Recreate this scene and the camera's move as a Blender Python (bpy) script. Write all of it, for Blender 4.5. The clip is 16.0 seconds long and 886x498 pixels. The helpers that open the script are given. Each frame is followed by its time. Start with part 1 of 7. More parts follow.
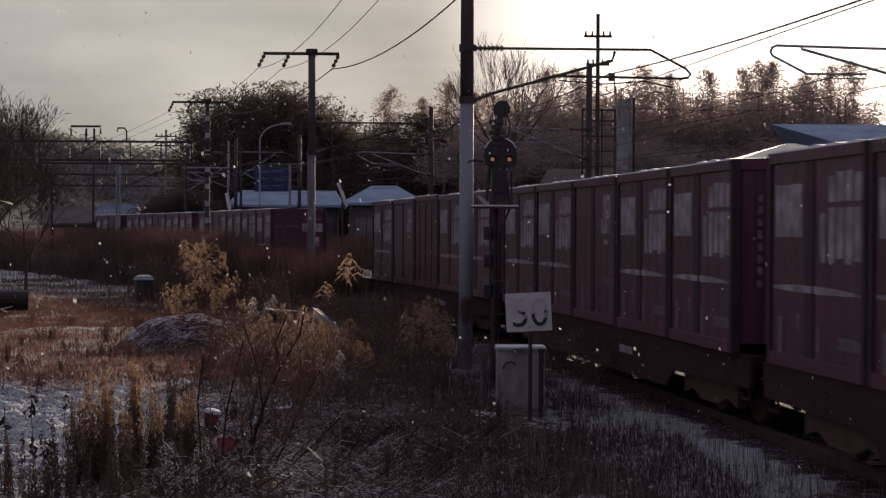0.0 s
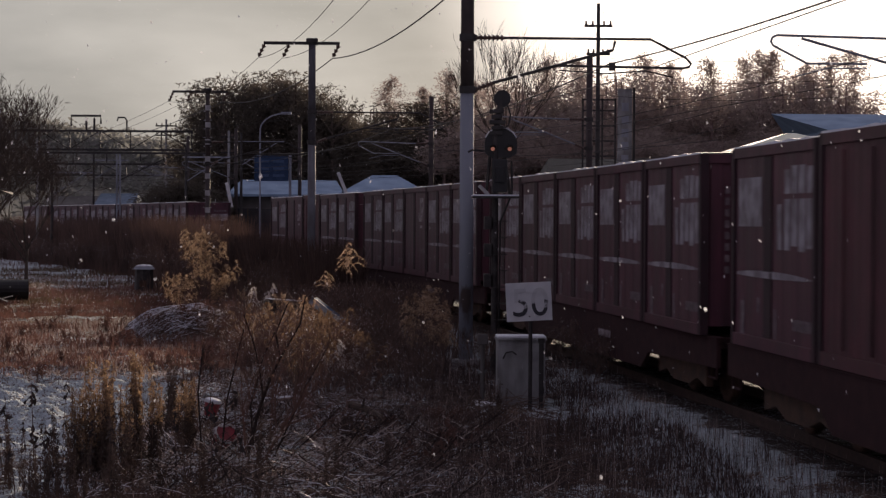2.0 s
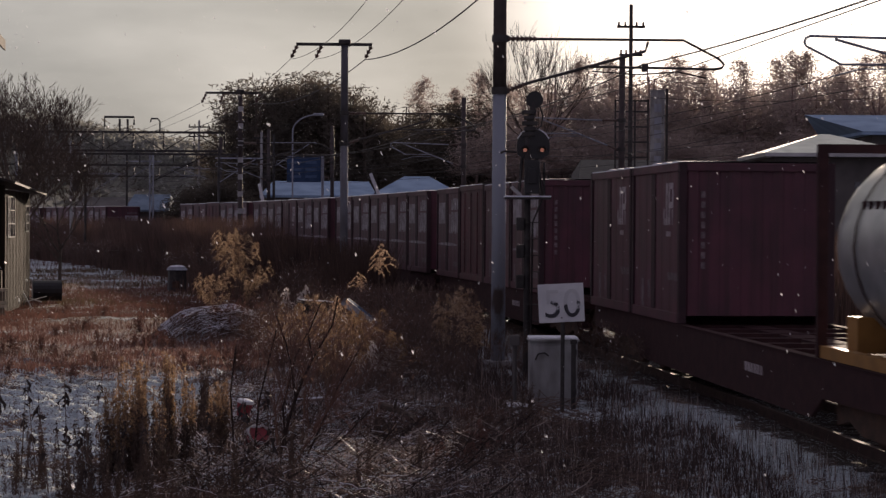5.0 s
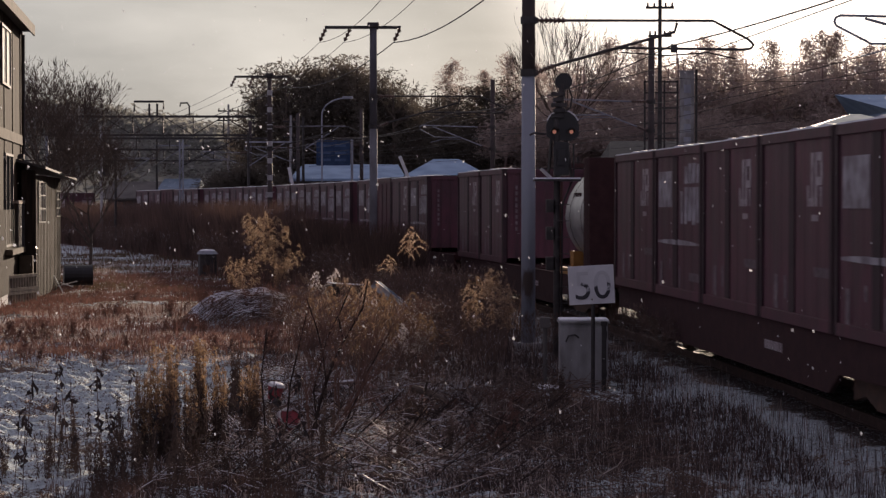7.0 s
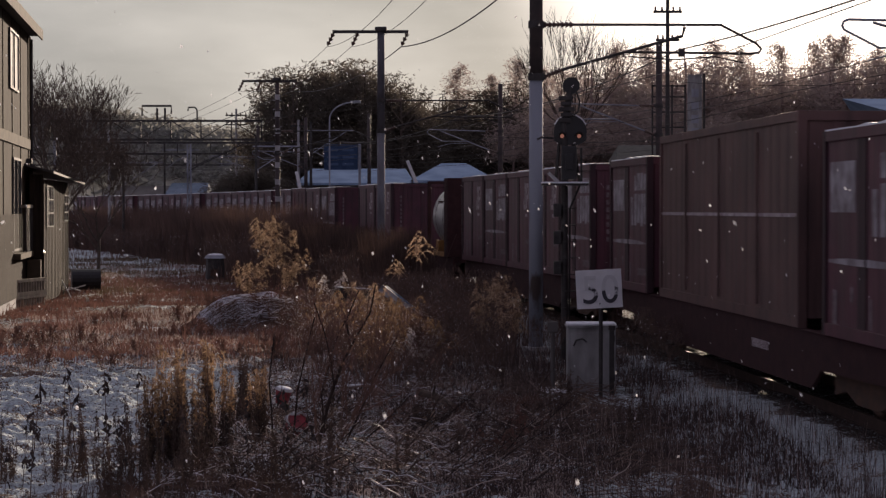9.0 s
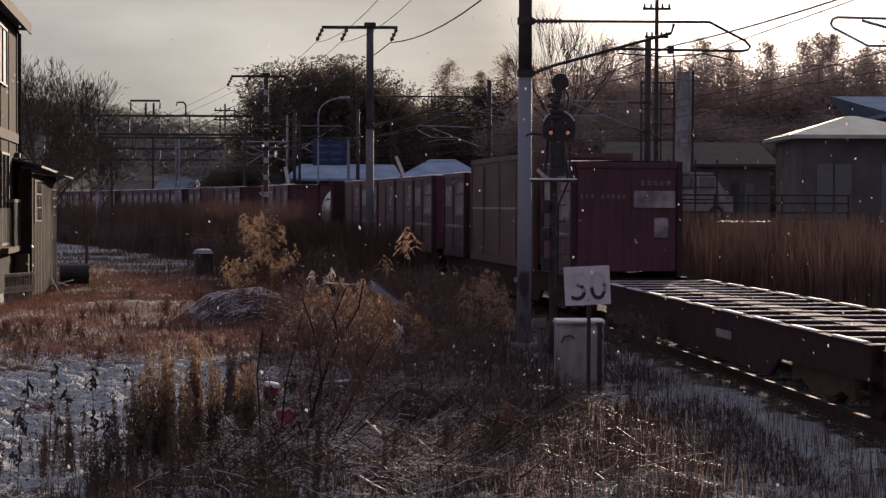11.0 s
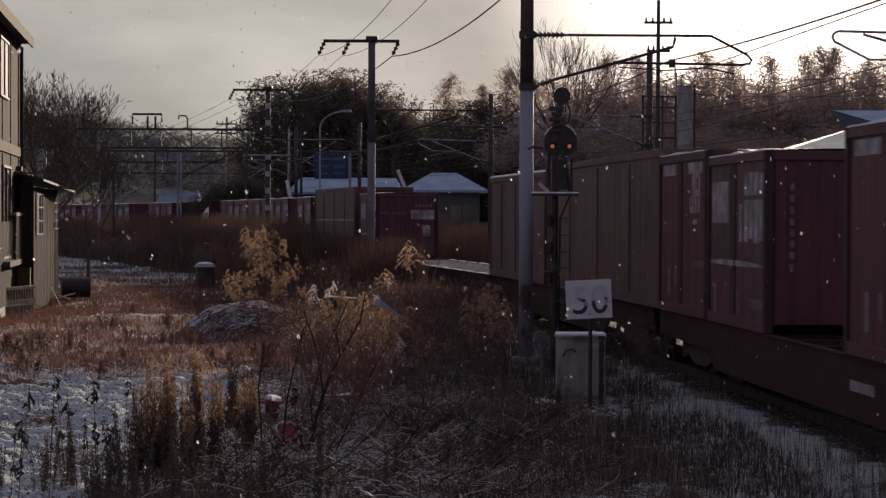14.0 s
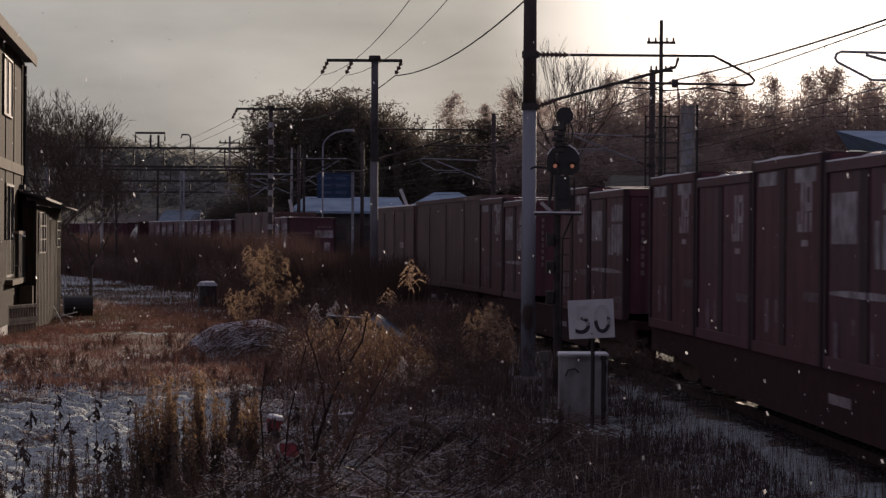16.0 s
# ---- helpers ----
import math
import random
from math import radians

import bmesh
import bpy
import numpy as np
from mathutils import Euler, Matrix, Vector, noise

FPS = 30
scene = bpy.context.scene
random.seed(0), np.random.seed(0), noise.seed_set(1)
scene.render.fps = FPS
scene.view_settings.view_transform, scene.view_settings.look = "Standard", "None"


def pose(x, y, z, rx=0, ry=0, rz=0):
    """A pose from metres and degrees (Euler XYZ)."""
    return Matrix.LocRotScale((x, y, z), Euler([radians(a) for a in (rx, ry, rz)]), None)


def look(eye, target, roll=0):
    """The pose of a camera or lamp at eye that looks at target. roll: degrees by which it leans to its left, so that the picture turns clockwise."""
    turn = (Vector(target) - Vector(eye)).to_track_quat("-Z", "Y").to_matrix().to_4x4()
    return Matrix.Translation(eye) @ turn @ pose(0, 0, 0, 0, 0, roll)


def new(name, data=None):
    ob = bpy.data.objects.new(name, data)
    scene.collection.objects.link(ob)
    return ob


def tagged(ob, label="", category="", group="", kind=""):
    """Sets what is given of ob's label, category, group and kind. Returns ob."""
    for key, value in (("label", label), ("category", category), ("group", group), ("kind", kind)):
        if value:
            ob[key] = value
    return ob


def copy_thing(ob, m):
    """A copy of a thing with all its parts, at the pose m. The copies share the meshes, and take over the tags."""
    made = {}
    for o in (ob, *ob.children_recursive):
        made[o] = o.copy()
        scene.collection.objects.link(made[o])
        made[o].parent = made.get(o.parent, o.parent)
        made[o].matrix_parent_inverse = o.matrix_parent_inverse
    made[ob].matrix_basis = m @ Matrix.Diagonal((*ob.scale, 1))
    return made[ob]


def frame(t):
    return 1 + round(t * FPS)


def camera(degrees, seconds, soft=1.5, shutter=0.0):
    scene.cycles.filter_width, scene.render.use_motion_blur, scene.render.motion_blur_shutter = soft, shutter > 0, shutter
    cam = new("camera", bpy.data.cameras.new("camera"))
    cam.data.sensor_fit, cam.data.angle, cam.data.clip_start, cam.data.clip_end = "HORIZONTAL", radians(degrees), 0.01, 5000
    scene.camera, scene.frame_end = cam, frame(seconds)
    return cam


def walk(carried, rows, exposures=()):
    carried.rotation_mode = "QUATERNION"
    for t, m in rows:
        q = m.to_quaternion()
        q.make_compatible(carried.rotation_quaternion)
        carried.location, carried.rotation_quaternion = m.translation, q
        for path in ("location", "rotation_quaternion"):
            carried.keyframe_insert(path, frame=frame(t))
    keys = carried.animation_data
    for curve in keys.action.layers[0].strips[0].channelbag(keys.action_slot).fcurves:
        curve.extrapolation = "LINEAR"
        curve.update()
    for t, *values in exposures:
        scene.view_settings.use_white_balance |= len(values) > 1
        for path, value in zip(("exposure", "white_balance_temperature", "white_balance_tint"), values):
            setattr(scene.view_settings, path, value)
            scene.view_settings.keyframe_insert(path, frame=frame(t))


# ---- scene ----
import functools
# World: the eye stands at x = y = 0, y runs away down the line, z = 0 is the field, rail tops at z = 0.35.
cam = camera(25.0, 16.0, soft=1.35, shutter=0.4)
PATH = [
    (0, pose(0, 0, 2.9, 89.497, -0.297, -1.782)),
    (0.5, pose(0, 0, 2.9, 89.388, -0.296, -1.750)),
    (1, pose(0, 0, 2.9, 89.288, -0.317, -1.713)),
    (1.5, pose(0, 0, 2.9, 89.192, -0.346, -1.817)),
    (2, pose(0, 0, 2.9, 89.200, -0.318, -1.774)),
    (2.5, pose(0, 0, 2.9, 89.218, -0.390, -1.793)),
    (3, pose(0, 0, 2.9, 89.338, -0.409, -1.863)),
    (3.5, pose(0, 0, 2.9, 89.403, -0.392, -1.920)),
    (4, pose(0, 0, 2.9, 89.466, -0.420, -2.091)),
    (4.5, pose(0, 0, 2.9, 89.354, -0.447, -1.459)),
    (4.7, pose(0, 0, 2.9, 89.300, -0.420, -1.180)),
    (7, pose(0, 0, 2.9, 88.723, -0.000, 0.000)),
    (7.5, pose(0, 0, 2.9, 88.612, -0.001, -0.078)),
    (8, pose(0, 0, 2.9, 88.773, 0.002, -0.267)),
    (8.5, pose(0, 0, 2.9, 88.864, -0.054, 0.167)),
    (9, pose(0, 0, 2.9, 88.844, 0.013, 0.219)),
    (9.5, pose(0, 0, 2.9, 88.763, -0.062, 0.098)),
    (12, pose(0, 0, 2.9, 88.730, -0.212, -0.210)),
    (12.5, pose(0, 0, 2.9, 88.963, -0.203, -0.283)),
    (13, pose(0, 0, 2.9, 89.030, -0.274, -0.177)),
    (13.5, pose(0, 0, 2.9, 89.072, -0.268, -0.098)),
    (14, pose(0, 0, 2.9, 89.120, -0.249, -0.064)),
    (14.5, pose(0, 0, 2.9, 89.436, -0.325, -0.009)),
    (15, pose(0, 0, 2.9, 89.510, -0.323, 0.032)),
    (15.5, pose(0, 0, 2.9, 89.596, -0.365, 0.047)),
    (16, pose(0, 0, 2.9, 89.675, -0.381, 0.010)),
]
# the clip's own exposure drifts a little
EXPOSURE = [(0.0, -0.06, 6500, 18), (2.0, -0.06, 6500, 18), (3.5, -0.10, 6500, 18), (4.7, -0.05, 6500, 18), (7.0, 0.24, 6500, 18), (8.0, 0.14, 6500, 18), (9.0, 0.10, 6500, 18), (12.5, 0.09, 6500, 18), (13.5, 0.0, 6500, 18), (14.5, -0.13, 6500, 18), (16.0, -0.26, 6500, 18)]
walk(cam, PATH, EXPOSURE)

# ---- light ----
SUN_AZ, SUN_EL = 11.5, 11.0         # degrees: right of the y axis, above the horizon


def make_world():
    w = bpy.data.worlds.new("world")
    scene.world = w
    w.use_nodes = True
    nt = w.node_tree
    N, L = nt.nodes, nt.links
    N.clear()
    out = N.new("ShaderNodeOutputWorld")
    bg = N.new("ShaderNodeBackground")
    sky = N.new("ShaderNodeTexSky")
    sky.sky_type = "NISHITA"
    sky.sun_disc = False
    sky.sun_elevation, sky.sun_rotation = radians(SUN_EL), radians(SUN_AZ)
    sky.air_density, sky.dust_density = 1.0, 2.0
    tc = N.new("ShaderNodeTexCoord")
    # cloud deck: grey, brighter towards the veiled sun
    def nearness(az, el, lo, hi, power):
        """1 in the given direction, falling to 0 away from it."""
        dot = N.new("ShaderNodeVectorMath")
        dot.operation = "DOT_PRODUCT"
        a, e = radians(az), radians(el)
        dot.inputs[1].default_value = (math.sin(a) * math.cos(e), math.cos(a) * math.cos(e), math.sin(e))
        L.new(tc.outputs["Generated"], dot.inputs[0])
        rng = N.new("ShaderNodeMapRange")
        rng.interpolation_type = "SMOOTHSTEP"
        rng.inputs[1].default_value, rng.inputs[2].default_value = lo, hi
        L.new(dot.outputs["Value"], rng.inputs[0])
        pw = N.new("ShaderNodeMath")
        pw.operation = "POWER"
        pw.inputs[1].default_value = power
        L.new(rng.outputs[0], pw.inputs[0])
        return pw.outputs[0]
    glow = nearness(SUN_AZ + 0.8, SUN_EL - 3.0, 0.978, 0.9985, 1.25)
    broad = nearness(SUN_AZ, SUN_EL + 4, 0.45, 0.99, 1.6)
    mp = N.new("ShaderNodeMapping")
    mp.inputs["Scale"].default_value = (1.0, 1.0, 3.2)
    mp.inputs["Location"].default_value = (0.4, 0.0, 0.15)
    L.new(tc.outputs["Generated"], mp.inputs[0])
    nz = N.new("ShaderNodeTexNoise")
    nz.inputs["Scale"].default_value, nz.inputs["Detail"].default_value = 5.5, 5.0
    nz.inputs["Roughness"].default_value = 0.5
    L.new(mp.outputs[0], nz.inputs["Vector"])
    ramp = N.new("ShaderNodeValToRGB")
    ramp.color_ramp.elements[0].position, ramp.color_ramp.elements[1].position = 0.36, 0.68
    ramp.color_ramp.elements[0].color = (0.375, 0.385, 0.345, 1)
    ramp.color_ramp.elements[1].color = (0.62, 0.62, 0.55, 1)
    L.new(nz.outputs["Fac"], ramp.inputs[0])
    bright = N.new("ShaderNodeMixRGB")
    bright.blend_type = "MIX"
    bright.inputs[2].default_value = (2.0, 1.85, 1.6, 1)
    dull = N.new("ShaderNodeMixRGB")
    dull.inputs[1].default_value = (0.268, 0.250, 0.312, 1)     # heavy cloud overhead and behind
    L.new(broad, dull.inputs[0])
    L.new(ramp.outputs[0], dull.inputs[2])
    L.new(glow, bright.inputs[0])
    L.new(dull.outputs[0], bright.inputs[1])
    scale = N.new("ShaderNodeMixRGB")
    scale.blend_type = "MULTIPLY"
    scale.inputs[0].default_value = 1.0
    scale.inputs[2].default_value = (0.07, 0.07, 0.07, 1)
    L.new(sky.outputs[0], scale.inputs[1])
    mix = N.new("ShaderNodeMixRGB")
    mix.inputs[0].default_value = 0.97
    L.new(scale.outputs[0], mix.inputs[1])
    L.new(bright.outputs[0], mix.inputs[2])
    L.new(mix.outputs[0], bg.inputs["Color"])
    bg.inputs["Strength"].default_value = 1.0
    L.new(bg.outputs[0], out.inputs[0])


make_world()
sun_data = bpy.data.lights.new("sun", "SUN")
sun_data.energy, sun_data.angle, sun_data.color = 5.0, radians(1.2), (1.0, 0.83, 0.62)
sun = new("sun", sun_data)
_a, _e = radians(SUN_AZ), radians(SUN_EL)
sun.matrix_world = look((math.sin(_a) * 100, math.cos(_a) * 100, 100 * math.tan(_e)), (0, 0, 0))
scene.view_settings.exposure = 0.0


# ---- mesh builder ----
class Build:
    """Collects vertices and faces for one mesh."""

    def __init__(self):
        self.v, self.f = [], []

    def add(self, vs, fs):
        n = len(self.v)
        self.v += [tuple(p) for p in vs]
        self.f += [tuple(i + n for i in q) for q in fs]
        return self

    def box(self, x0, x1, y0, y1, z0, z1, bev=0.0):
        if bev <= 0:
            return self.add([(x, y, z) for z in (z0, z1) for y in (y0, y1) for x in (x0, x1)],
                            [(0, 2, 3, 1), (4, 5, 7, 6), (0, 1, 5, 4), (2, 6, 7, 3), (0, 4, 6, 2), (1, 3, 7, 5)])
        bm = bmesh.new()
        bmesh.ops.create_cube(bm, size=1.0, matrix=Matrix.LocRotScale(((x0 + x1) / 2, (y0 + y1) / 2, (z0 + z1) / 2), None,
                                                                     (x1 - x0, y1 - y0, z1 - z0)))
        bmesh.ops.bevel(bm, geom=bm.edges[:], offset=bev, segments=2, affect="EDGES", profile=0.6)
        self.bm(bm)
        return self

    def bm(self, bm):
        bm.verts.index_update()
        self.add([v.co[:] for v in bm.verts], [[v.index for v in q.verts] for q in bm.faces])
        bm.free()
        return self

    def tube(self, p0, p1, r0, r1=None, n=8, caps=True):
        r1 = r0 if r1 is None else r1
        p0, p1 = Vector(p0), Vector(p1)
        d = p1 - p0
        if d.length < 1e-6:
            return self
        q = d.to_track_quat("Z", "Y")
        ring = [(math.cos(2 * math.pi * i / n), math.sin(2 * math.pi * i / n)) for i in range(n)]
        vs = [p0 + q @ Vector((c * r0, s * r0, 0)) for c, s in ring] + [p1 + q @ Vector((c * r1, s * r1, 0)) for c, s in ring]
        fs = [(i, (i + 1) % n, n + (i + 1) % n, n + i) for i in range(n)]
        if caps:
            fs += [tuple(range(n - 1, -1, -1)), tuple(range(n, 2 * n))]
        return self.add(vs, fs)

    def line(self, pts, r, n=6, r1=None):
        """A tube swept through the points, with shared rings."""
        pts = [Vector(p) for p in pts]
        r1 = r if r1 is None else r1
        vs, m = [], len(pts)
        for i, p in enumerate(pts):
            d = (pts[min(i + 1, m - 1)] - pts[max(i - 1, 0)]).normalized()
            u = d.orthogonal() if i == 0 else u - d * u.dot(d)
            u = u.normalized()
            w = d.cross(u)
            q = r + (r1 - r) * i / (m - 1)
            vs += [p + (u * math.cos(2 * math.pi * k / n) + w * math.sin(2 * math.pi * k / n)) * q for k in range(n)]
        fs = [(i * n + k, i * n + (k + 1) % n, (i + 1) * n + (k + 1) % n, (i + 1) * n + k) for i in range(m - 1) for k in range(n)]
        return self.add(vs, fs + [tuple(range(n - 1, -1, -1)), tuple(range((m - 1) * n, m * n))])

    def ball(self, c, rx, ry=None, rz=None, u=10, w=7):
        ry, rz = ry or rx, rz or rx
        bm = bmesh.new()
        bmesh.ops.create_uvsphere(bm, u_segments=u, v_segments=w, radius=1.0)
        bmesh.ops.transform(bm, matrix=Matrix.LocRotScale(c, None, (rx, ry, rz)), verts=bm.verts)
        return self.bm(bm)

    def quad(self, a, b, c, d):
        return self.add([a, b, c, d], [(0, 1, 2, 3)])

    def blade(self, p, tip, w, bend=(0, 0, 0)):
        """A thin leaf or stalk: two crossed tapering strips would cost too much, one bent strip serves."""
        p, tip = Vector(p), Vector(tip)
        side = Vector((w, 0.0, 0)) if abs((tip - p).z) > 0.3 * (tip - p).length else Vector((0, 0, w))
        m = (p + tip) / 2 + Vector(bend)
        return self.add([p - side, p + side, m + side * 0.8, m - side * 0.8, tip], [(0, 1, 2, 3), (3, 2, 4)])

    def mesh(self, name, smooth=False):
        me = bpy.data.meshes.new(name)
        me.from_pydata(self.v, [], self.f)
        if smooth:
            me.polygons.foreach_set("use_smooth", [True] * len(me.polygons))
        me.update()
        return me


def part(name, b, material, parent=None, label="", smooth=False, at=None):
    me = b.mesh(name, smooth) if isinstance(b, Build) else b
    if material is not None and not me.materials:
        me.materials.append(material)
    ob = new(name, me)
    if parent is not None:
        ob.parent = parent
    if at is not None:
        ob.matrix_basis = at
    if label:
        ob["label"] = label
    if name in ("lettering", "end_lettering"):
        ob["kind"] = "stuff"
    return ob


def thing(name, label, category, at=None, group="", kind=""):
    ob = new(name)
    if at is not None:
        ob.matrix_basis = at
    return tagged(ob, label, category, group, kind)


# ---- materials ----
def mat(name, color, rough=0.7, metal=0.0, color2=None, scale=3.0, detail=6.0, bump=0.0, bump_scale=30.0, spread=(0.35, 0.65),
        rand=0.0, translucent=0.0, spec=0.4, stretch=(1, 1, 1)):
    m = bpy.data.materials.new(name)
    m.use_nodes = True
    nt = m.node_tree
    N, L = nt.nodes, nt.links
    b = N["Principled BSDF"]
    b.inputs["Roughness"].default_value, b.inputs["Metallic"].default_value = rough, metal
    b.inputs["Specular IOR Level"].default_value = spec
    color2 = color2 or tuple(c * 0.7 for c in color)
    tc = N.new("ShaderNodeTexCoord")
    mp = N.new("ShaderNodeMapping")
    mp.inputs["Scale"].default_value = stretch
    L.new(tc.outputs["Object"], mp.inputs[0])
    nz = N.new("ShaderNodeTexNoise")
    nz.inputs["Scale"].default_value, nz.inputs["Detail"].default_value = scale, detail
    L.new(mp.outputs[0], nz.inputs["Vector"])
    rp = N.new("ShaderNodeValToRGB")
    rp.color_ramp.elements[0].position, rp.color_ramp.elements[1].position = spread
    rp.color_ramp.elements[0].color, rp.color_ramp.elements[1].color = (*color2, 1), (*color, 1)
    L.new(nz.outputs["Fac"], rp.inputs[0])
    col = rp.outputs[0]
    if rand > 0:
        info = N.new("ShaderNodeNewGeometry")
        oi = N.new("ShaderNodeObjectInfo")
        ad = N.new("ShaderNodeMath")
        ad.operation = "ADD"
        L.new(info.outputs["Random Per Island"], ad.inputs[0])
        L.new(oi.outputs["Random"], ad.inputs[1])
        mr = N.new("ShaderNodeMapRange")
        mr.inputs[1].default_value, mr.inputs[2].default_value = 0.0, 2.0
        mr.inputs[3].default_value, mr.inputs[4].default_value = 1 - rand, 1 + rand
        L.new(ad.outputs[0], mr.inputs[0])
        hs = N.new("ShaderNodeHueSaturation")
        L.new(mr.outputs[0], hs.inputs["Value"])
        L.new(col, hs.inputs["Color"])
        col = hs.outputs[0]
    L.new(col, b.inputs["Base Color"])
    if bump > 0:
        n2 = N.new("ShaderNodeTexNoise")
        n2.inputs["Scale"].default_value, n2.inputs["Detail"].default_value = bump_scale, 4.0
        L.new(mp.outputs[0], n2.inputs["Vector"])
        bp = N.new("ShaderNodeBump")
        bp.inputs["Strength"].default_value, bp.inputs["Distance"].default_value = bump, 0.02
        L.new(n2.outputs["Fac"], bp.inputs["Height"])
        L.new(bp.outputs[0], b.inputs["Normal"])
    if translucent > 0:
        tr = N.new("ShaderNodeBsdfTranslucent")
        L.new(col, tr.inputs["Color"])
        mx = N.new("ShaderNodeMixShader")
        mx.inputs[0].default_value = translucent
        L.new(b.outputs[0], mx.inputs[1])
        L.new(tr.outputs[0], mx.inputs[2])
        L.new(mx.outputs[0], N["Material Output"].inputs["Surface"])
    return m


def streaked(m, dark, amount=0.5, across=5.0):
    """Adds rain streaks and grime in bands down the side to a painted surface."""
    N, L = m.node_tree.nodes, m.node_tree.links
    b = N["Principled BSDF"]
    src = b.inputs["Base Color"].links[0].from_socket
    tc, mp, nz = N.new("ShaderNodeTexCoord"), N.new("ShaderNodeMapping"), N.new("ShaderNodeTexNoise")
    mp.inputs["Scale"].default_value = (across, across, 0.35)
    nz.inputs["Scale"].default_value, nz.inputs["Detail"].default_value = 1.0, 9.0
    L.new(tc.outputs["Object"], mp.inputs[0])
    L.new(mp.outputs[0], nz.inputs["Vector"])
    rng = N.new("ShaderNodeMapRange")
    rng.inputs[1].default_value, rng.inputs[2].default_value, rng.inputs[4].default_value = 0.48, 0.72, amount
    L.new(nz.outputs["Fac"], rng.inputs[0])
    mx = N.new("ShaderNodeMixRGB")
    mx.inputs[2].default_value = (*dark, 1)
    L.new(rng.outputs[0], mx.inputs[0])
    L.new(src, mx.inputs[1])
    L.new(mx.outputs[0], b.inputs["Base Color"])
    return m


def glow_mat(name, color, strength):
    m = bpy.data.materials.new(name)
    m.use_nodes = True
    b = m.node_tree.nodes["Principled BSDF"]
    b.inputs["Base Color"].default_value = (*color, 1)
    b.inputs["Emission Color"].default_value = (*color, 1)
    b.inputs["Emission Strength"].default_value = strength
    return m


M_MAROON = mat("maroon_paint", (0.100, 0.030, 0.048), 0.55, 0, (0.064, 0.024, 0.036), 1.4, 8, 0.15, 12, rand=0.18)
M_MAROON_DARK = mat("dark_maroon_paint", (0.105, 0.029, 0.040), 0.6, 0, (0.064, 0.021, 0.028), 2.0, 8, 0.1, 20)
# Maroon darkened by the shade of door recesses and container gaps.
M_MAROON_BLACK = mat("grimy_maroon_black", (0.040, 0.016, 0.023), 0.7, 0, (0.025, 0.012, 0.016), 2.5, 8, 0.1, 20)
M_TAUPE = mat("taupe_paint", (0.125, 0.066, 0.062), 0.6, 0, (0.078, 0.044, 0.042), 0.9, 8, 0.1, 10)
for _m in (M_MAROON, M_MAROON_DARK, M_TAUPE):
    streaked(_m, (0.030, 0.018, 0.020), 0.65)
M_WHITE = mat("white_marking", (0.36, 0.34, 0.38), 0.6, 0, (0.15, 0.125, 0.14), 4, 8)
M_LETTER = mat("lettering_paint", (0.42, 0.37, 0.39), 0.6, 0, (0.22, 0.17, 0.19), 6, 6)
M_LETTER_DIM = mat("worn_lettering_paint", (0.22, 0.175, 0.19), 0.7, 0, (0.10, 0.075, 0.085), 12, 6)
M_SIGN_BLUE = mat("sign_lettering", (0.055, 0.095, 0.185), 0.7, 0, (0.04, 0.075, 0.15), 6, 6)
M_TANK = mat("tank_shell", (0.42, 0.43, 0.44), 0.35, 0.5, (0.30, 0.31, 0.32), 3, 6)
M_OCHRE = mat("ochre_paint", (0.32, 0.16, 0.04), 0.6, 0, None, 4)
M_STEEL_DARK = mat("dark_underframe", (0.036, 0.019, 0.021), 0.9, 0.0, (0.052, 0.026, 0.027), 5, 8, 0.3, 40, spec=0.12)
M_RUST = mat("rusty_steel", (0.10, 0.055, 0.035), 0.8, 0.2, (0.05, 0.03, 0.022), 6, 8, 0.3, 40)
M_RAIL = mat("rail_steel", (0.075, 0.045, 0.035), 0.75, 0.1, (0.045, 0.028, 0.022), 6, 6)
M_SNOW = mat("snow", (0.78, 0.80, 0.85), 0.75, 0, (0.66, 0.69, 0.76), 5, 8, 0.5, 40)
M_CONCRETE = mat("concrete", (0.36, 0.36, 0.37), 0.85, 0, (0.25, 0.25, 0.26), 2.5, 9, 0.25, 60, stretch=(1, 1, 0.3))
M_GALV = mat("galvanised_steel", (0.30, 0.32, 0.37), 0.65, 0.15, (0.19, 0.20, 0.24), 3.0, 8, 0.1, 40, stretch=(1, 1, 0.3))
M_POLE = mat("flaking_pole_paint", (0.215, 0.235, 0.28), 0.65, 0.1, (0.085, 0.065, 0.06), 2.2, 9, 0.15, 40, stretch=(1, 1, 0.45), spread=(0.36, 0.44))
M_POLE_GREY = mat("dull_pole_concrete", (0.155, 0.16, 0.185), 0.75, 0.0, (0.085, 0.08, 0.085), 2.5, 9, 0.2, 50, stretch=(1, 1, 0.4))
# Dark tone for upper shafts and for all of the slender pole.
M_POLE_TOP = mat("tarred_pole", (0.055, 0.040, 0.040), 0.7, 0.0, (0.035, 0.028, 0.028), 6, 6)
M_POLE_MID = mat("sooty_pole_concrete", (0.105, 0.105, 0.125), 0.8, 0.0, (0.05, 0.048, 0.055), 2.5, 9, 0.2, 50, stretch=(1, 1, 0.4))
M_IRON = mat("dark_ironwork", (0.06, 0.055, 0.055), 0.6, 0.4, (0.03, 0.028, 0.028), 6, 6)
M_WIRE = mat("wire", (0.05, 0.045, 0.045), 0.6, 0.5)
M_INSUL = mat("brown_porcelain", (0.10, 0.06, 0.05), 0.3)
M_CAB = mat("grey_cabinet_paint", (0.34, 0.345, 0.35), 0.65, 0.05, (0.15, 0.145, 0.145), 3.0, 10, 0.1, 30, stretch=(1, 1, 0.4))
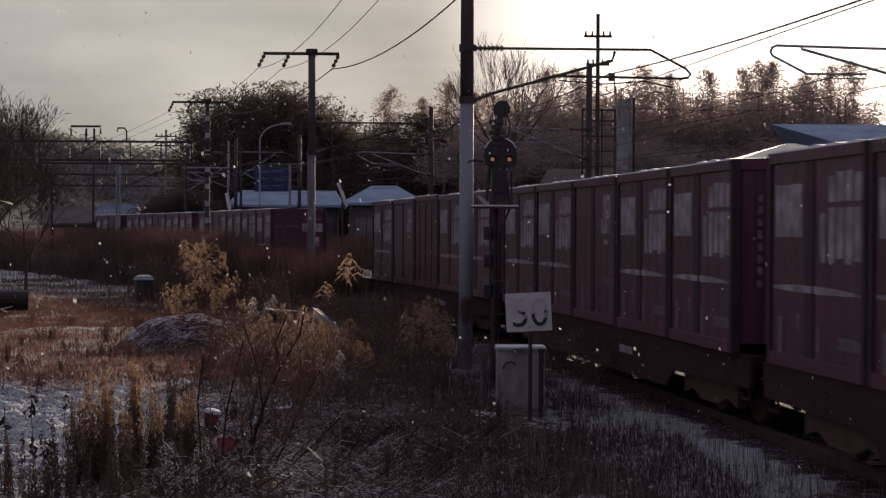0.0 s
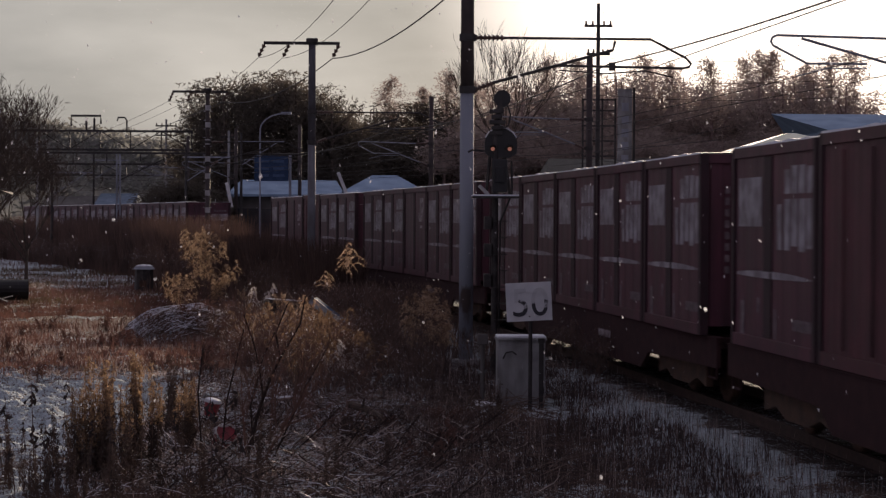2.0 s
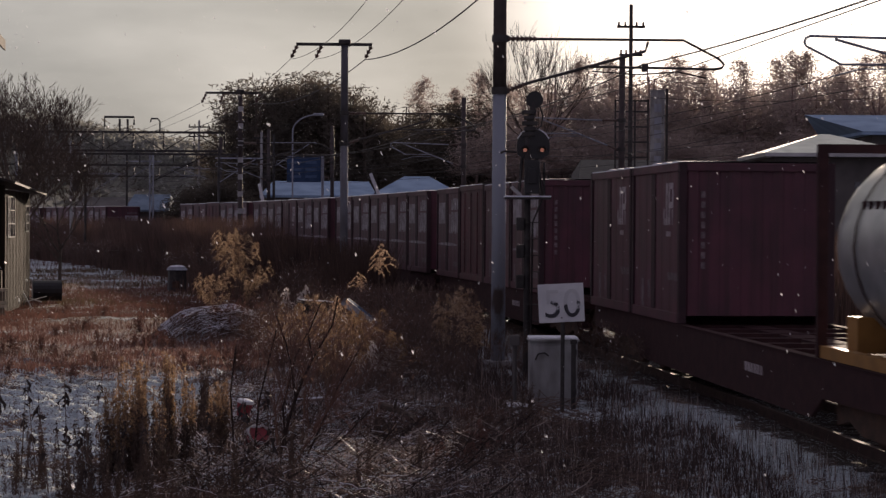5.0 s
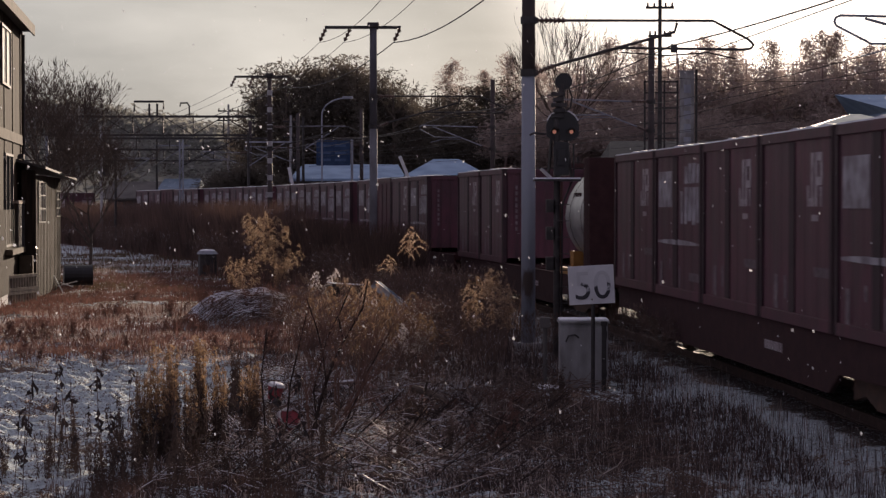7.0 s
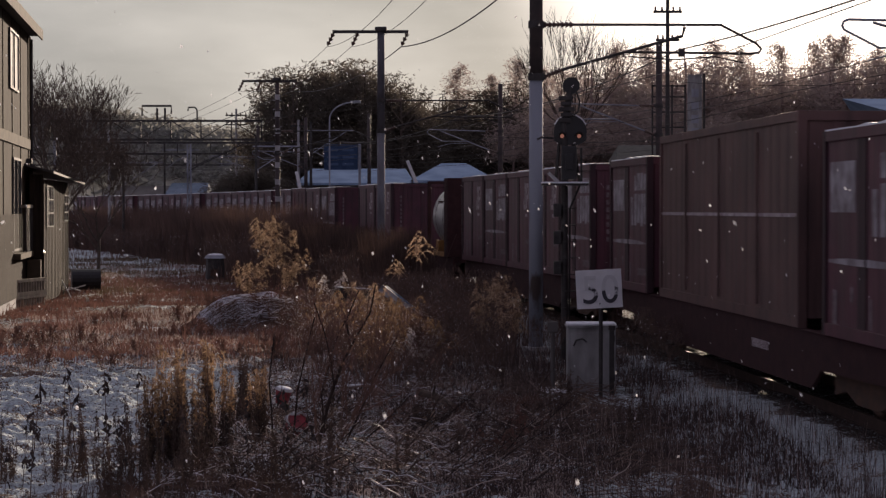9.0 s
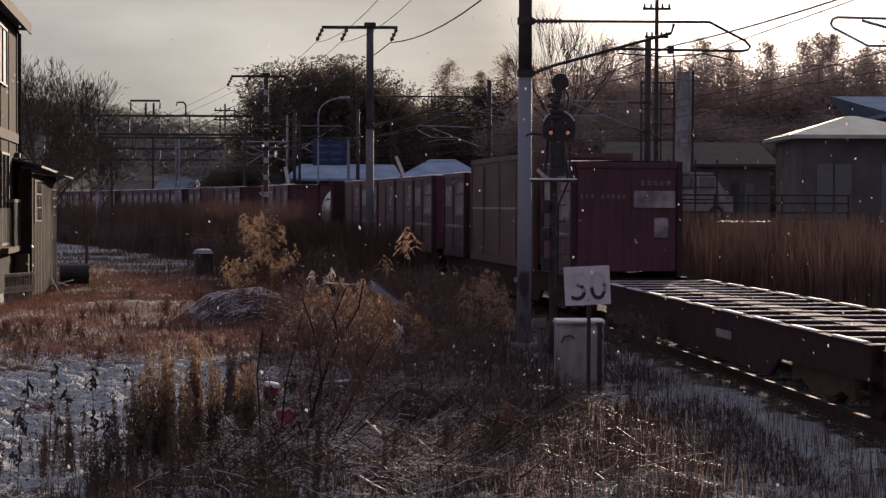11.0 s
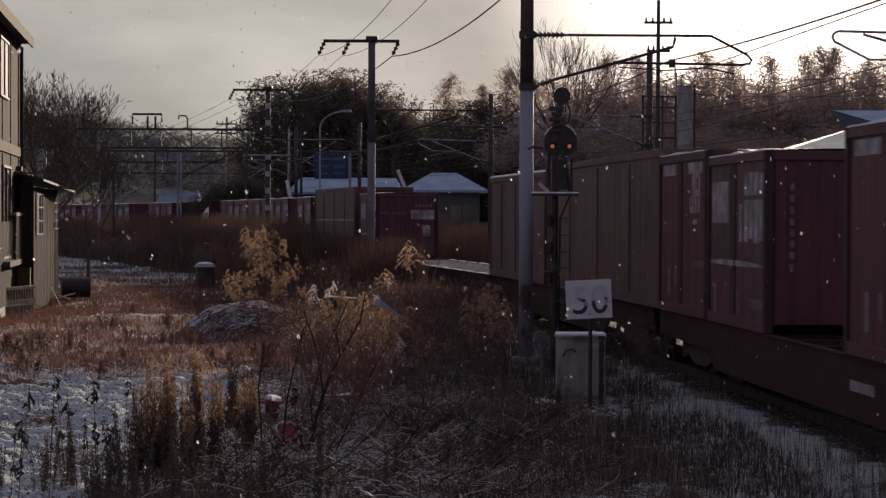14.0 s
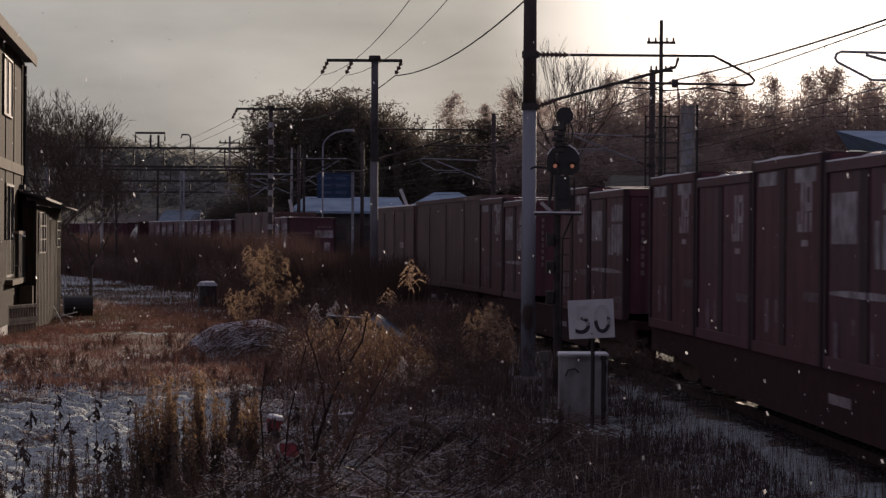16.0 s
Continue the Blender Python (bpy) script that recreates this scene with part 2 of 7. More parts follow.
M_SIGN = mat("faded_sign_white", (0.62, 0.63, 0.66), 0.6, 0, (0.50, 0.51, 0.54), 3, 6)
M_BLACK = mat("black_paint", (0.022, 0.022, 0.024), 0.5)
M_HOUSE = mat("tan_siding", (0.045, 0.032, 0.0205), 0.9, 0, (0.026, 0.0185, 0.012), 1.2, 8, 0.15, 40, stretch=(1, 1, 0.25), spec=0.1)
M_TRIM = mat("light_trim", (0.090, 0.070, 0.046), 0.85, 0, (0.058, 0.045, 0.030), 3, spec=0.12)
M_BLOCK = mat("stained_block", (0.30, 0.255, 0.20), 0.9, 0, (0.17, 0.145, 0.115), 4, 8, 0.2, 60, spec=0.15)
M_ROOF = mat("dark_roof", (0.055, 0.05, 0.048), 0.7, 0, (0.035, 0.03, 0.03), 3)
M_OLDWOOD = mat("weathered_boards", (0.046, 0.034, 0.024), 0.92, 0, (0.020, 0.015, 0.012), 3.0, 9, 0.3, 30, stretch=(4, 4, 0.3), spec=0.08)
M_LEAF = mat("evergreen_leaves", (0.120, 0.102, 0.084), 0.7, 0, (0.085, 0.073, 0.060), 0.6, 6, rand=0.35, translucent=0.55)
# Leaves lightened: the haze before the wood is put into this colour.
M_CEDAR = mat("brown_cedar_leaves", (0.41, 0.335, 0.300), 0.7, 0, (0.30, 0.240, 0.225), 0.6, 6, rand=0.3, translucent=0.65)
# Bare woods on the hills; distance haze is mixed into their colour.
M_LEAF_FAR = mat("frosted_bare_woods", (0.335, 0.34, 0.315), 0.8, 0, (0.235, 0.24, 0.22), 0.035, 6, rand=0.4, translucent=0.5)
M_BARK = mat("bark", (0.10, 0.075, 0.06), 0.9, 0, (0.055, 0.042, 0.034), 6, 8, 0.4, 40)
M_BARK_DARK = mat("wet_dark_bark", (0.050, 0.036, 0.032), 0.9, 0, (0.028, 0.020, 0.019), 14, 8, 0.8, 60, spec=0.15)
M_BARK_PALE = mat("pale_brown_bark", (0.30, 0.22, 0.20), 0.9, 0, (0.18, 0.13, 0.12), 6, 8, 0.4, 40)
M_TWIG = mat("dark_twigs", (0.165, 0.112, 0.092), 0.85, 0, (0.075, 0.050, 0.041), 5, rand=0.35)
M_TWIG_WET = mat("wet_twigs", (0.175, 0.115, 0.092), 0.55, 0, (0.075, 0.050, 0.041), 5, rand=0.35)
M_WEED = mat("withered_weed", (0.105, 0.072, 0.058), 0.9, 0, (0.06, 0.042, 0.036), 3, rand=0.4, translucent=0.15)
M_DARKLEAF = mat("blackened_leaves", (0.040, 0.030, 0.030), 0.85, 0, (0.024, 0.019, 0.02), 6, rand=0.3, translucent=0.1)
M_TWIG_RED = mat("russet_twigs", (0.150, 0.085, 0.066), 0.85, 0, (0.085, 0.048, 0.038), 5, rand=0.35)
M_CANE = mat("pale_canes", (0.66, 0.58, 0.53), 0.55, 0, (0.40, 0.33, 0.29), 4, rand=0.3)
M_STRAW = mat("straw_plumes", (0.56, 0.42, 0.30), 0.85, 0, (0.25, 0.155, 0.10), 11, rand=0.4, translucent=0.55, spread=(0.40, 0.6))
M_DEADLEAF = mat("russet_dead_leaves", (0.21, 0.125, 0.098), 0.85, 0, (0.10, 0.060, 0.05), 6, rand=0.45, translucent=0.4)
M_FROSTED = mat("frosted_straw", (0.50, 0.43, 0.41), 0.8, 0, (0.30, 0.22, 0.19), 4, rand=0.3, translucent=0.4)
M_FROST = mat("frost", (0.80, 0.80, 0.82), 0.6, 0, (0.65, 0.65, 0.68), 5, translucent=0.6)
M_GRASS_RED = mat("russet_grass", (0.205, 0.110, 0.090), 0.9, 0, (0.115, 0.062, 0.052), 1.5, rand=0.4, translucent=0.3)
M_GRASS_TAN = mat("tan_grass", (0.18, 0.132, 0.082), 0.9, 0, (0.11, 0.08, 0.05), 1.5, rand=0.4, translucent=0.3)
M_GRASS_DARK = mat("dark_dead_grass", (0.092, 0.066, 0.063), 0.9, 0, (0.052, 0.038, 0.038), 1.5, rand=0.4, translucent=0.15)
M_BRUSH = mat("brown_brush", (0.135, 0.085, 0.070), 0.9, 0, (0.062, 0.042, 0.036), 0.8, rand=0.4, translucent=0.2)
M_GREYFLUFF = mat("grey_fluff", (0.80, 0.75, 0.73), 0.9, 0, (0.48, 0.42, 0.38), 5, rand=0.25, translucent=0.45)
M_STRAW_GOLD = mat("golden_brown_plumes", (0.34, 0.225, 0.135), 0.85, 0, (0.15, 0.095, 0.062), 11, rand=0.4, translucent=0.55, spread=(0.40, 0.6))
M_TIN = mat("bright_tin", (0.50, 0.50, 0.50), 0.32, 0.6, (0.36, 0.36, 0.37), 1.5, 8)
M_BLUE = mat("faded_blue_paint", (0.040, 0.068, 0.135), 0.85, 0, (0.028, 0.050, 0.10), 3, spec=0.1)
M_WINDOW = mat("window_glass", (0.05, 0.055, 0.06), 0.08, 0, (0.04, 0.045, 0.05), 2, spec=0.9)
M_CURTAIN = mat("white_curtain", (0.75, 0.72, 0.66), 0.8)
M_REDPLASTIC = mat("red_plastic", (0.30, 0.026, 0.042), 0.5, 0, (0.18, 0.022, 0.032), 6)
M_PLANK = mat("sleeper_wood", (0.045, 0.035, 0.03), 0.95, 0, (0.025, 0.02, 0.018), 5, 8, 0.3, 40)
M_WALL_FAR = mat("far_wall", (0.125, 0.115, 0.112), 0.85, 0, (0.075, 0.07, 0.068), 0.8, 8)
M_FLAKE = mat("snow_flake", (0.9, 0.9, 0.92), 0.8, 0, (0.85, 0.85, 0.87), 5, translucent=0.75)

# ---- the line ----
FX0, FY0, HEAD, S1, CURVE = 4.843, 20.0, -0.0754, 7.26, 0.002635
SPEED = 11.06
RAIL = 0.35


def face_at(s, off=0.0):
    """Plan point beside the train at arc length s, off metres to the right of its near side; and the heading."""
    st, c = min(s, S1), max(s - S1, 0.0)
    x, y = FX0 + math.sin(HEAD) * st, FY0 + math.cos(HEAD) * st
    th = HEAD - CURVE * c
    x += (math.cos(th) - math.cos(HEAD)) / CURVE
    y -= (math.sin(th) - math.sin(HEAD)) / CURVE
    return x + off * math.cos(th), y - off * math.sin(th), th


def on_line(s, off, z=0.0):
    x, y, th = face_at(s, off)
    return pose(x, y, z, 0, 0, 90 - math.degrees(th))


HALF = 1.22                          # near side to track centre
_fs = np.linspace(-60, 420, 2400)
_fp = np.array([face_at(s)[:2] for s in _fs])
_fh = np.array([face_at(s)[2] for s in _fs])


def side_of(x, y):
    """Metres to the right of the train's near side, for arrays of plan points."""
    x, y = np.asarray(x, float), np.asarray(y, float)
    s = np.interp(y, _fp[:, 1], _fs)
    fx, th = np.interp(s, _fs, _fp[:, 0]), np.interp(s, _fs, _fh)
    return (x - fx) * np.cos(th)


# ---- ground ----
@functools.lru_cache(maxsize=None)
def noise_grid(seed):
    return np.random.RandomState(seed).rand(257, 257)


def vnoise(x, y, scale, seed):
    """Smooth value noise on arrays."""
    g = noise_grid(seed)
    u, w = np.asarray(x) / scale + 500.3, np.asarray(y) / scale + 500.7
    i, j = np.floor(u).astype(int), np.floor(w).astype(int)
    fu, fw = u - i, w - j
    fu, fw = fu * fu * (3 - 2 * fu), fw * fw * (3 - 2 * fw)
    a, b, c, d = g[i % 257, j % 257], g[(i + 1) % 257, j % 257], g[i % 257, (j + 1) % 257], g[(i + 1) % 257, (j + 1) % 257]
    return (a * (1 - fu) + b * fu) * (1 - fw) + (c * (1 - fu) + d * fu) * fw


MOUND = (-4.65, 49.5, 1.80, 0.80)      # x, y, radius, height of the heap of cut brush


def ground_z(x, y):
    x, y = np.asarray(x, float), np.asarray(y, float)
    d = side_of(x, y)
    near = np.clip(1 - np.abs(y - 60) / 140, 0, 1)
    z = (0.12 * (vnoise(x * 0.8, y * 1.6, 0.42, 28) - 0.5) * np.clip((42 - y) / 6, 0, 1) * np.clip((-0.8 - x) / 1.5, 0, 1) + 0.16 * (vnoise(x, y, 4.0, 1) - 0.5) + 0.08 * (vnoise(x, y, 1.1, 2) - 0.5) + 0.10 * (vnoise(x, y, 0.5, 3) - 0.5) + (0.15 * (vnoise(x, y * 1.4, 0.25, 8) - 0.5) + 0.13 * (vnoise(x, y * 1.2, 0.14, 18) - 0.5)) * np.clip((46 - y) / 8, 0.25, 1)) * near
    bed = np.clip((d + 1.2) / 1.2, 0, 1)
    z = z * (1 - 0.75 * bed) + 0.20 * bed
    r = np.hypot(x - MOUND[0], y - MOUND[1]) / MOUND[2]
    z = z + MOUND[3] * np.clip(1 - r ** 3, 0, 1) * (0.55 + 0.6 * vnoise(x, y, 0.7, 9))
    return z


def snow_cover(x, y):
    """0 to 1: how much snow lies here."""
    d = side_of(x, y)
    n = 0.32 * vnoise(x, y, 2.3, 4) + 0.28 * vnoise(x, y, 0.7, 5) + 0.40 * vnoise(x, y, 0.26, 6)
    front = np.clip((40 - y) / 6, 0, 1) * np.clip((-2.2 - x) / 1.6, 0, 1)          # open field before the grass
    middle = np.clip((y - 36) / 4, 0, 1) * np.clip((80 - y) / 6, 0, 1)             # russet grass
    back = np.clip((y - 78) / 8, 0, 1)
    d = d + 0.5 * (vnoise(x, y, 0.9, 67) - 0.5) * np.clip((60 - y) / 10, 0, 1)
    lane = np.clip((d + 2.3) / 0.8, 0, 1) * np.clip((0.15 - d) / 0.3, 0, 1)        # beside the ballast
    bed = np.clip((d - 0.05) / 0.3, 0, 1)
    w = 0.29 - 0.04 * front - 0.07 * np.clip(x / 1.5, 0, 1) * np.clip((38 - y) / 4, 0, 1) + 0.34 * front - 0.07 * middle + 0.26 * back + 0.30 * lane - 0.32 * bed
    r = np.hypot(x - MOUND[0], y - MOUND[1]) / MOUND[2]
    tangle = np.clip((x + 3.4) / 0.8, 0, 1) * np.clip((36 - y) / 4, 0, 1) * np.clip((-2 - d) / 1.0, 0, 1)
    w = w + 0.34 * np.clip(1.1 - r, 0, 1) + 0.20 * tangle * np.clip((0.2 - x) / 1.6, 0.4, 1) + 0.05 * np.clip((x + 0.5) / 1.5, 0, 1) * np.clip((38 - y) / 4, 0, 1)
    return np.clip((n + w - 0.72) / 0.30, 0, 1)


def axis(lo, hi, fine_lo, fine_hi, step):
    a = list(np.arange(fine_lo, fine_hi, step))
    g, x = step, fine_hi
    while x < hi:
        a.append(x)
        g *= 1.22
        x += g
    a.append(hi)
    g, x, left = step, fine_lo - step, []
    while x > lo:
        left.append(x)
        g *= 1.22
        x -= g
    left.append(lo)
    return np.array(left[::-1] + a)


def ground_material():
    m = bpy.data.materials.new("snowy_field")
    m.use_nodes = True
    nt = m.node_tree
    N, L = nt.nodes, nt.links
    b = N["Principled BSDF"]
    b.inputs["Roughness"].default_value = 0.9
    b.inputs["Specular IOR Level"].default_value = 0.25
    tc = N.new("ShaderNodeTexCoord")

    def noise_node(scale, detail=8.0):
        n = N.new("ShaderNodeTexNoise")
        n.inputs["Scale"].default_value, n.inputs["Detail"].default_value = scale, detail
        L.new(tc.outputs["Object"], n.inputs["Vector"])
        return n

    def ramp_node(src, c0, c1, p0, p1):
        r = N.new("ShaderNodeValToRGB")
        r.color_ramp.elements[0].position, r.color_ramp.elements[1].position = p0, p1
        r.color_ramp.elements[0].color, r.color_ramp.elements[1].color = (*c0, 1), (*c1, 1)
        L.new(src, r.inputs[0])
        return r
    big, fine, tiny = noise_node(0.5), noise_node(5.0), noise_node(36.0)
    soil = ramp_node(fine.outputs["Fac"], (0.075, 0.055, 0.045), (0.23, 0.158, 0.115), 0.3, 0.7)
    thatch = ramp_node(big.outputs["Fac"], (0.165, 0.090, 0.068), (0.195, 0.130, 0.095), 0.4, 0.6)
    earth = N.new("ShaderNodeMixRGB")
    earth.inputs[0].default_value = 0.5
    L.new(soil.outputs[0], earth.inputs[1])
    L.new(thatch.outputs[0], earth.inputs[2])
    snow = ramp_node(noise_node(16.0, 6.0).outputs["Fac"], (0.40, 0.48, 0.52), (0.74, 0.84, 0.89), 0.3, 0.7)
    at = N.new("ShaderNodeAttribute")
    at.attribute_name = "cover"
    add = N.new("ShaderNodeMath")
    add.operation = "MULTIPLY_ADD"
    add.inputs[1].default_value, add.inputs[2].default_value = 1.0, -0.5
    L.new(tiny.outputs["Fac"], add.inputs[0])
    sm = N.new("ShaderNodeMath")
    sm.operation = "MULTIPLY_ADD"
    sm.inputs[1].default_value = 4.2
    L.new(add.outputs[0], sm.inputs[0])
    br = N.new("ShaderNodeMath")
    br.operation = "MULTIPLY_ADD"
    br.inputs[1].default_value, br.inputs[2].default_value = 1.6, -0.8
    L.new(noise_node(11.0, 5.0).outputs["Fac"], br.inputs[0])
    both = N.new("ShaderNodeMath")
    both.operation = "ADD"
    L.new(br.outputs[0], both.inputs[0])
    L.new(at.outputs["Fac"], both.inputs[1])
    L.new(both.outputs[0], sm.inputs[2])
    sh = ramp_node(sm.outputs[0], (0, 0, 0), (1, 1, 1), 0.32, 0.68)
    mix = N.new("ShaderNodeMixRGB")
    L.new(sh.outputs[0], mix.inputs[0])
    L.new(earth.outputs[0], mix.inputs[1])
    L.new(snow.outputs[0], mix.inputs[2])
    stone = ramp_node(tiny.outputs["Fac"], (0.022, 0.017, 0.016), (0.075, 0.055, 0.05), 0.35, 0.65)
    bed = N.new("ShaderNodeAttribute")
    bed.attribute_name = "ballast"
    dry = N.new("ShaderNodeMixRGB")
    L.new(bed.outputs["Fac"], dry.inputs[0])
    L.new(earth.outputs[0], dry.inputs[1])
    L.new(stone.outputs[0], dry.inputs[2])
    L.new(dry.outputs[0], mix.inputs[1])
    L.new(mix.outputs[0], b.inputs["Base Color"])
    bp = N.new("ShaderNodeBump")
    bp.inputs["Strength"].default_value, bp.inputs["Distance"].default_value = 1.0, 0.18
    mid = noise_node(9.0)
    hsum = N.new("ShaderNodeMath")
    hsum.operation = "MULTIPLY_ADD"
    hsum.inputs[1].default_value = 0.6
    L.new(noise_node(30.0, 4.0).outputs["Fac"], hsum.inputs[0])
    L.new(mid.outputs["Fac"], hsum.inputs[2])
    L.new(hsum.outputs[0], bp.inputs["Height"])
    L.new(bp.outputs[0], b.inputs["Normal"])
    return m


def make_ground():
    xs = axis(-2500, 2500, -10.5, 6.5, 0.075)
    ys = np.concatenate([axis(-300, 45, 17.5, 44.9, 0.075)[:-1], axis(44.9, 4000, 45, 112, 0.36)[1:]])
    ys = np.sort(np.concatenate([ys[(ys < -12) | (ys > 17.4)], np.arange(-12, 17.3, 0.3)]))
    X, Y = np.meshgrid(xs, ys)
    Zs = ground_z(X, Y)
    nx, ny = len(xs), len(ys)
    co = np.stack([X.ravel(), Y.ravel(), Zs.ravel()], 1)
    i = (np.arange(ny - 1)[:, None] * nx + np.arange(nx - 1)[None, :]).ravel()
    faces = np.stack([i, i + 1, i + 1 + nx, i + nx], 1)
    me = bpy.data.meshes.new("ground")
    me.vertices.add(len(co))
    me.vertices.foreach_set("co", co.ravel())
    me.loops.add(faces.size)
    me.loops.foreach_set("vertex_index", faces.ravel())
    me.polygons.add(len(faces))
    me.polygons.foreach_set("loop_start", np.arange(0, faces.size, 4))
    me.polygons.foreach_set("use_smooth", np.ones(len(faces), bool))
    me.update(calc_edges=True)
    at = me.attributes.new("cover", "FLOAT", "POINT")
    at.data.foreach_set("value", snow_cover(X, Y).ravel())
    at = me.attributes.new("ballast", "FLOAT", "POINT")
    at.data.foreach_set("value", np.clip((side_of(X, Y) + 0.10) / 0.3, 0, 1).ravel())
    me.materials.append(ground_material())
    tagged(new("ground", me), "field of dead grass and soil dusted with snow", "ground", kind="structure")


make_ground()


def gz(x, y):
    return float(ground_z(x, y))


# ---- track ----
def make_track(off, name):
    """Rails on sleepers, its centre off metres right of the near side."""
    t = thing(name, "railway track with steel rails on snowy sleepers", "railway track", kind="structure")
    for g in (-0.55, 0.55):
        b = Build()
        for k in range(-30, 130):
            p, q = face_at(k * 2.0, off + g), face_at(k * 2.0 + 2.0, off + g)
            d = Vector((q[0] - p[0], q[1] - p[1], 0)).normalized()
            n = Vector((d.y, -d.x, 0))
            for w, z0, z1 in ((0.035, RAIL - 0.045, RAIL), (0.008, RAIL - 0.14, RAIL - 0.045), (0.06, RAIL - 0.16, RAIL - 0.14)):
                a, c = Vector((p[0], p[1], 0)), Vector((q[0], q[1], 0))
                b.add([a - n * w + Vector((0, 0, z0)), a + n * w + Vector((0, 0, z0)), c + n * w + Vector((0, 0, z0)), c - n * w + Vector((0, 0, z0)),
                       a - n * w + Vector((0, 0, z1)), a + n * w + Vector((0, 0, z1)), c + n * w + Vector((0, 0, z1)), c - n * w + Vector((0, 0, z1))],
                      [(4, 5, 6, 7), (0, 4, 7, 3), (1, 2, 6, 5)])
        part("rail", b, M_RAIL, t)
    sl = Build().box(-0.1, 0.1, -1.05, 1.05, 0.06, 0.205, 0.012).mesh("sleeper")
    for k in range(-6, 130):
        part("sleeper", sl, M_PLANK, t, at=on_line(k * 0.62, off, 0))


make_track(HALF, "track_near")
make_track(HALF + 3.9, "track_far")

# ---- train ----
MOVERS = []                          # (thing, arc length of its middle at 0 s, height)
CL, CW = 3.66, 2.44                  # container length and width


def door_post(body, h, x0, x1):
    """Dark strip between the two halves of a side; the recess shade is its colour."""
    y = CW / 2 - 0.04
    part("door_post", Build().box(x0, x1, y, y + 0.022, 0.16, h - 0.14), M_MAROON_BLACK, body, "dark strip standing for the gap between the doors")


def lens(b, y, x0, x1, z, up, down):
    """A flat stripe that swells at the middle and tapers to its ends."""
    n = 8
    xs = [x0 + (x1 - x0) * i / n for i in range(n + 1)]
    top = [(x, z + up * math.sin(math.pi * (0.12 + 0.88 * i / n)) ** 0.8) for i, x in enumerate(xs)]
    bot = [(x, z - down * math.sin(math.pi * (0.12 + 0.76 * i / n))) for i, x in enumerate(xs)]
    m = n + 1
    vs = [(x, y + d, q) for d in (0.0, 0.003) for row in (top, bot) for x, q in row]
    fs = [(2 * m + i, 2 * m + i + 1, 3 * m + i + 1, 3 * m + i) for i in range(n)]
    fs += [(i, m + i, m + i + 1, i + 1) for i in range(n)]
    b.add(vs, fs)


def marks_a(body, h):
    """White panels, lattice and belt line on the near side (local +y)."""
    y = CW / 2 - 0.027
    door_post(body, h, 0.02, 0.36)
    part("marking_panel", Build().box(0.47, 1.55, y, y + 0.003, h - 0.98, h - 0.38), M_WHITE, body, "pale square panel")
    lat = Build()
    for x0, x1, z0, z1 in ((-1.68, -1.42, h - 1.22, h - 0.30), (-1.36, -1.10, h - 1.26, h - 0.28), (-1.04, -0.80, h - 1.20, h - 0.28),
                           (-0.74, -0.52, h - 1.25, h - 0.32), (-0.40, -0.22, h - 1.25, h - 0.72)):
        lat.box(x0, x1, y, y + 0.003, z0, h - 0.66 if x0 < -0.5 else z1)
        if x0 < -0.5:
            lat.box(x0, x1, y, y + 0.003, h - 0.60, z1)
    part("marking_lattice", lat, M_WHITE, body, "pale painted mark cut by dark bars")
    belt = Build()
    lens(belt, y, 1.62, -1.72, h - 1.57, 0.06, 0.03)
    belt.box(0.02, 0.36, y + 0.022, y + 0.026, h - 1.595, h - 1.515)
    part("belt_stripe", belt, M_WHITE, body, "pale stripe tapering to its ends")
    low = Build()
    for k in range(6):
        low.box(-1.62 + k * 0.13, -1.53 + k * 0.13, y, y + 0.003, h - 2.16, h - 2.03)
    low.box(1.25, 1.42, y, y + 0.003, h - 2.36, h - 1.90).box(0.55, 0.66, y, y + 0.003, h - 2.02, h - 1.84).box(-0.2, -0.10, y, y + 0.003, h - 2.3, h - 1.95)
    part("lettering", low, M_LETTER_DIM, body)


def marks_b(body, h):
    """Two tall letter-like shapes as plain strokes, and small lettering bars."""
    y = CW / 2 - 0.027
    door_post(body, h, 0.02, 0.30)
    cx = -0.95
    b = Build()
    b.box(cx + 0.06, cx + 0.18, y, y + 0.003, h - 0.96, h - 0.30).box(cx + 0.18, cx + 0.34, y, y + 0.003, h - 0.96, h - 0.86)
    b.box(cx + 0.28, cx + 0.36, y, y + 0.003, h - 0.86, h - 0.70)
    b.box(cx - 0.12, cx - 0.01, y, y + 0.003, h - 0.96, h - 0.30).box(cx - 0.34, cx - 0.12, y, y + 0.003, h - 0.40, h - 0.30)
    b.box(cx - 0.36, cx - 0.26, y, y + 0.003, h - 0.62, h - 0.40).box(cx - 0.34, cx - 0.12, y, y + 0.003, h - 0.70, h - 0.60)
    b.box(cx - 0.34, cx - 0.24, y, y + 0.003, h - 0.96, h - 0.72)
    b.box(cx - 0.16, cx + 0.14, y, y + 0.003, h - 1.14, h - 1.06)
    part("logo_mark", b, M_LETTER, body)
    low = Build()
    for k in range(6):
        low.box(-1.6 + k * 0.12, -1.52 + k * 0.12, y, y + 0.003, h - 1.82, h - 1.70)
    low.box(0.9, 1.08, y, y + 0.003, h - 2.3, h - 1.85).box(0.42, 0.56, y, y + 0.003, h - 2.15, h - 1.85)
    part("lettering", low, M_LETTER_DIM, body)


def end_number(body, h, length):
    """A column of small bars on the trailing end."""
    b, x = Build(), -length / 2 - 0.006
    for k in range(8):
        b.box(x + 0.03, x + 0.036, 0.81, 0.87, h - 0.54 - k * 0.155, h - 0.44 - k * 0.155)
    part("end_lettering", b, M_LETTER_DIM, body)


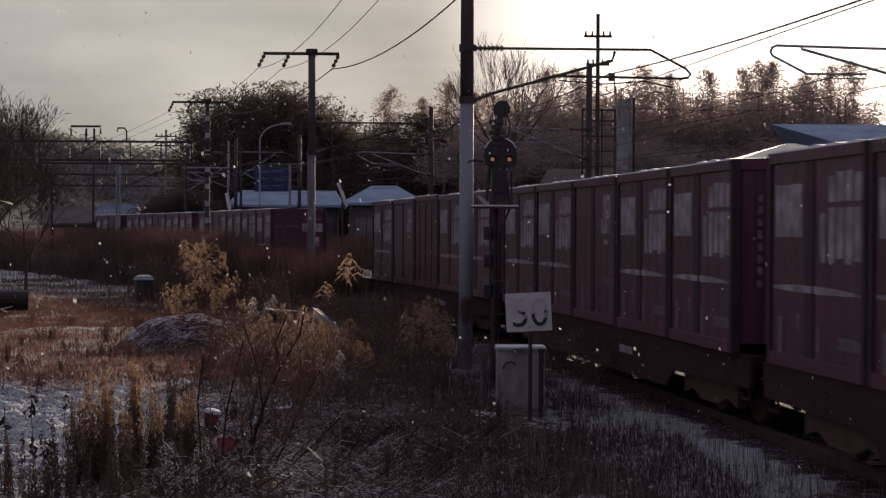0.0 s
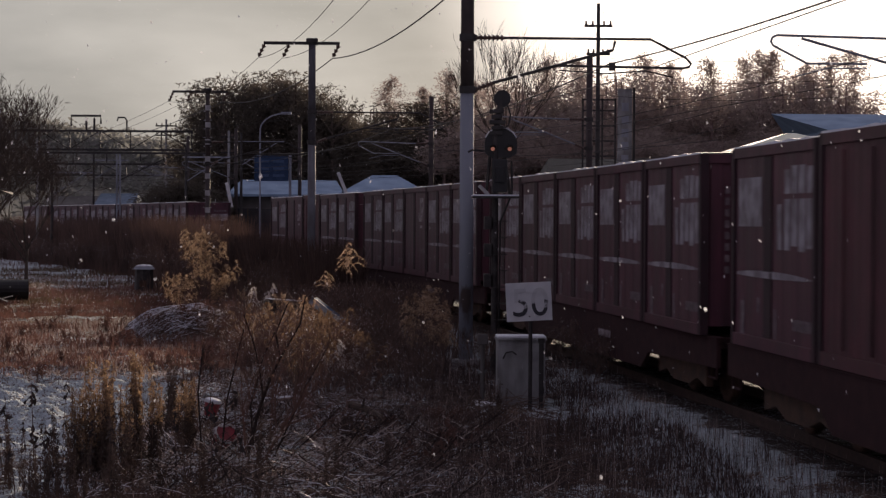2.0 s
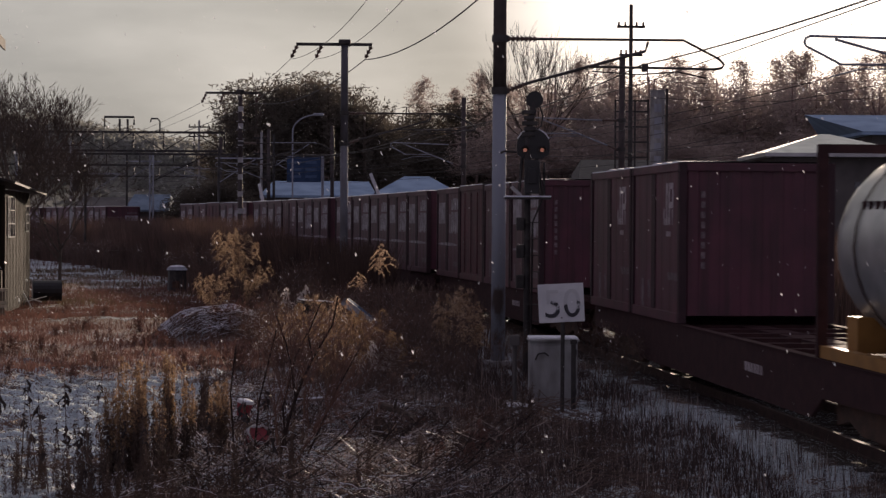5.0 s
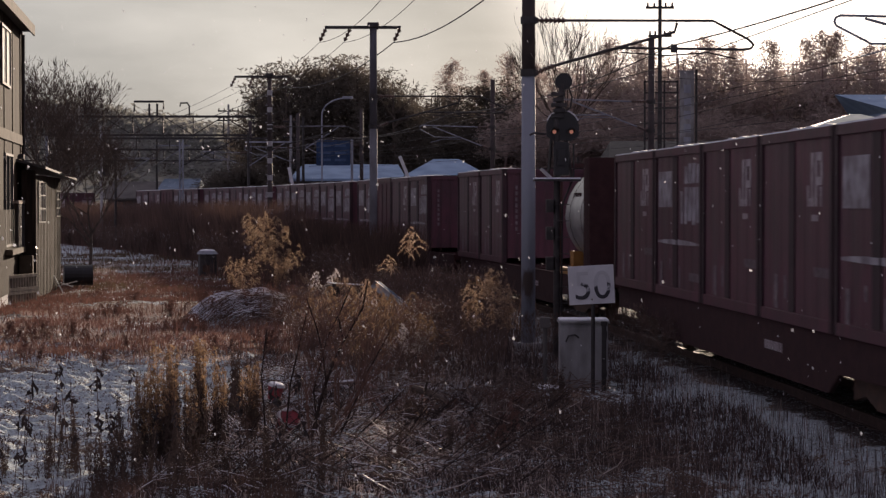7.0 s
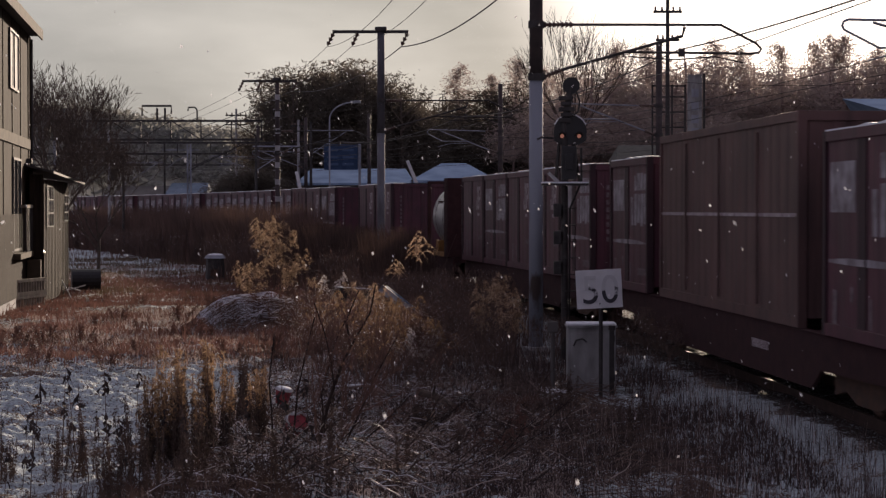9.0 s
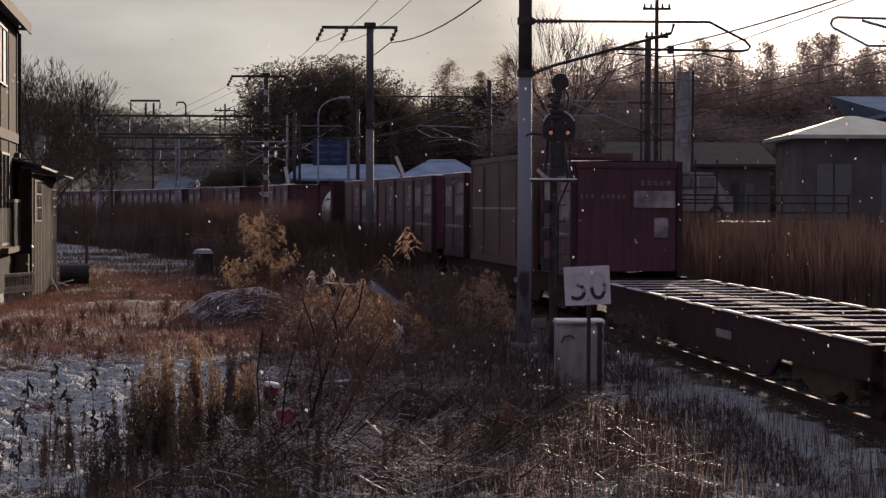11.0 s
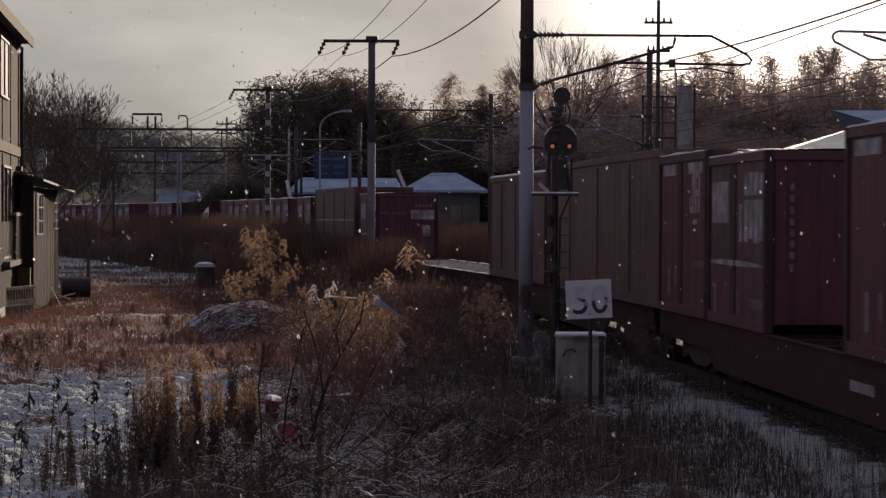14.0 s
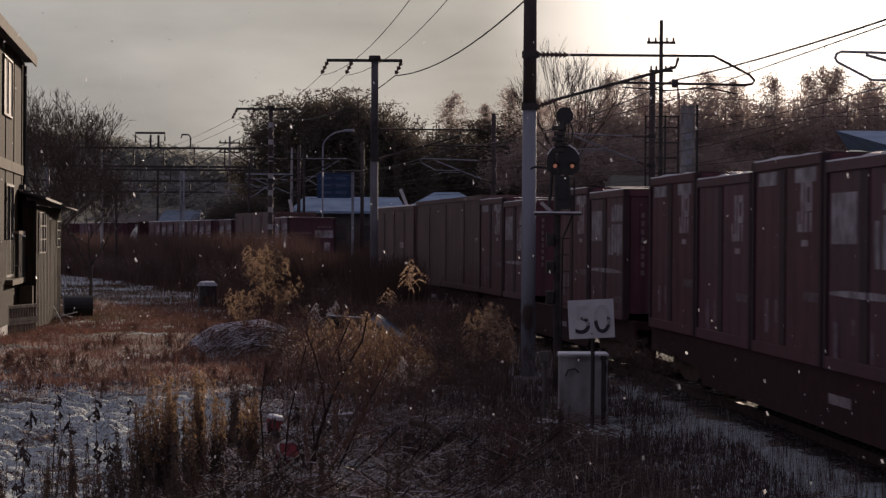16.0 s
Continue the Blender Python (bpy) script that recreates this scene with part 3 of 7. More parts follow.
def container(label, h, marks, paint, length=CL, ribs=6, tall=False, snow=True, boards=False, rib=0.005):
    c = thing("container", label, "container", group="containers on the freight train")
    lx, wy = length / 2, CW / 2
    def wave(a0, a1, n, deep):
        """Corrugation along one side: pairs of (place, depth)."""
        out = [(a0, deep)]
        for k in range(n):
            m, w = a0 + (a1 - a0) * (k + 0.5) / n, abs(a1 - a0) / n * 0.22 * (1 if a1 > a0 else -1)
            out += [(m - w * 1.4, deep), (m - w, 0.03), (m + w, 0.03), (m + w * 1.4, deep)]
        return out + [(a1, deep)]
    ring = [(x, wy - d) for x, d in wave(-lx + 0.06, lx - 0.06, ribs, 0.03 + rib)]
    ring += [(lx - d, y) for y, d in wave(wy - 0.06, -wy + 0.06, 7, 0.05)]
    ring += [(x, -wy + d) for x, d in wave(lx - 0.06, -lx + 0.06, ribs, 0.03 + rib)]
    ring += [(-lx + d, y) for y, d in wave(-wy + 0.06, wy - 0.06, 7, 0.05)]
    n = len(ring)
    body = Build().add([(x, y, z) for z in (0.12, h - 0.05) for x, y in ring],
                       [(i, n + i, n + (i + 1) % n, (i + 1) % n) for i in range(n)] + [tuple(range(n)), tuple(range(2 * n - 1, n - 1, -1))])
    shell = part("shell", body, paint, c)
    for sx in (-1, 1):
        for sy in (-1, 1):
            x0, x1 = sorted((sx * (lx - 0.12), sx * lx))
            y0, y1 = sorted((sy * (wy - 0.12), sy * wy))
            # Corner posts take the shade of the gaps between containers as colour.
            part("corner_post", Build().box(x0, x1, y0, y1, 0.0, h, 0.008), M_MAROON_BLACK if paint is not M_TAUPE else paint, c)
    for sy in (-1, 1):
        y0, y1 = sorted((sy * (wy - 0.10), sy * wy))
        part("top_rail", Build().box(-lx + 0.12, lx - 0.12, y0, y1, h - 0.13, h - 0.005, 0.006), paint, c)
        part("bottom_rail", Build().box(-lx + 0.12, lx - 0.12, y0, y1, 0.0, 0.15, 0.006), paint, c)
    for sx in (-1, 1):
        x0, x1 = sorted((sx * (lx - 0.10), sx * lx))
        part("end_rail", Build().box(x0, x1, -wy + 0.12, wy - 0.12, h - 0.13, h - 0.005, 0.006), paint, c)
    for x in (() if marks else (-0.95 * lx * 0.55, 0.0, 0.95 * lx * 0.55)):
        part("door_bar", Build().tube((x, wy - 0.005, 0.2), (x, wy - 0.005, h - 0.2), 0.016, n=6), paint, c)
    if marks:
        marks(shell, h)
    if tall:
        y = wy - 0.026
        part("top_label", Build().box(lx - 1.35, lx - 0.35, y, y + 0.003, h - 0.34, h - 0.16), M_WHITE, shell)
        part("top_label", Build().box(-lx + 0.35, -lx + 1.35, y, y + 0.003, h - 0.34, h - 0.16), M_WHITE, shell)
    if boards:
        x = -lx - 0.006
        part("end_board", Build().box(x - 0.006, x, -1.05, -0.15, h - 0.98, h - 0.62), M_WHITE, shell, "pale lettered board")
        part("end_board", Build().box(x - 0.006, x, -0.9, -0.6, h - 1.62, h - 1.2), M_WHITE, shell, "small pale board")
        b = Build()
        for k in range(5):
            b.box(x + 0.028, x + 0.036, -0.95 + k * 0.14, -0.87 + k * 0.14, h - 0.50, h - 0.40)
        for k in range(9):
            if k != 3:
                b.box(x + 0.028, x + 0.036, 0.955 - k * 0.115, 1.005 - k * 0.115, h - 0.79, h - 0.70)
        part("end_lettering", b, M_LETTER_DIM, shell)
    else:
        end_number(shell, h, length)
    if snow:
        sb = Build()
        rr = random.Random(int(h * 1000 + length * 77))
        n = max(4, int(length * 3))
        ys = [-wy + 0.03, -wy * 0.4, wy * 0.35, wy - 0.02]
        z = [[0.012 + 0.03 * rr.random() for _ in ys] for _ in range(n + 1)]
        vs = [(-lx + 0.03 + (length - 0.06) * i / n, y, h - 0.005 + z[i][j]) for i in range(n + 1) for j, y in enumerate(ys)]
        sb.add(vs, [(i * 4 + j, (i + 1) * 4 + j, (i + 1) * 4 + j + 1, i * 4 + j + 1) for i in range(n) for j in range(3)])
        for j, s in ((0, 1), (3, -1)):
            sb.add([p for i in range(n + 1) for p in (vs[i * 4 + j], (vs[i * 4 + j][0], vs[i * 4 + j][1], h - 0.05))],
                   [(2 * i, 2 * i + 1, 2 * i + 3, 2 * i + 2) for i in range(n)])
        part("roof_snow", sb, M_SNOW, c, "thin crust of snow")
    return c


def tank_container():
    c = thing("tank_container", "silver tank container with an ochre frame", "tank container", group="containers on the freight train")
    b = Build()
    prof = [(-1.78, 0.25), (-1.74, 0.62), (-1.62, 0.92), (-1.45, 1.08), (-1.2, 1.13), (1.2, 1.13), (1.45, 1.08), (1.62, 0.92), (1.74, 0.62), (1.78, 0.25)]
    n = 28
    vs = [(x, r * math.cos(2 * math.pi * i / n), 1.27 + r * math.sin(2 * math.pi * i / n)) for x, r in prof for i in range(n)]
    fs = [(k * n + i, k * n + (i + 1) % n, (k + 1) * n + (i + 1) % n, (k + 1) * n + i) for k in range(len(prof) - 1) for i in range(n)]
    fs += [tuple(range(n)), tuple(range((len(prof) - 1) * n, len(prof) * n))]
    b.add(vs, fs)
    tank = part("tank", b, M_TANK, c, "silver tank shell with a ridge", smooth=True)
    for x in (-0.7, 0.6):
        r = Build()
        vs = [(x + dx, 1.145 * math.cos(2 * math.pi * i / n), 1.27 + 1.145 * math.sin(2 * math.pi * i / n)) for dx in (-0.03, 0.03) for i in range(n)]
        r.add(vs, [(i, (i + 1) % n, n + (i + 1) % n, n + i) for i in range(n)])
        part("band", r, M_STEEL_DARK, tank, "dark strap")
    lt = Build()
    for k in range(4):
        y, z = 1.135 * math.cos(0.45), 1.27 + 1.135 * math.sin(0.45)
        lt.box(-0.2 + k * 0.24, -0.08 + k * 0.24, y, y + 0.02, z - 0.28, z + 0.02)
    part("lettering", lt, M_STEEL_DARK, tank)
    for sx in (-1, 1):
        for sy in (-1, 1):
            part("frame_post", Build().box(sx * 1.8 - 0.05, sx * 1.8 + 0.05, sy * 1.15 - 0.06, sy * 1.15 + 0.06, 0, 2.45, 0.01), M_STEEL_DARK, c)
        part("frame_rail", Build().box(sx * 1.8 - 0.05, sx * 1.8 + 0.05, -1.1, 1.1, 2.35, 2.45), M_STEEL_DARK, c)
        part("saddle", Build().box(sx * 1.1 - 0.2, sx * 1.1 + 0.2, -1.0, 1.0, 0.1, 0.5), M_OCHRE, c, "ochre cradle")
    part("bulkhead", Build().box(-1.98, -1.32, -1.2, 1.2, 0.0, 2.5, 0.02), M_STEEL_DARK, c, "dark end bulkhead")
    for sy in (-1, 1):
        part("frame_sill", Build().box(-1.75, 1.75, sy * 1.12 - 0.06, sy * 1.12 + 0.06, 0.0, 0.14), M_OCHRE, c, "ochre side sill")
    return c


WAGON_L, DECK = 19.3, 1.02 + RAIL


def wheel_mesh():
    b = Build()
    n = 20
    prof = [(-0.065, 0.40), (-0.065, 0.43), (0.055, 0.42), (0.06, 0.36), (0.02, 0.34), (0.02, 0.12), (0.09, 0.10)]
    vs = [(r * math.cos(2 * math.pi * i / n), y, r * math.sin(2 * math.pi * i / n)) for y, r in prof for i in range(n)]
    fs = [(k * n + i, k * n + (i + 1) % n, (k + 1) * n + (i + 1) % n, (k + 1) * n + i) for k in range(len(prof) - 1) for i in range(n)]
    fs += [tuple(range(n)), tuple(range((len(prof) - 1) * n, len(prof) * n))]
    return b.add(vs, fs).mesh("wheel", True)


def wagon():
    w = thing("flat_wagon", "dark container flat wagon on two bogies", "freight wagon", group="wagons of the freight train")
    L2, zt = WAGON_L / 2, 1.0
    b = Build().box(-L2, L2, -0.22, 0.22, 0.62, zt - 0.02)
    part("centre_sill", b, M_STEEL_DARK, w)
    for sy in (-1, 1):
        prof = [(-L2, 0.60), (-5.7, 0.56), (-5.2, 0.30), (5.2, 0.30), (5.7, 0.56), (L2, 0.60)]
        vs = [(x, y, q) for x, z in prof for y, q in ((sy * 1.14, z), (sy * 1.20, z), (sy * 1.20, zt), (sy * 1.14, zt))]
        sb = Build().add(vs, [(k * 4 + i, k * 4 + (i + 1) % 4, k * 4 + 4 + (i + 1) % 4, k * 4 + 4 + i) for k in range(5) for i in range(4)]
                         + [(0, 1, 2, 3), (20, 23, 22, 21)])
        part("deck_edge", Build().box(-L2, L2, min(sy * 1.08, sy * 1.22), max(sy * 1.08, sy * 1.22), zt, zt + 0.012), M_STEEL_DARK, w)
        part("side_sill", sb, M_STEEL_DARK, w, "dark side sill, deepest at mid-length")
        lt = Build()
        y = sy * 1.205
        for k in range(6):
            lt.box(-3.0 + k * 0.16, -2.9 + k * 0.16, min(y, y + sy * 0.006), max(y, y + sy * 0.006), 0.62, 0.74)
        part("lettering", lt, M_LETTER, w)
        gr = Build()
        for k in (-1, 1):
            gr.tube((k * (L2 - 0.12), sy * 1.16, 0.45), (k * (L2 - 0.12), sy * 1.16, 0.98), 0.018, n=6)
            gr.tube((k * (L2 - 0.52), sy * 1.16, 0.45), (k * (L2 - 0.52), sy * 1.16, 0.98), 0.018, n=6)
            gr.tube((k * (L2 - 0.12), sy * 1.16, 0.45), (k * (L2 - 0.52), sy * 1.16, 0.45), 0.018, n=6)
            part("step", gr, M_STEEL_DARK, w)
            gr = Build()
    for k in range(17):
        x = -L2 + 0.35 + k * (WAGON_L - 0.7) / 16
        part("cross_beam", Build().box(x - 0.09, x + 0.09, -1.14, 1.14, zt - 0.16, zt - 0.01), M_STEEL_DARK, w)
    for sx in (-1, 1):
        bg = part("bogie", Build().box(sx * 7.1 - 0.16, sx * 7.1 + 0.16, -1.0, 1.0, 0.42, 0.62), M_STEEL_DARK, w)
        for sy in (-1, 1):
            fr = Build()
            pts = [(-1.4, 0.43), (-0.9, 0.52), (-0.45, 0.40), (0.45, 0.40), (0.9, 0.52), (1.4, 0.43)]
            for (x0, z0), (x1, z1) in zip(pts[:-1], pts[1:]):
                fr.add([(sx * 7.1 + x, y, z + dz) for x, z in ((x0, z0), (x1, z1)) for y in (sy * 0.93, sy * 1.03) for dz in (-0.17, 0.17)],
                       [(0, 1, 3, 2), (4, 6, 7, 5), (0, 4, 5, 1), (2, 3, 7, 6), (1, 5, 7, 3), (0, 2, 6, 4)])
            part("side_frame", fr, M_RUST, bg)
        for ax in (-0.95, 0.95):
            for sy in (-1, 1):
                part("wheel", WHEEL, M_RUST, bg, at=Matrix.Translation((sx * 7.1 + ax, sy * 0.56, 0.43)) @ (pose(0, 0, 0, 0, 0, 180) if sy < 0 else Matrix()))
            part("axle", Build().tube((sx * 7.1 + ax, -0.98, 0.43), (sx * 7.1 + ax, 0.98, 0.43), 0.07, n=8), M_STEEL_DARK, bg)
        part("coupler", Build().box(min(sx * L2, sx * (L2 + 0.55)), max(sx * L2, sx * (L2 + 0.55)), -0.12, 0.12, 0.66, 0.86, 0.03), M_RUST, w)
    part("brake_valve", Build().box(1.2, 2.1, 0.25, 0.85, 0.35, 0.6, 0.05), M_STEEL_DARK, w)
    part("air_tank", Build().tube((-2.2, -0.55, 0.5), (-0.9, -0.55, 0.5), 0.17, n=12), M_STEEL_DARK, w)
    return w


def deck_snow(wag):
    """Snow lying on the bare beams of an empty wagon, strip by strip."""
    L2 = WAGON_L / 2
    for k in range(17):
        part("snow_strip", CROSS_SNOW, M_SNOW, wag, at=pose(-L2 + 0.35 + k * (WAGON_L - 0.7) / 16, 0, 0.998))
    for sy in (-1, 1):
        for k in range(10):
            part("snow_strip", SIDE_SNOW, M_SNOW, wag, at=pose(-L2 + 0.925 + k * 1.92, sy * 1.16, 1.024))


WHEEL = wheel_mesh()
T_A = container("maroon container with pale panels, belt stripe and lattice mark", 2.465, marks_a, M_MAROON)
T_B = container("maroon container with pale logo strokes high on its side", 2.465, marks_b, M_MAROON)
T_C = container("dark maroon container with plain ribbed side", 2.50, None, M_MAROON_DARK, ribs=13)
T_D = container("taller dark maroon container with pale top labels", 2.59, marks_b, M_MAROON_DARK, tall=True)
T_E = container("long grey-brown container with a pale line along it", 2.79, None, M_TAUPE, 9.45, 20, snow=False)
T_F = container("tan-brown boxy container with a snowy roof edge", 2.62, None, M_TAUPE, 7.9, 16)
T_G = container("long tall grey-brown container", 2.74, None, M_TAUPE, 12.1, 26, snow=False)
T_H = container("maroon container with lettered boards on its end", 2.465, marks_a, M_MAROON, boards=True)
part("roof_edge_snow", Build().tube((-3.9, CW / 2 - 0.03, 2.63), (3.9, CW / 2 - 0.03, 2.63), 0.035, n=8), M_SNOW, T_F, "thick rim of snow")
part("side_line", Build().box(-4.6, 4.6, CW / 2 - 0.028, CW / 2 - 0.02, 1.42, 1.47), M_LETTER, T_E.children[0], "thin pale line")
part("side_label", Build().box(-1.9, -1.2, CW / 2 - 0.028, CW / 2 - 0.018, 1.16, 1.36), M_LETTER, T_F.children[0], "small pale label")
T_TANK = tank_container()
T_WAGON = wagon()
CROSS_SNOW = Build().box(-0.03, 0.03, -1.06, 1.06, -0.006, 0.006).mesh("snow_strip")
SIDE_SNOW = Build().box(-0.625, 0.625, -0.04, 0.04, -0.011, 0.011).mesh("snow_strip")

# each wagon: arc length of its leading container edge at 0 s, then the loads (slot 1 leads)
CARS = [(125.9, "...AB"), (105.5, "AABAA"), (85.1, "ABAAH"), (64.7, "....."), (44.3, "ABCAA"), (24.0, "AABAA"), (3.6, "AAAAA"),
        (-16.8, "ACBA."), (-37.4, "BB..T"), (-58.9, "BABBA"), (-79.8, "A EeH"), (-100.4, "....."), (-120.5, "FG"), (-140.6, "DA.DA"),
        (-161.7, "DBDAA"), (-182.1, "AABAA"), (-202.5, "AABAA")]
PITCH = 3.76
KINDS = {"A": T_A, "B": T_B, "C": T_C, "D": T_D, "H": T_H, "T": T_TANK}
_used = set()


def place(proto, s):
    """The prototype itself the first time, then copies."""
    if proto.name in _used:
        ob = copy_thing(proto, Matrix())
    else:
        _used.add(proto.name)
        ob = proto
    MOVERS.append((ob, s, DECK if proto is not T_WAGON else RAIL))
    return ob


for front, loads in CARS:
    mid = front - 9.5
    wag = place(T_WAGON, mid)
    if loads == ".....":
        deck_snow(wag)
    if loads == "A EeH":
        place(T_A, front - 1.85)
        place(T_E, front - 9.4)
        place(T_H, front - 17.25)
    elif loads == "FG":
        place(T_F, front - 4.0)
        place(T_G, front - 14.3)
    else:
        for k, ch in enumerate(loads):
            if ch in KINDS:
                place(KINDS[ch], front - PITCH * (k + 0.5) + (0.1 if ch == "T" else 0.0))

# ---- catenary poles ----
ZT, ZB = 6.5, 5.48                   # heights of the cantilever's tube and of its brace


def insulator(p, q, parent, n=6, r=0.075):
    p, q = Vector(p), Vector(q)
    b = Build().tube(p, q, 0.03, n=8)
    for k in range(n):
        c = p.lerp(q, (k + 0.5) / n)
        d = (q - p) / n * 0.3
        b.tube(c - d, c + d, r, r * 0.55, 10)
    return part("insulator", b, M_INSUL, parent, "ribbed brown insulator")


def far_cantilever(pole, reach):
    """Lighter arms over the second track, towards local -x."""
    def P(x, z):
        return (-x, 0, z)
    insulator(P(0.16, ZT), P(0.7, ZT), pole, 6, 0.06)
    insulator(P(0.16, ZB), P(0.5, ZB + 0.14), pole, 5, 0.06)
    part("top_tube", Build().line([P(0.7, ZT), P(reach - 0.12, ZT + 0.08), P(reach - 0.03, ZT + 0.04), P(reach, ZT - 0.04), P(reach - 0.04, ZT - 0.12), P(reach - 0.72, ZT - 0.47), P(reach - 1.9, ZT - 0.47)], 0.026, 8), M_GALV, pole, "bent steel tube")
    part("brace_tube", Build().line([P(0.5, ZB + 0.14), P(reach - 0.6, ZT + 0.02)], 0.028, 8), M_GALV, pole)
    part("steady_arm", Build().line([P(reach - 0.5, ZT - 0.72), P(reach - 1.1, ZT - 0.56), P(reach - 1.9, ZT - 0.56)], 0.014, 6), M_GALV, pole)


def cantilever(pole, reach=4.4, sgn=1):
    """Tubes that hold the wire, towards local +x times sgn."""
    def P(x, z):
        return (sgn * x, 0, z)
    insulator(P(0.14, ZT), P(0.72, ZT), pole, 7, 0.07)
    insulator(P(0.14, ZB), P(0.5, ZB + 0.14), pole, 5, 0.07)
    part("top_tube", Build().line([P(0.72, ZT), P(reach - 0.8, ZT), P(reach - 0.1, ZT - 0.36), P(reach, ZT - 0.47), P(reach - 0.05, ZT - 0.54),
                                   P(reach - 0.2, ZT - 0.56), P(reach - 2.65, ZT - 0.53)], 0.026, 8), M_IRON, pole, "bent steel tube")
    part("brace_tube", Build().line([P(0.5, ZB + 0.14), P(2.85, ZT - 0.22), P(2.9, ZT - 0.04)], 0.03, 8), M_IRON, pole)
    part("steady_arm", Build().line([P(reach - 2.6, ZT - 0.62), P(reach - 1.7, ZT - 0.68), P(reach - 0.9, ZT - 0.62), P(reach - 0.35, ZT - 0.74)], 0.014, 6), M_IRON, pole)
    part("wire_clamp", Build().box(*sorted((sgn * (reach - 1.62), sgn * (reach - 1.5))), -0.05, 0.05, ZT - 0.62, ZT - 0.46), M_IRON, pole)


def crossarm(pole, z=8.8, left=1.62, right=0.92):
    """Arm for the feeder wires, with hanging insulators."""
    part("cross_arm", Build().box(-left, right, -0.04, 0.04, z - 0.05, z + 0.05).box(-0.2, 0.2, -0.19, 0.19, z - 0.02, z + 0.16, 0.05), M_IRON, pole)
    for x in (-left + 0.03, -left + 0.85, right - 0.03):
        insulator((x, 0, z - 0.05), (x - 0.2, 0, z - 0.46), pole, 3, 0.085)


def catenary_pole(label, top=8.9, r=0.135, split=ZB + 0.05, reach=4.4, sgn=1, arm=True, lower=None, upper=None):
    p = thing("catenary_pole", label, "catenary pole", group="catenary poles along the line")
    part("shaft", Build().tube((0, 0, -0.1), (0, 0, split), r * 1.03, r, 18), lower or M_POLE, p, "grey weathered lower shaft", smooth=True)
    part("upper_shaft", Build().tube((0, 0, split), (0, 0, top), r * 0.98, r * 0.92, 18), upper or M_POLE_TOP, p, "dark upper shaft" if upper is None else "", smooth=True)
    for z in (ZT, ZB):
        part("collar", Build().tube((0, 0, z - 0.07), (0, 0, z + 0.07), r * 1.16, n=18).box(0.1 * sgn - 0.08, 0.1 * sgn + 0.08, -0.06, 0.06, z - 0.05, z + 0.05), M_IRON, p)
    part("base_plate", Build().tube((0, 0, -0.05), (0, 0, 0.22), 0.3, 0.27, 16), M_CONCRETE, p)
    if sgn > 0:
        cantilever(p, reach, sgn)
    else:
        far_cantilever(p, reach)
    if arm:
        crossarm(p)
    return p


POLES = [(1.666, 39.0), (-2.331, 67.0), (-7.964, 92.0)]
FAR_POLES = [(12.0, 39.0), (7.287, 70.0), (2.315, 93.0), (-4.97, 122.0)]


def heading(y):
    return math.degrees(float(np.interp(y, _fp[:, 1], _fh)))


_p = catenary_pole("grey steel catenary pole with dark top, beside the freight line")
_p.matrix_basis = pose(POLES[0][0], POLES[0][1], gz(*POLES[0]), 0, 0, -heading(39) * 0.2)
_p = catenary_pole("grey concrete catenary pole with a feeder arm on top", r=0.13, lower=M_POLE_GREY, upper=M_POLE_MID)
_p.matrix_basis = pose(POLES[1][0], POLES[1][1], gz(*POLES[1]))
_p = catenary_pole("dark slender catenary pole with a feeder arm on top", top=8.75, r=0.115, lower=M_POLE_TOP)
_p.matrix_basis = pose(POLES[2][0], POLES[2][1], gz(*POLES[2]))
for z in np.arange(1.5, 8.0, 0.4):
    part("step_bolt", Build().box(-0.2, 0.2, -0.02, 0.02, z - 0.015, z + 0.015), M_CONCRETE, _p)
for z in np.arange(1.7, 8.2, 0.78):
    part("band", Build().tube((0, 0, z), (0, 0, z + 0.24), 0.122, n=14, caps=False), M_CONCRETE, _p, "pale worn band")
_q = catenary_pole("dark concrete catenary pole across the tracks with arms", r=0.15, split=0.6, reach=4.38, sgn=-1, arm=False)
_q.matrix_basis = pose(FAR_POLES[0][0], FAR_POLES[0][1], 0)
_q = catenary_pole("slender concrete catenary pole across the tracks with pale arms", top=8.7, r=0.12, split=0.6, reach=3.4, sgn=-1, arm=False)
_q.matrix_basis = pose(FAR_POLES[1][0], FAR_POLES[1][1], 0)
for x, y in FAR_POLES[2:] + [(-9.2, 127.0), (-13.4, 139.0)]:
    copy_thing(_q, pose(x, y, 0))


# ---- wires ----
def wire(name, label, pts, r, sag=0.25, n=14):
    """A hanging wire through its supports."""
    b = Build()
    for a, c in zip(pts[:-1], pts[1:]):
        a, c = Vector(a), Vector(c)
        run = [a.lerp(c, i / n) - Vector((0, 0, sag * 4 * (i / n) * (1 - i / n))) for i in range(n + 1)]
        b.line(run, r, 5)
    ob = part(name, b, M_WIRE)
    return tagged(ob, label, "overhead wire", "overhead wires")


def over_track(off, z, ys):
    return [(float(np.interp(y, _fp[:, 1], _fp[:, 0])) + off, y, z) for y in ys]


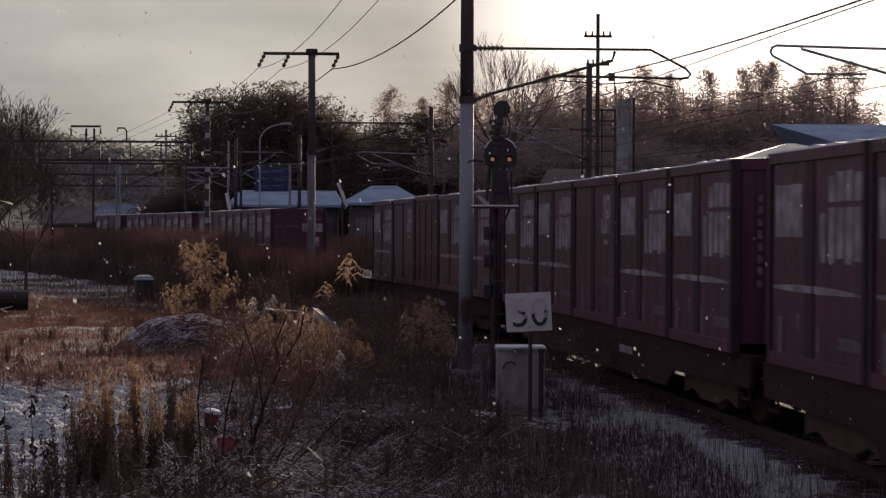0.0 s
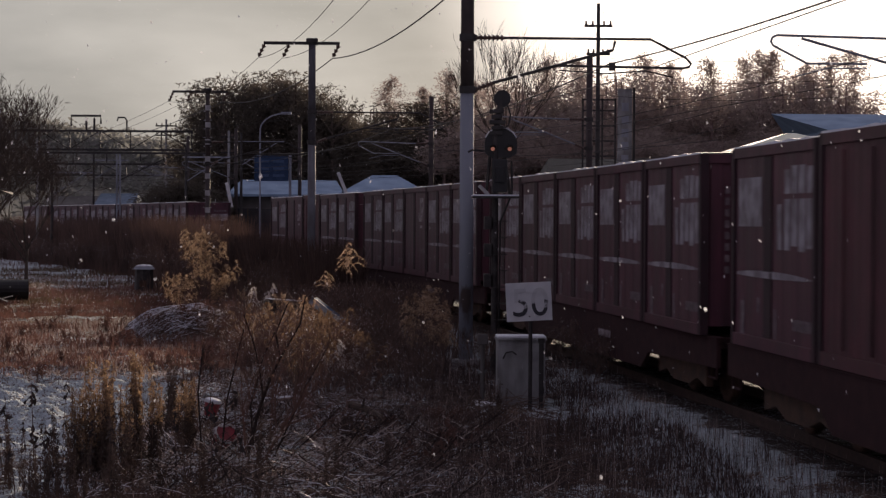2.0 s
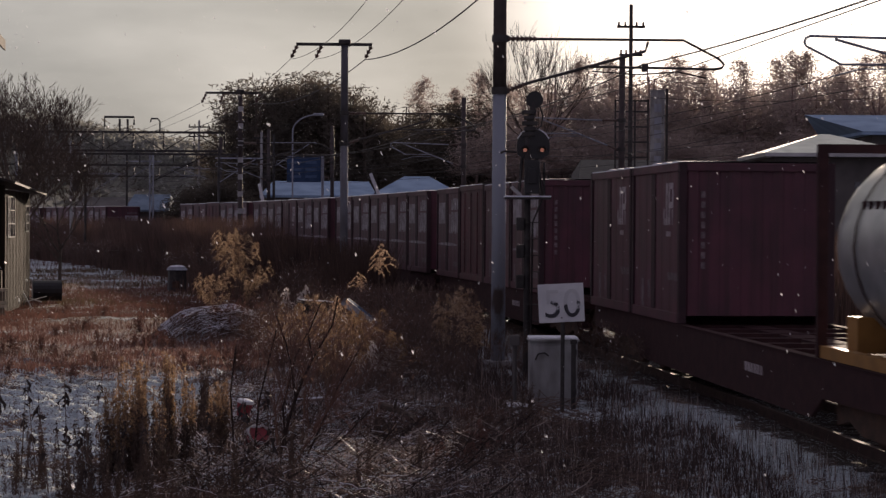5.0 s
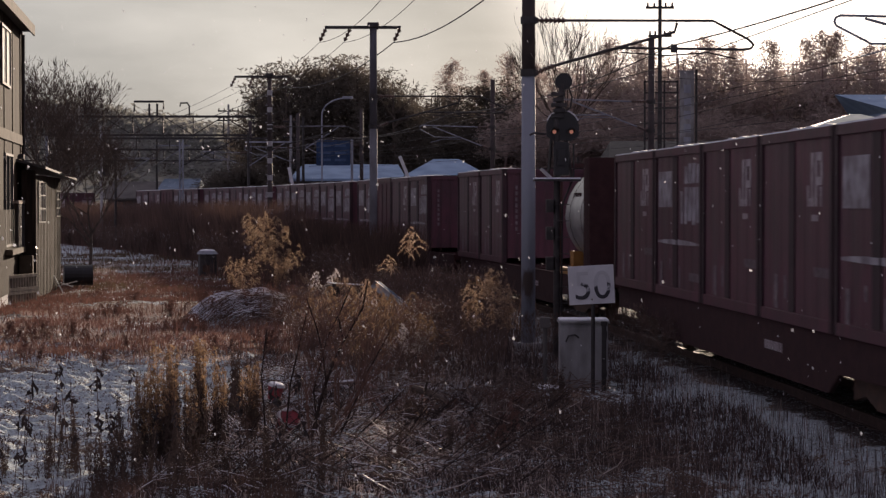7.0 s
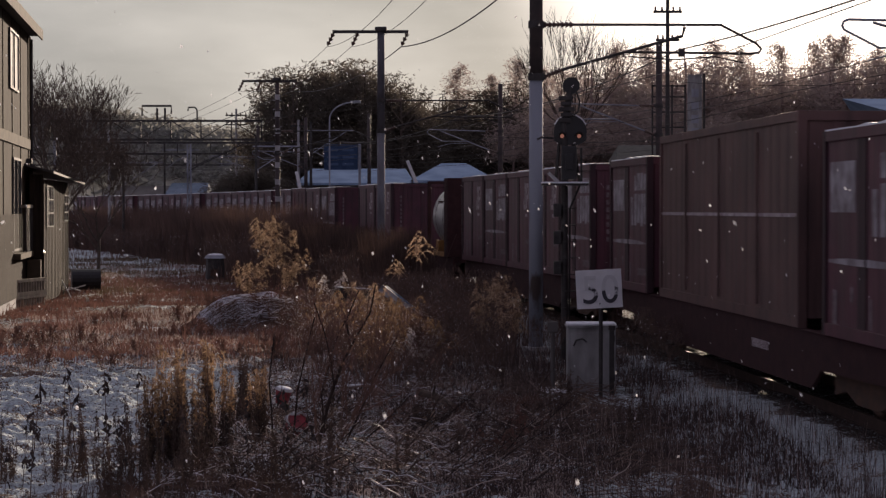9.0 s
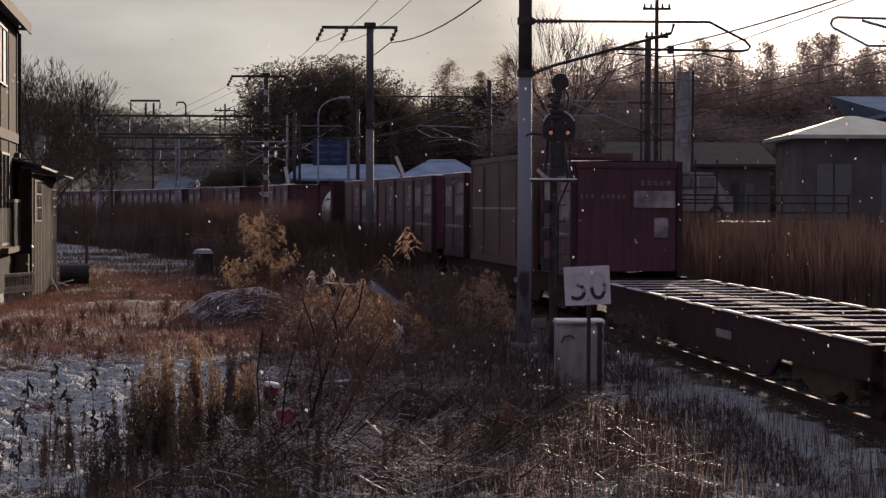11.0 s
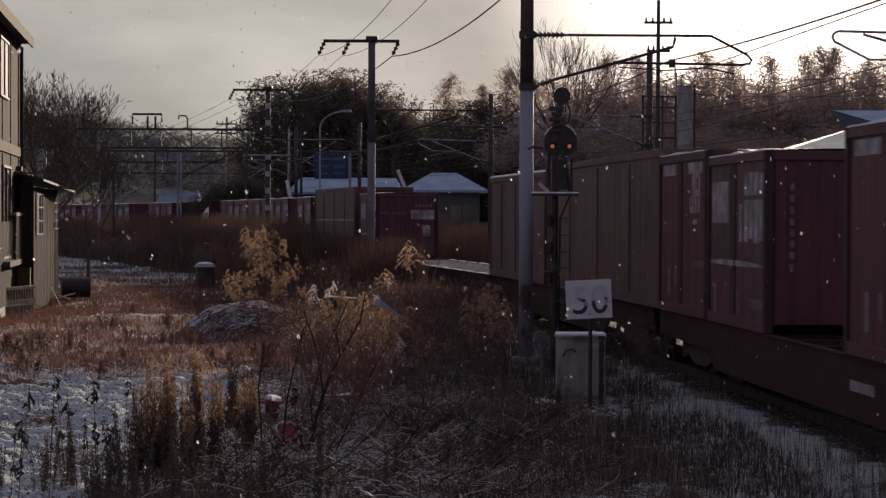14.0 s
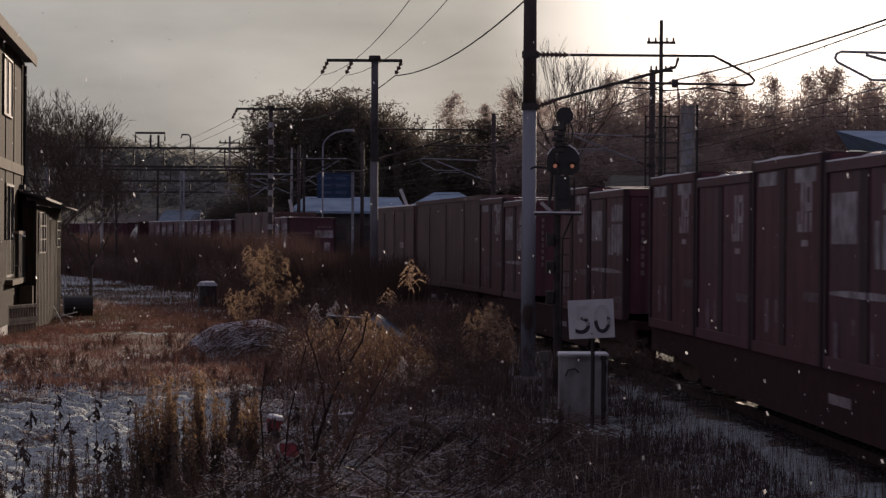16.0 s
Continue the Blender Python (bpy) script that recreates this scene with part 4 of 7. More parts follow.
wire("messenger_wire", "dark messenger wire strung above the near track", over_track(HALF, 5.99, (4, 39, 67, 92, 121, 150)), 0.014, 0.32)
wire("contact_wire", "dark contact wire level above the near track", over_track(HALF, 5.62, (4, 39, 67, 92, 121, 150)), 0.009, 0.0)
wire("messenger_wire", "dark messenger wire strung above the second track", over_track(HALF + 4.6, 6.02, (4, 39, 70, 93, 122, 150)), 0.009, 0.2)
wire("contact_wire", "dark contact wire level above the second track", over_track(HALF + 4.6, 5.62, (4, 39, 70, 93, 122, 150)), 0.008, 0.0)
for off, ys in ((HALF + 8.6, (60, 95, 130, 165)), (HALF + 12.4, (70, 100, 135, 170))):
    wire("messenger_wire", "thin messenger wire over a farther track", over_track(off, 6.3, ys), 0.011, 0.45)
    wire("contact_wire", "thin contact wire over a farther track", over_track(off, 5.4, ys), 0.010, 0.0)
for dx, r, lab in ((-1.81, 0.009, "thin feeder wire on pole insulators"), (-1.0, 0.009, "thin feeder wire on pole insulators"),
                   (0.68, 0.019, "thick dark feeder cable on pole insulators")):
    pts = [(x + dx, y, 8.32) for x, y in POLES]
    pts = [(POLES[0][0] + dx + 2.2, 6.0, 8.32)] + pts + [(-24.0 + dx, 148.0, 8.2)]
    wire("feeder_wire", lab, pts, r, 0.52)
for z, y0 in ((9.9, 85.0), (9.0, 85.0), (8.3, 85.0)):
    wire("utility_line", "thin utility line behind the tracks", [(9.3, y0, z), (26.0, 74.0, z + 0.4)], 0.008, 0.6)
wire("utility_line", "thin utility line behind the tracks", [(9.3, 85.0, 9.9), (-20.0, 140.0, 9.0)], 0.008, 0.9)
# droppers and small weights hung along the wires
dr = Build()
for y in np.arange(24, 110, 4.5):
    for off, z0, z1 in ((HALF, 5.62, 5.82), (HALF + 4.6, 5.62, 5.86)):
        x = float(np.interp(y, _fp[:, 1], _fp[:, 0])) + off
        dr.tube((x, y, z0), (x, y, z1), 0.004, n=4)
tagged(part("wire_dropper", dr, M_WIRE), "thin droppers linking messenger and contact wires", "wire dropper", kind="stuff")


# ---- signal ----
def signal():
    s = thing("railway_signal", "dark railway signal with two dim amber lamps", "railway signal", pose(2.08, 36.5, gz(2.08, 36.5)))
    part("post", Build().tube((0, 0, -0.1), (0, 0, 4.2), 0.065, 0.06, 12), M_IRON, s)
    part("upper_bracket", Build().line([(0.0, 0, 4.1), (-0.02, 0, 4.45), (0.06, 0, 4.75), (0.1, 0, 5.1)], 0.06, 8), M_IRON, s)
    part("disc", Build().tube((0.12, -0.05, 5.14), (0.12, 0.05, 5.14), 0.155, n=24), M_BLACK, s, "round black disc")
    for k in range(5):
        part("relay", Build().box(-0.11 + 0.04 * (k % 2), 0.12 + 0.03 * (k % 3), -0.09, 0.08, 4.47 + k * 0.1, 4.545 + k * 0.1, 0.012), M_IRON, s)
    part("cable_loop", Build().line([(0.2, -0.05, 5.05), (0.27, -0.06, 4.85), (0.24, -0.06, 4.66), (0.16, -0.06, 4.6)], 0.016, 6), M_BLACK, s)
    part("side_arm", Build().line([(-0.2, 0, 4.18), (-0.42, 0, 4.2), (-0.5, 0, 4.16)], 0.02, 6), M_IRON, s)
    part("backboard_snow", Build().line([(0.1 + 0.31 * math.cos(math.pi * i / 8), 0, 4.31 + 0.31 * math.sin(math.pi * i / 8)) for i in range(1, 8)], 0.013, 6), M_SNOW, s, "rim of snow")
    board = Build()
    n = 14
    ring = [(0.1 + 0.3 * math.cos(math.pi * i / n), 4.3 + 0.3 * math.sin(math.pi * i / n)) for i in range(n + 1)] + [(-0.19, 4.14), (-0.06, 4.06), (0.26, 4.06), (0.39, 4.14)]
    m = len(ring)
    board.add([(x, y, z) for y in (-0.03, 0.03) for x, z in ring], [tuple(range(m)), tuple(range(2 * m - 1, m - 1, -1))] + [(i, (i + 1) % m, m + (i + 1) % m, m + i) for i in range(m)])
    board = part("backboard", board, M_BLACK, s, "arched black backboard")
    for x in (-0.05, 0.26):
        part("lamp", Build().tube((x, -0.045, 4.22), (x, -0.08, 4.22), 0.036, n=16), M_LAMP, board, "dim amber lamp")
        hood = Build()
        for i in range(8):
            a0, a1 = math.pi * i / 8, math.pi * (i + 1) / 8
            hood.quad((x + 0.075 * math.cos(a0), -0.03, 4.22 + 0.075 * math.sin(a0)), (x + 0.075 * math.cos(a1), -0.03, 4.22 + 0.075 * math.sin(a1)),
                      (x + 0.075 * math.cos(a1), -0.2, 4.21 + 0.075 * math.sin(a1)), (x + 0.075 * math.cos(a0), -0.2, 4.21 + 0.075 * math.sin(a0)))
        part("hood", hood, M_BLACK, board)
    part("lower_case", Build().box(-0.06, 0.22, -0.1, 0.1, 3.42, 4.04, 0.03).box(0.0, 0.16, -0.14, -0.1, 3.6, 3.9, 0.02), M_BLACK, s, "dark relay case under the lamps")
    part("platform", Build().box(-0.42, 0.42, -0.28, 0.28, 3.32, 3.355), M_IRON, s)
    part("platform_snow", Build().box(-0.42, 0.42, -0.28, 0.28, 3.357, 3.385, 0.008), M_SNOW, s, "strip of snow")
    for x in (-0.16, 0.28):
        part("stay", Build().line([(x, 0.1, 3.36), (x * 0.6, 0.05, 4.1)], 0.03, 6), M_IRON, s)
    part("side_lever", Build().line([(-0.3, -0.1, 3.55), (-0.12, -0.1, 3.38)], 0.035, 6), M_CONCRETE, s, "pale short lever")
    for z in (1.7, 2.25, 2.75):
        part("junction_box", Build().box(-0.2, -0.06, -0.1, 0.1, z, z + 0.24, 0.015), M_IRON, s)
    part("cable", Build().line([(0.3, 0, 4.0), (0.31, 0.02, 3.4), (0.1, 0.05, 2.9), (0.08, 0.05, 0.1)], 0.018, 6), M_BLACK, s)
    rung = Build().tube((-0.06, -0.14, 0), (0.22, -0.14, 0), 0.01, n=5).mesh("rung")
    for k in range(9):
        part("rung", rung, M_IRON, s, at=pose(0, 0, 0.5 + k * 0.3))


M_LAMP = glow_mat("amber_lamp", (0.85, 0.36, 0.24), 0.2)
signal()


def text_mesh(txt, size, deep=0.004):
    cu = bpy.data.curves.new("digits", "FONT")
    cu.body, cu.size, cu.extrude, cu.align_x, cu.align_y = txt, size, deep, "CENTER", "CENTER"
    ob = bpy.data.objects.new("digits", cu)
    me = bpy.data.meshes.new_from_object(ob)
    bpy.data.objects.remove(ob)
    return me


def speed_sign():
    x, y = 2.235, 29.7
    s = thing("speed_sign", "faded white speed sign reading 50 on a post", "speed sign", pose(x, y, gz(x, y)))
    part("post", Build().tube((0, 0.03, -0.1), (0, 0.03, 1.80), 0.03, n=10), M_IRON, s)
    pl = part("plate", Build().box(-0.34, 0.34, -0.012, 0.008, -0.287, 0.287, 0.004), M_SIGN, s, "faded white plate", at=pose(-0.03, -0.02, 1.665, 0, -3, 0))
    for txt, dx in (("5", -0.13), ("0", 0.16)):
        d = part("digit", text_mesh(txt, 0.60), M_DIGIT, pl, "worn dark digit", at=pose(dx, -0.018, -0.03, 90, 0, 0) @ Matrix.Diagonal((0.95, 1, 1, 1)))
    part("bolt", Build().tube((0, -0.02, -0.22), (0, -0.01, -0.22), 0.012, n=8), M_IRON, pl)


def digit_material():
    """Dark paint, worn away towards the top of each digit."""
    m = mat("worn_digit_paint", (0.47, 0.48, 0.51), 0.6, 0, (0.035, 0.035, 0.045), 9, 5, spread=(0.48, 0.58))
    N, L = m.node_tree.nodes, m.node_tree.links
    ramp = [n for n in N if n.type == "VALTORGB"][0]
    nz = [n for n in N if n.type == "TEX_NOISE"][0]
    tc = [n for n in N if n.type == "TEX_COORD"][0]
    sep = N.new("ShaderNodeSeparateXYZ")
    L.new(tc.outputs["Generated"], sep.inputs[0])
    ad = N.new("ShaderNodeMath")
    ad.operation = "MULTIPLY_ADD"
    ad.inputs[1].default_value = 0.52
    L.new(sep.outputs["Y"], ad.inputs[0])
    sb = N.new("ShaderNodeMath")
    sb.operation = "SUBTRACT"
    sb.inputs[1].default_value = 0.20
    L.new(nz.outputs["Fac"], sb.inputs[0])
    L.new(sb.outputs[0], ad.inputs[2])
    L.new(ad.outputs[0], ramp.inputs[0])
    return m


M_DIGIT = digit_material()
speed_sign()


def relay_cabinet():
    x0, x1, y = 1.80, 2.53, 30.6
    xm, w = (x0 + x1) / 2, (x1 - x0) / 2
    c = thing("relay_cabinet", "weathered pale grey lineside cabinet capped with snow", "cabinet", pose(xm, y, gz(xm, y)))
    part("body", Build().box(-w, w, -0.02, 0.5, 0.12, 1.12, 0.012), M_CAB, c)
    part("door", Build().box(-w + 0.05, w - 0.04, -0.045, -0.02, 0.14, 1.04, 0.008), M_CAB, c)
    part("handle", Build().line([(-w + 0.08, -0.06, 0.84), (-w + 0.12, -0.08, 0.93), (-w + 0.22, -0.08, 0.95), (-w + 0.28, -0.06, 0.90)], 0.012, 6), M_IRON, c)
    for z in (0.82, 0.86, 0.90, 0.94):
        part("louvre", Build().box(w - 0.27, w - 0.07, -0.062, -0.045, z, z + 0.022), M_CAB, c)
    for z in (0.3, 0.9):
        part("hinge", Build().tube((w - 0.03, -0.05, z), (w - 0.03, -0.05, z + 0.1), 0.014, n=8), M_IRON, c)
    part("lid", Build().box(-w - 0.025, w + 0.025, -0.06, 0.53, 1.12, 1.15, 0.006), M_CAB, c)
    part("snow_cap", Build().box(-w - 0.01, w + 0.01, -0.05, 0.52, 1.152, 1.185, 0.012), M_SNOW, c, "cap of snow")
    part("plinth", Build().box(-w - 0.42, w - 0.05, -0.16, 0.6, -0.15, 0.12, 0.02), M_CONCRETE, c, "snow-dusted concrete plinth")
    part("plinth_snow", Build().box(-w - 0.40, -w + 0.12, -0.15, -0.04, 0.122, 0.15, 0.01).box(-w - 0.40, -w - 0.02, -0.04, 0.55, 0.122, 0.155, 0.01), M_SNOW, c)
    k = thing("cable_stake", "short dark steel cable stake beside the cabinet", "stake", pose(2.42, 30.0, gz(2.42, 30.0)))
    part("stake", Build().box(-0.035, 0.035, -0.03, 0.03, -0.1, 0.98, 0.01), M_IRON, k)
    part("cap", Build().box(-0.05, 0.05, -0.045, 0.045, 0.98, 1.05, 0.01), M_IRON, k)
    j = thing("junction_post", "small grey junction post by the cabinet", "post", pose(1.60, 31.3, gz(1.60, 31.3)))
    part("post", Build().tube((0, 0, -0.1), (0, 0, 0.95), 0.035, n=10), M_WALL_FAR, j)
    part("cap", Build().box(-0.08, 0.08, -0.06, 0.06, 0.95, 1.12, 0.015), M_WALL_FAR, j)


relay_cabinet()


# ---- house and lean-to ----
def wall_box(a, b, thick, z0, z1):
    """A wall from plan point a to b, thick metres to the left of that way."""
    a, b = Vector((*a, 0)), Vector((*b, 0))
    d = (b - a).normalized()
    n = Vector((-d.y, d.x, 0)) * thick
    vs = [p + Vector((0, 0, z)) for z in (z0, z1) for p in (a, b, b + n, a + n)]
    return Build().add(vs, [(0, 3, 2, 1), (4, 5, 6, 7), (0, 1, 5, 4), (1, 2, 6, 5), (2, 3, 7, 6), (3, 0, 4, 7)])


def house():
    h = thing("house", "two-storey tan sided house with dark roof edge", "house")
    ax, ay, bx, by = -11.6, 50.0, -13.25, 63.0            # side wall beside the field
    d = Vector((bx - ax, by - ay, 0)).normalized()
    n = Vector((d.y, -d.x, 0))                             # outwards, to the field

    def on(s, out, z):
        p = Vector((bx, by, 0)) - d * s + n * out
        return (p.x, p.y, z)

    def slab(s0, s1, o0, o1, z0, z1):
        vs = [on(s, o, z) for z in (z0, z1) for s, o in ((s0, o0), (s1, o0), (s1, o1), (s0, o1))]
        return Build().add(vs, [(0, 3, 2, 1), (4, 5, 6, 7), (0, 1, 5, 4), (1, 2, 6, 5), (2, 3, 7, 6), (3, 0, 4, 7)])
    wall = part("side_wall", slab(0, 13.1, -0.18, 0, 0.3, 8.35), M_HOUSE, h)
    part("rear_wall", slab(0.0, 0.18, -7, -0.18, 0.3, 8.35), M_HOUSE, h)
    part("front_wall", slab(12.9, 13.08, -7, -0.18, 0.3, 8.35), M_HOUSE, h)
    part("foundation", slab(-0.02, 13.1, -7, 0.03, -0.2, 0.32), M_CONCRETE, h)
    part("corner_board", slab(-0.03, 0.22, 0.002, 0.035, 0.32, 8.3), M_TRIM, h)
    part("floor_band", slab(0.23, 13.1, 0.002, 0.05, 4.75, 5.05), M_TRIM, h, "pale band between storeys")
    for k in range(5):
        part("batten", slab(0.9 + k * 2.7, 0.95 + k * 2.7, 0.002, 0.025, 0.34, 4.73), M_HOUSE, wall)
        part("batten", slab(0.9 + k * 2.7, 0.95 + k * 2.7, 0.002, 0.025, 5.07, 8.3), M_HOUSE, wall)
    # Slab added to darken the side wall up to 2.75 m.
    part("lower_cladding", slab(0.24, 13.05, 0.027, 0.05, 0.33, 2.75), M_OLDWOOD, h, "dark slab over the lower wall")
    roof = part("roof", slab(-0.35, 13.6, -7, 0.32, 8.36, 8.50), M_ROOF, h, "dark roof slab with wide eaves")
    part("fascia", slab(-0.4, 13.6, 0.33, 0.38, 8.24, 8.56), M_TRIM, roof, "pale eaves board")
    part("upper_roof", Build().add([on(-0.4, 0.36, 8.57), on(13.6, 0.36, 8.57), on(13.6, -3.3, 10.1), on(-0.4, -3.3, 10.1), on(13.6, -7.2, 8.52), on(-0.4, -7.2, 8.52)],
                                   [(0, 1, 2, 3), (3, 2, 4, 5), (0, 3, 5), (1, 4, 2)]), M_ROOF, h)
    for s0, s1, z0, z1, cur in ((4.6, 7.2, 6.35, 7.9, True), (4.0, 6.3, 1.75, 4.3, False)):
        w = part("window", slab(s0, s1, 0.003, 0.02, z0, z1), M_CURTAIN if cur else M_WINDOW, h, "curtained window" if cur else "dark window")
        for a0, a1, c0, c1 in ((s0 - 0.07, s0, z0 - 0.07, z1 + 0.07), (s1, s1 + 0.07, z0 - 0.07, z1 + 0.07), (s0, s1, z1, z1 + 0.07), (s0, s1, z0 - 0.07, z0),
                               ((s0 + s1) / 2 - 0.03, (s0 + s1) / 2 + 0.03, z0, z1)):
            part("frame", slab(a0, a1, 0.004, 0.06, c0, c1), M_ROOF, w)
    part("door", slab(0.75, 1.6, 0.052, 0.075, 0.6, 2.6), M_ROOF, h)
    part("ledge", slab(0.8, 6.6, 0.052, 0.26, 1.46, 1.62), M_TRIM, h, "tan ledge under the window")
    rail = part("window_rail", slab(0.9, 4.3, 0.18, 0.24, 2.92, 3.02), M_BLOCK, h, "pale handrail")
    for k in range(12):
        part("bar", slab(0.95 + k * 0.29, 1.0 + k * 0.29, 0.19, 0.23, 1.62, 2.92), M_ROOF, rail)
    for q in (0.9, 4.2):
        part("bracket", slab(q, q + 0.08, 0.052, 0.18, 2.93, 3.01), M_BLOCK, rail)
    part("vent_hood", slab(1.2, 1.5, 0.003, 0.16, 4.3, 4.45), M_ROOF, h)
    part("down_pipe", Build().line([on(0.35, 0.08, 8.2), on(0.35, 0.08, 0.4)], 0.04, 8), M_ROOF, h)
    # low pierced block fence along the wall foot
    f = thing("block_fence", "low pale pierced block fence at the house wall", "fence")
    p0, p1 = Vector((-12.66, 57.0, 0)), Vector((-12.15, 59.6, 0))
    fd = (p1 - p0).normalized()
    fn = Vector((fd.y, -fd.x, 0))

    def fb(s0, s1, o0, o1, z0, z1):
        vs = [p0 + fd * q + fn * o + Vector((0, 0, z)) for z in (z0, z1) for q, o in ((s0, o0), (s1, o0), (s1, o1), (s0, o1))]
        return Build().add(vs, [(0, 3, 2, 1), (4, 5, 6, 7), (0, 1, 5, 4), (1, 2, 6, 5), (2, 3, 7, 6), (3, 0, 4, 7)])
    for k in range(7):
        for z in (-0.1, 0.38):
            bl = part("block", fb(k * 0.39, k * 0.39 + 0.385, -0.06, 0.06, z, z + 0.1), M_BLOCK, f)
            part("rim", fb(k * 0.39, k * 0.39 + 0.385, -0.06, 0.06, z + 0.38, z + 0.47), M_BLOCK, bl)
            for j in range(2):
                part("web", fb(k * 0.39 + j * 0.19, k * 0.39 + j * 0.19 + 0.07, -0.05, 0.05, z + 0.1, z + 0.38), M_BLOCK, bl)
    b = thing("water_heater", "tan box on the house wall with a bent dark pipe", "water heater")
    part("box", slab(1.7, 2.6, 0.1, 0.5, 0.75, 1.35), M_TRIM, b)
    part("pipe", Build().line([on(2.2, 0.52, 1.6), on(1.85, 0.55, 1.55), on(1.75, 0.55, 1.3), on(1.75, 0.55, 0.2)], 0.05, 8), M_BLACK, b)
    part("leg", slab(1.72, 1.8, 0.15, 0.45, -0.1, 0.75), M_IRON, b)
    part("leg", slab(2.5, 2.58, 0.15, 0.45, -0.1, 0.75), M_IRON, b)


house()


def shed():
    s = thing("lean_to_shed", "weathered board lean-to shed with a snowy roof edge", "shed")
    ax, ay = -12.442, 61.0
    bx, by = -13.042, 68.0
    left = ax - 0.42
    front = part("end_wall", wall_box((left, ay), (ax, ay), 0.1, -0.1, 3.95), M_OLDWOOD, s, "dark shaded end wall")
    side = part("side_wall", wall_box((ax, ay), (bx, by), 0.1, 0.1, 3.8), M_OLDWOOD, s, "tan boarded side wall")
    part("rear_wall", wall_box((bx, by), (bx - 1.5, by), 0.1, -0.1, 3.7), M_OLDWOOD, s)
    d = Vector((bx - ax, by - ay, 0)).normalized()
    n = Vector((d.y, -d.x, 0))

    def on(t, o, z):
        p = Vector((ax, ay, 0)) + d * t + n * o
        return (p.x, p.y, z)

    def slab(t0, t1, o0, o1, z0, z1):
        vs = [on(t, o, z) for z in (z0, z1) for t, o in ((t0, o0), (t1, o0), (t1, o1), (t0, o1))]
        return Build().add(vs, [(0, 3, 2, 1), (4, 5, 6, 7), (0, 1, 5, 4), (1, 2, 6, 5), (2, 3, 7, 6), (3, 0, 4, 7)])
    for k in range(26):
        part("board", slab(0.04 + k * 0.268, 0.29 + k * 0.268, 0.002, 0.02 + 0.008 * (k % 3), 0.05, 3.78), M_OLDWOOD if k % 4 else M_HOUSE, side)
    for t0, t1, z0, z1 in ((0.5, 1.2, 2.35, 3.6), (1.2, 2.3, 2.35, 3.6), (5.6, 6.6, 2.5, 3.35)):
        w = part("window", slab(t0, t1, 0.034, 0.045, z0, z1), M_CURTAIN if t0 < 1 else M_WINDOW, s, "small paned window")
        for k in range(4):
            part("glazing_bar", slab(t0, t1, 0.046, 0.06, z0 + k * (z1 - z0) / 3 - 0.02, z0 + k * (z1 - z0) / 3 + 0.02), M_ROOF, w)
        for t in (t0, (t0 + t1) / 2, t1):
            part("glazing_bar", slab(t - 0.04, t + 0.04, 0.046, 0.065, z0, z1), M_ROOF, w)
    rf = Build().add([on(-0.3, 0.35, 3.98), on(7.4, 0.55, 3.72), on(7.4, -1.8, 4.1), on(-0.3, -0.9, 4.3), on(-0.3, 0.35, 4.05), on(7.4, 0.55, 3.79), on(7.4, -1.8, 4.17), on(-0.3, -0.9, 4.37)],
                     [(0, 3, 2, 1), (4, 5, 6, 7), (0, 1, 5, 4), (1, 2, 6, 5), (2, 3, 7, 6), (3, 0, 4, 7)])
    part("roof", rf, M_ROOF, s, "dark tin roof")
    part("roof_snow", Build().add([on(3.2, 0.52, 3.90), on(7.42, 0.56, 3.80), on(7.42, 0.1, 3.9), on(3.2, 0.1, 4.0)], [(0, 1, 2, 3)]), M_SNOW, s, "thin line of snow")


shed()


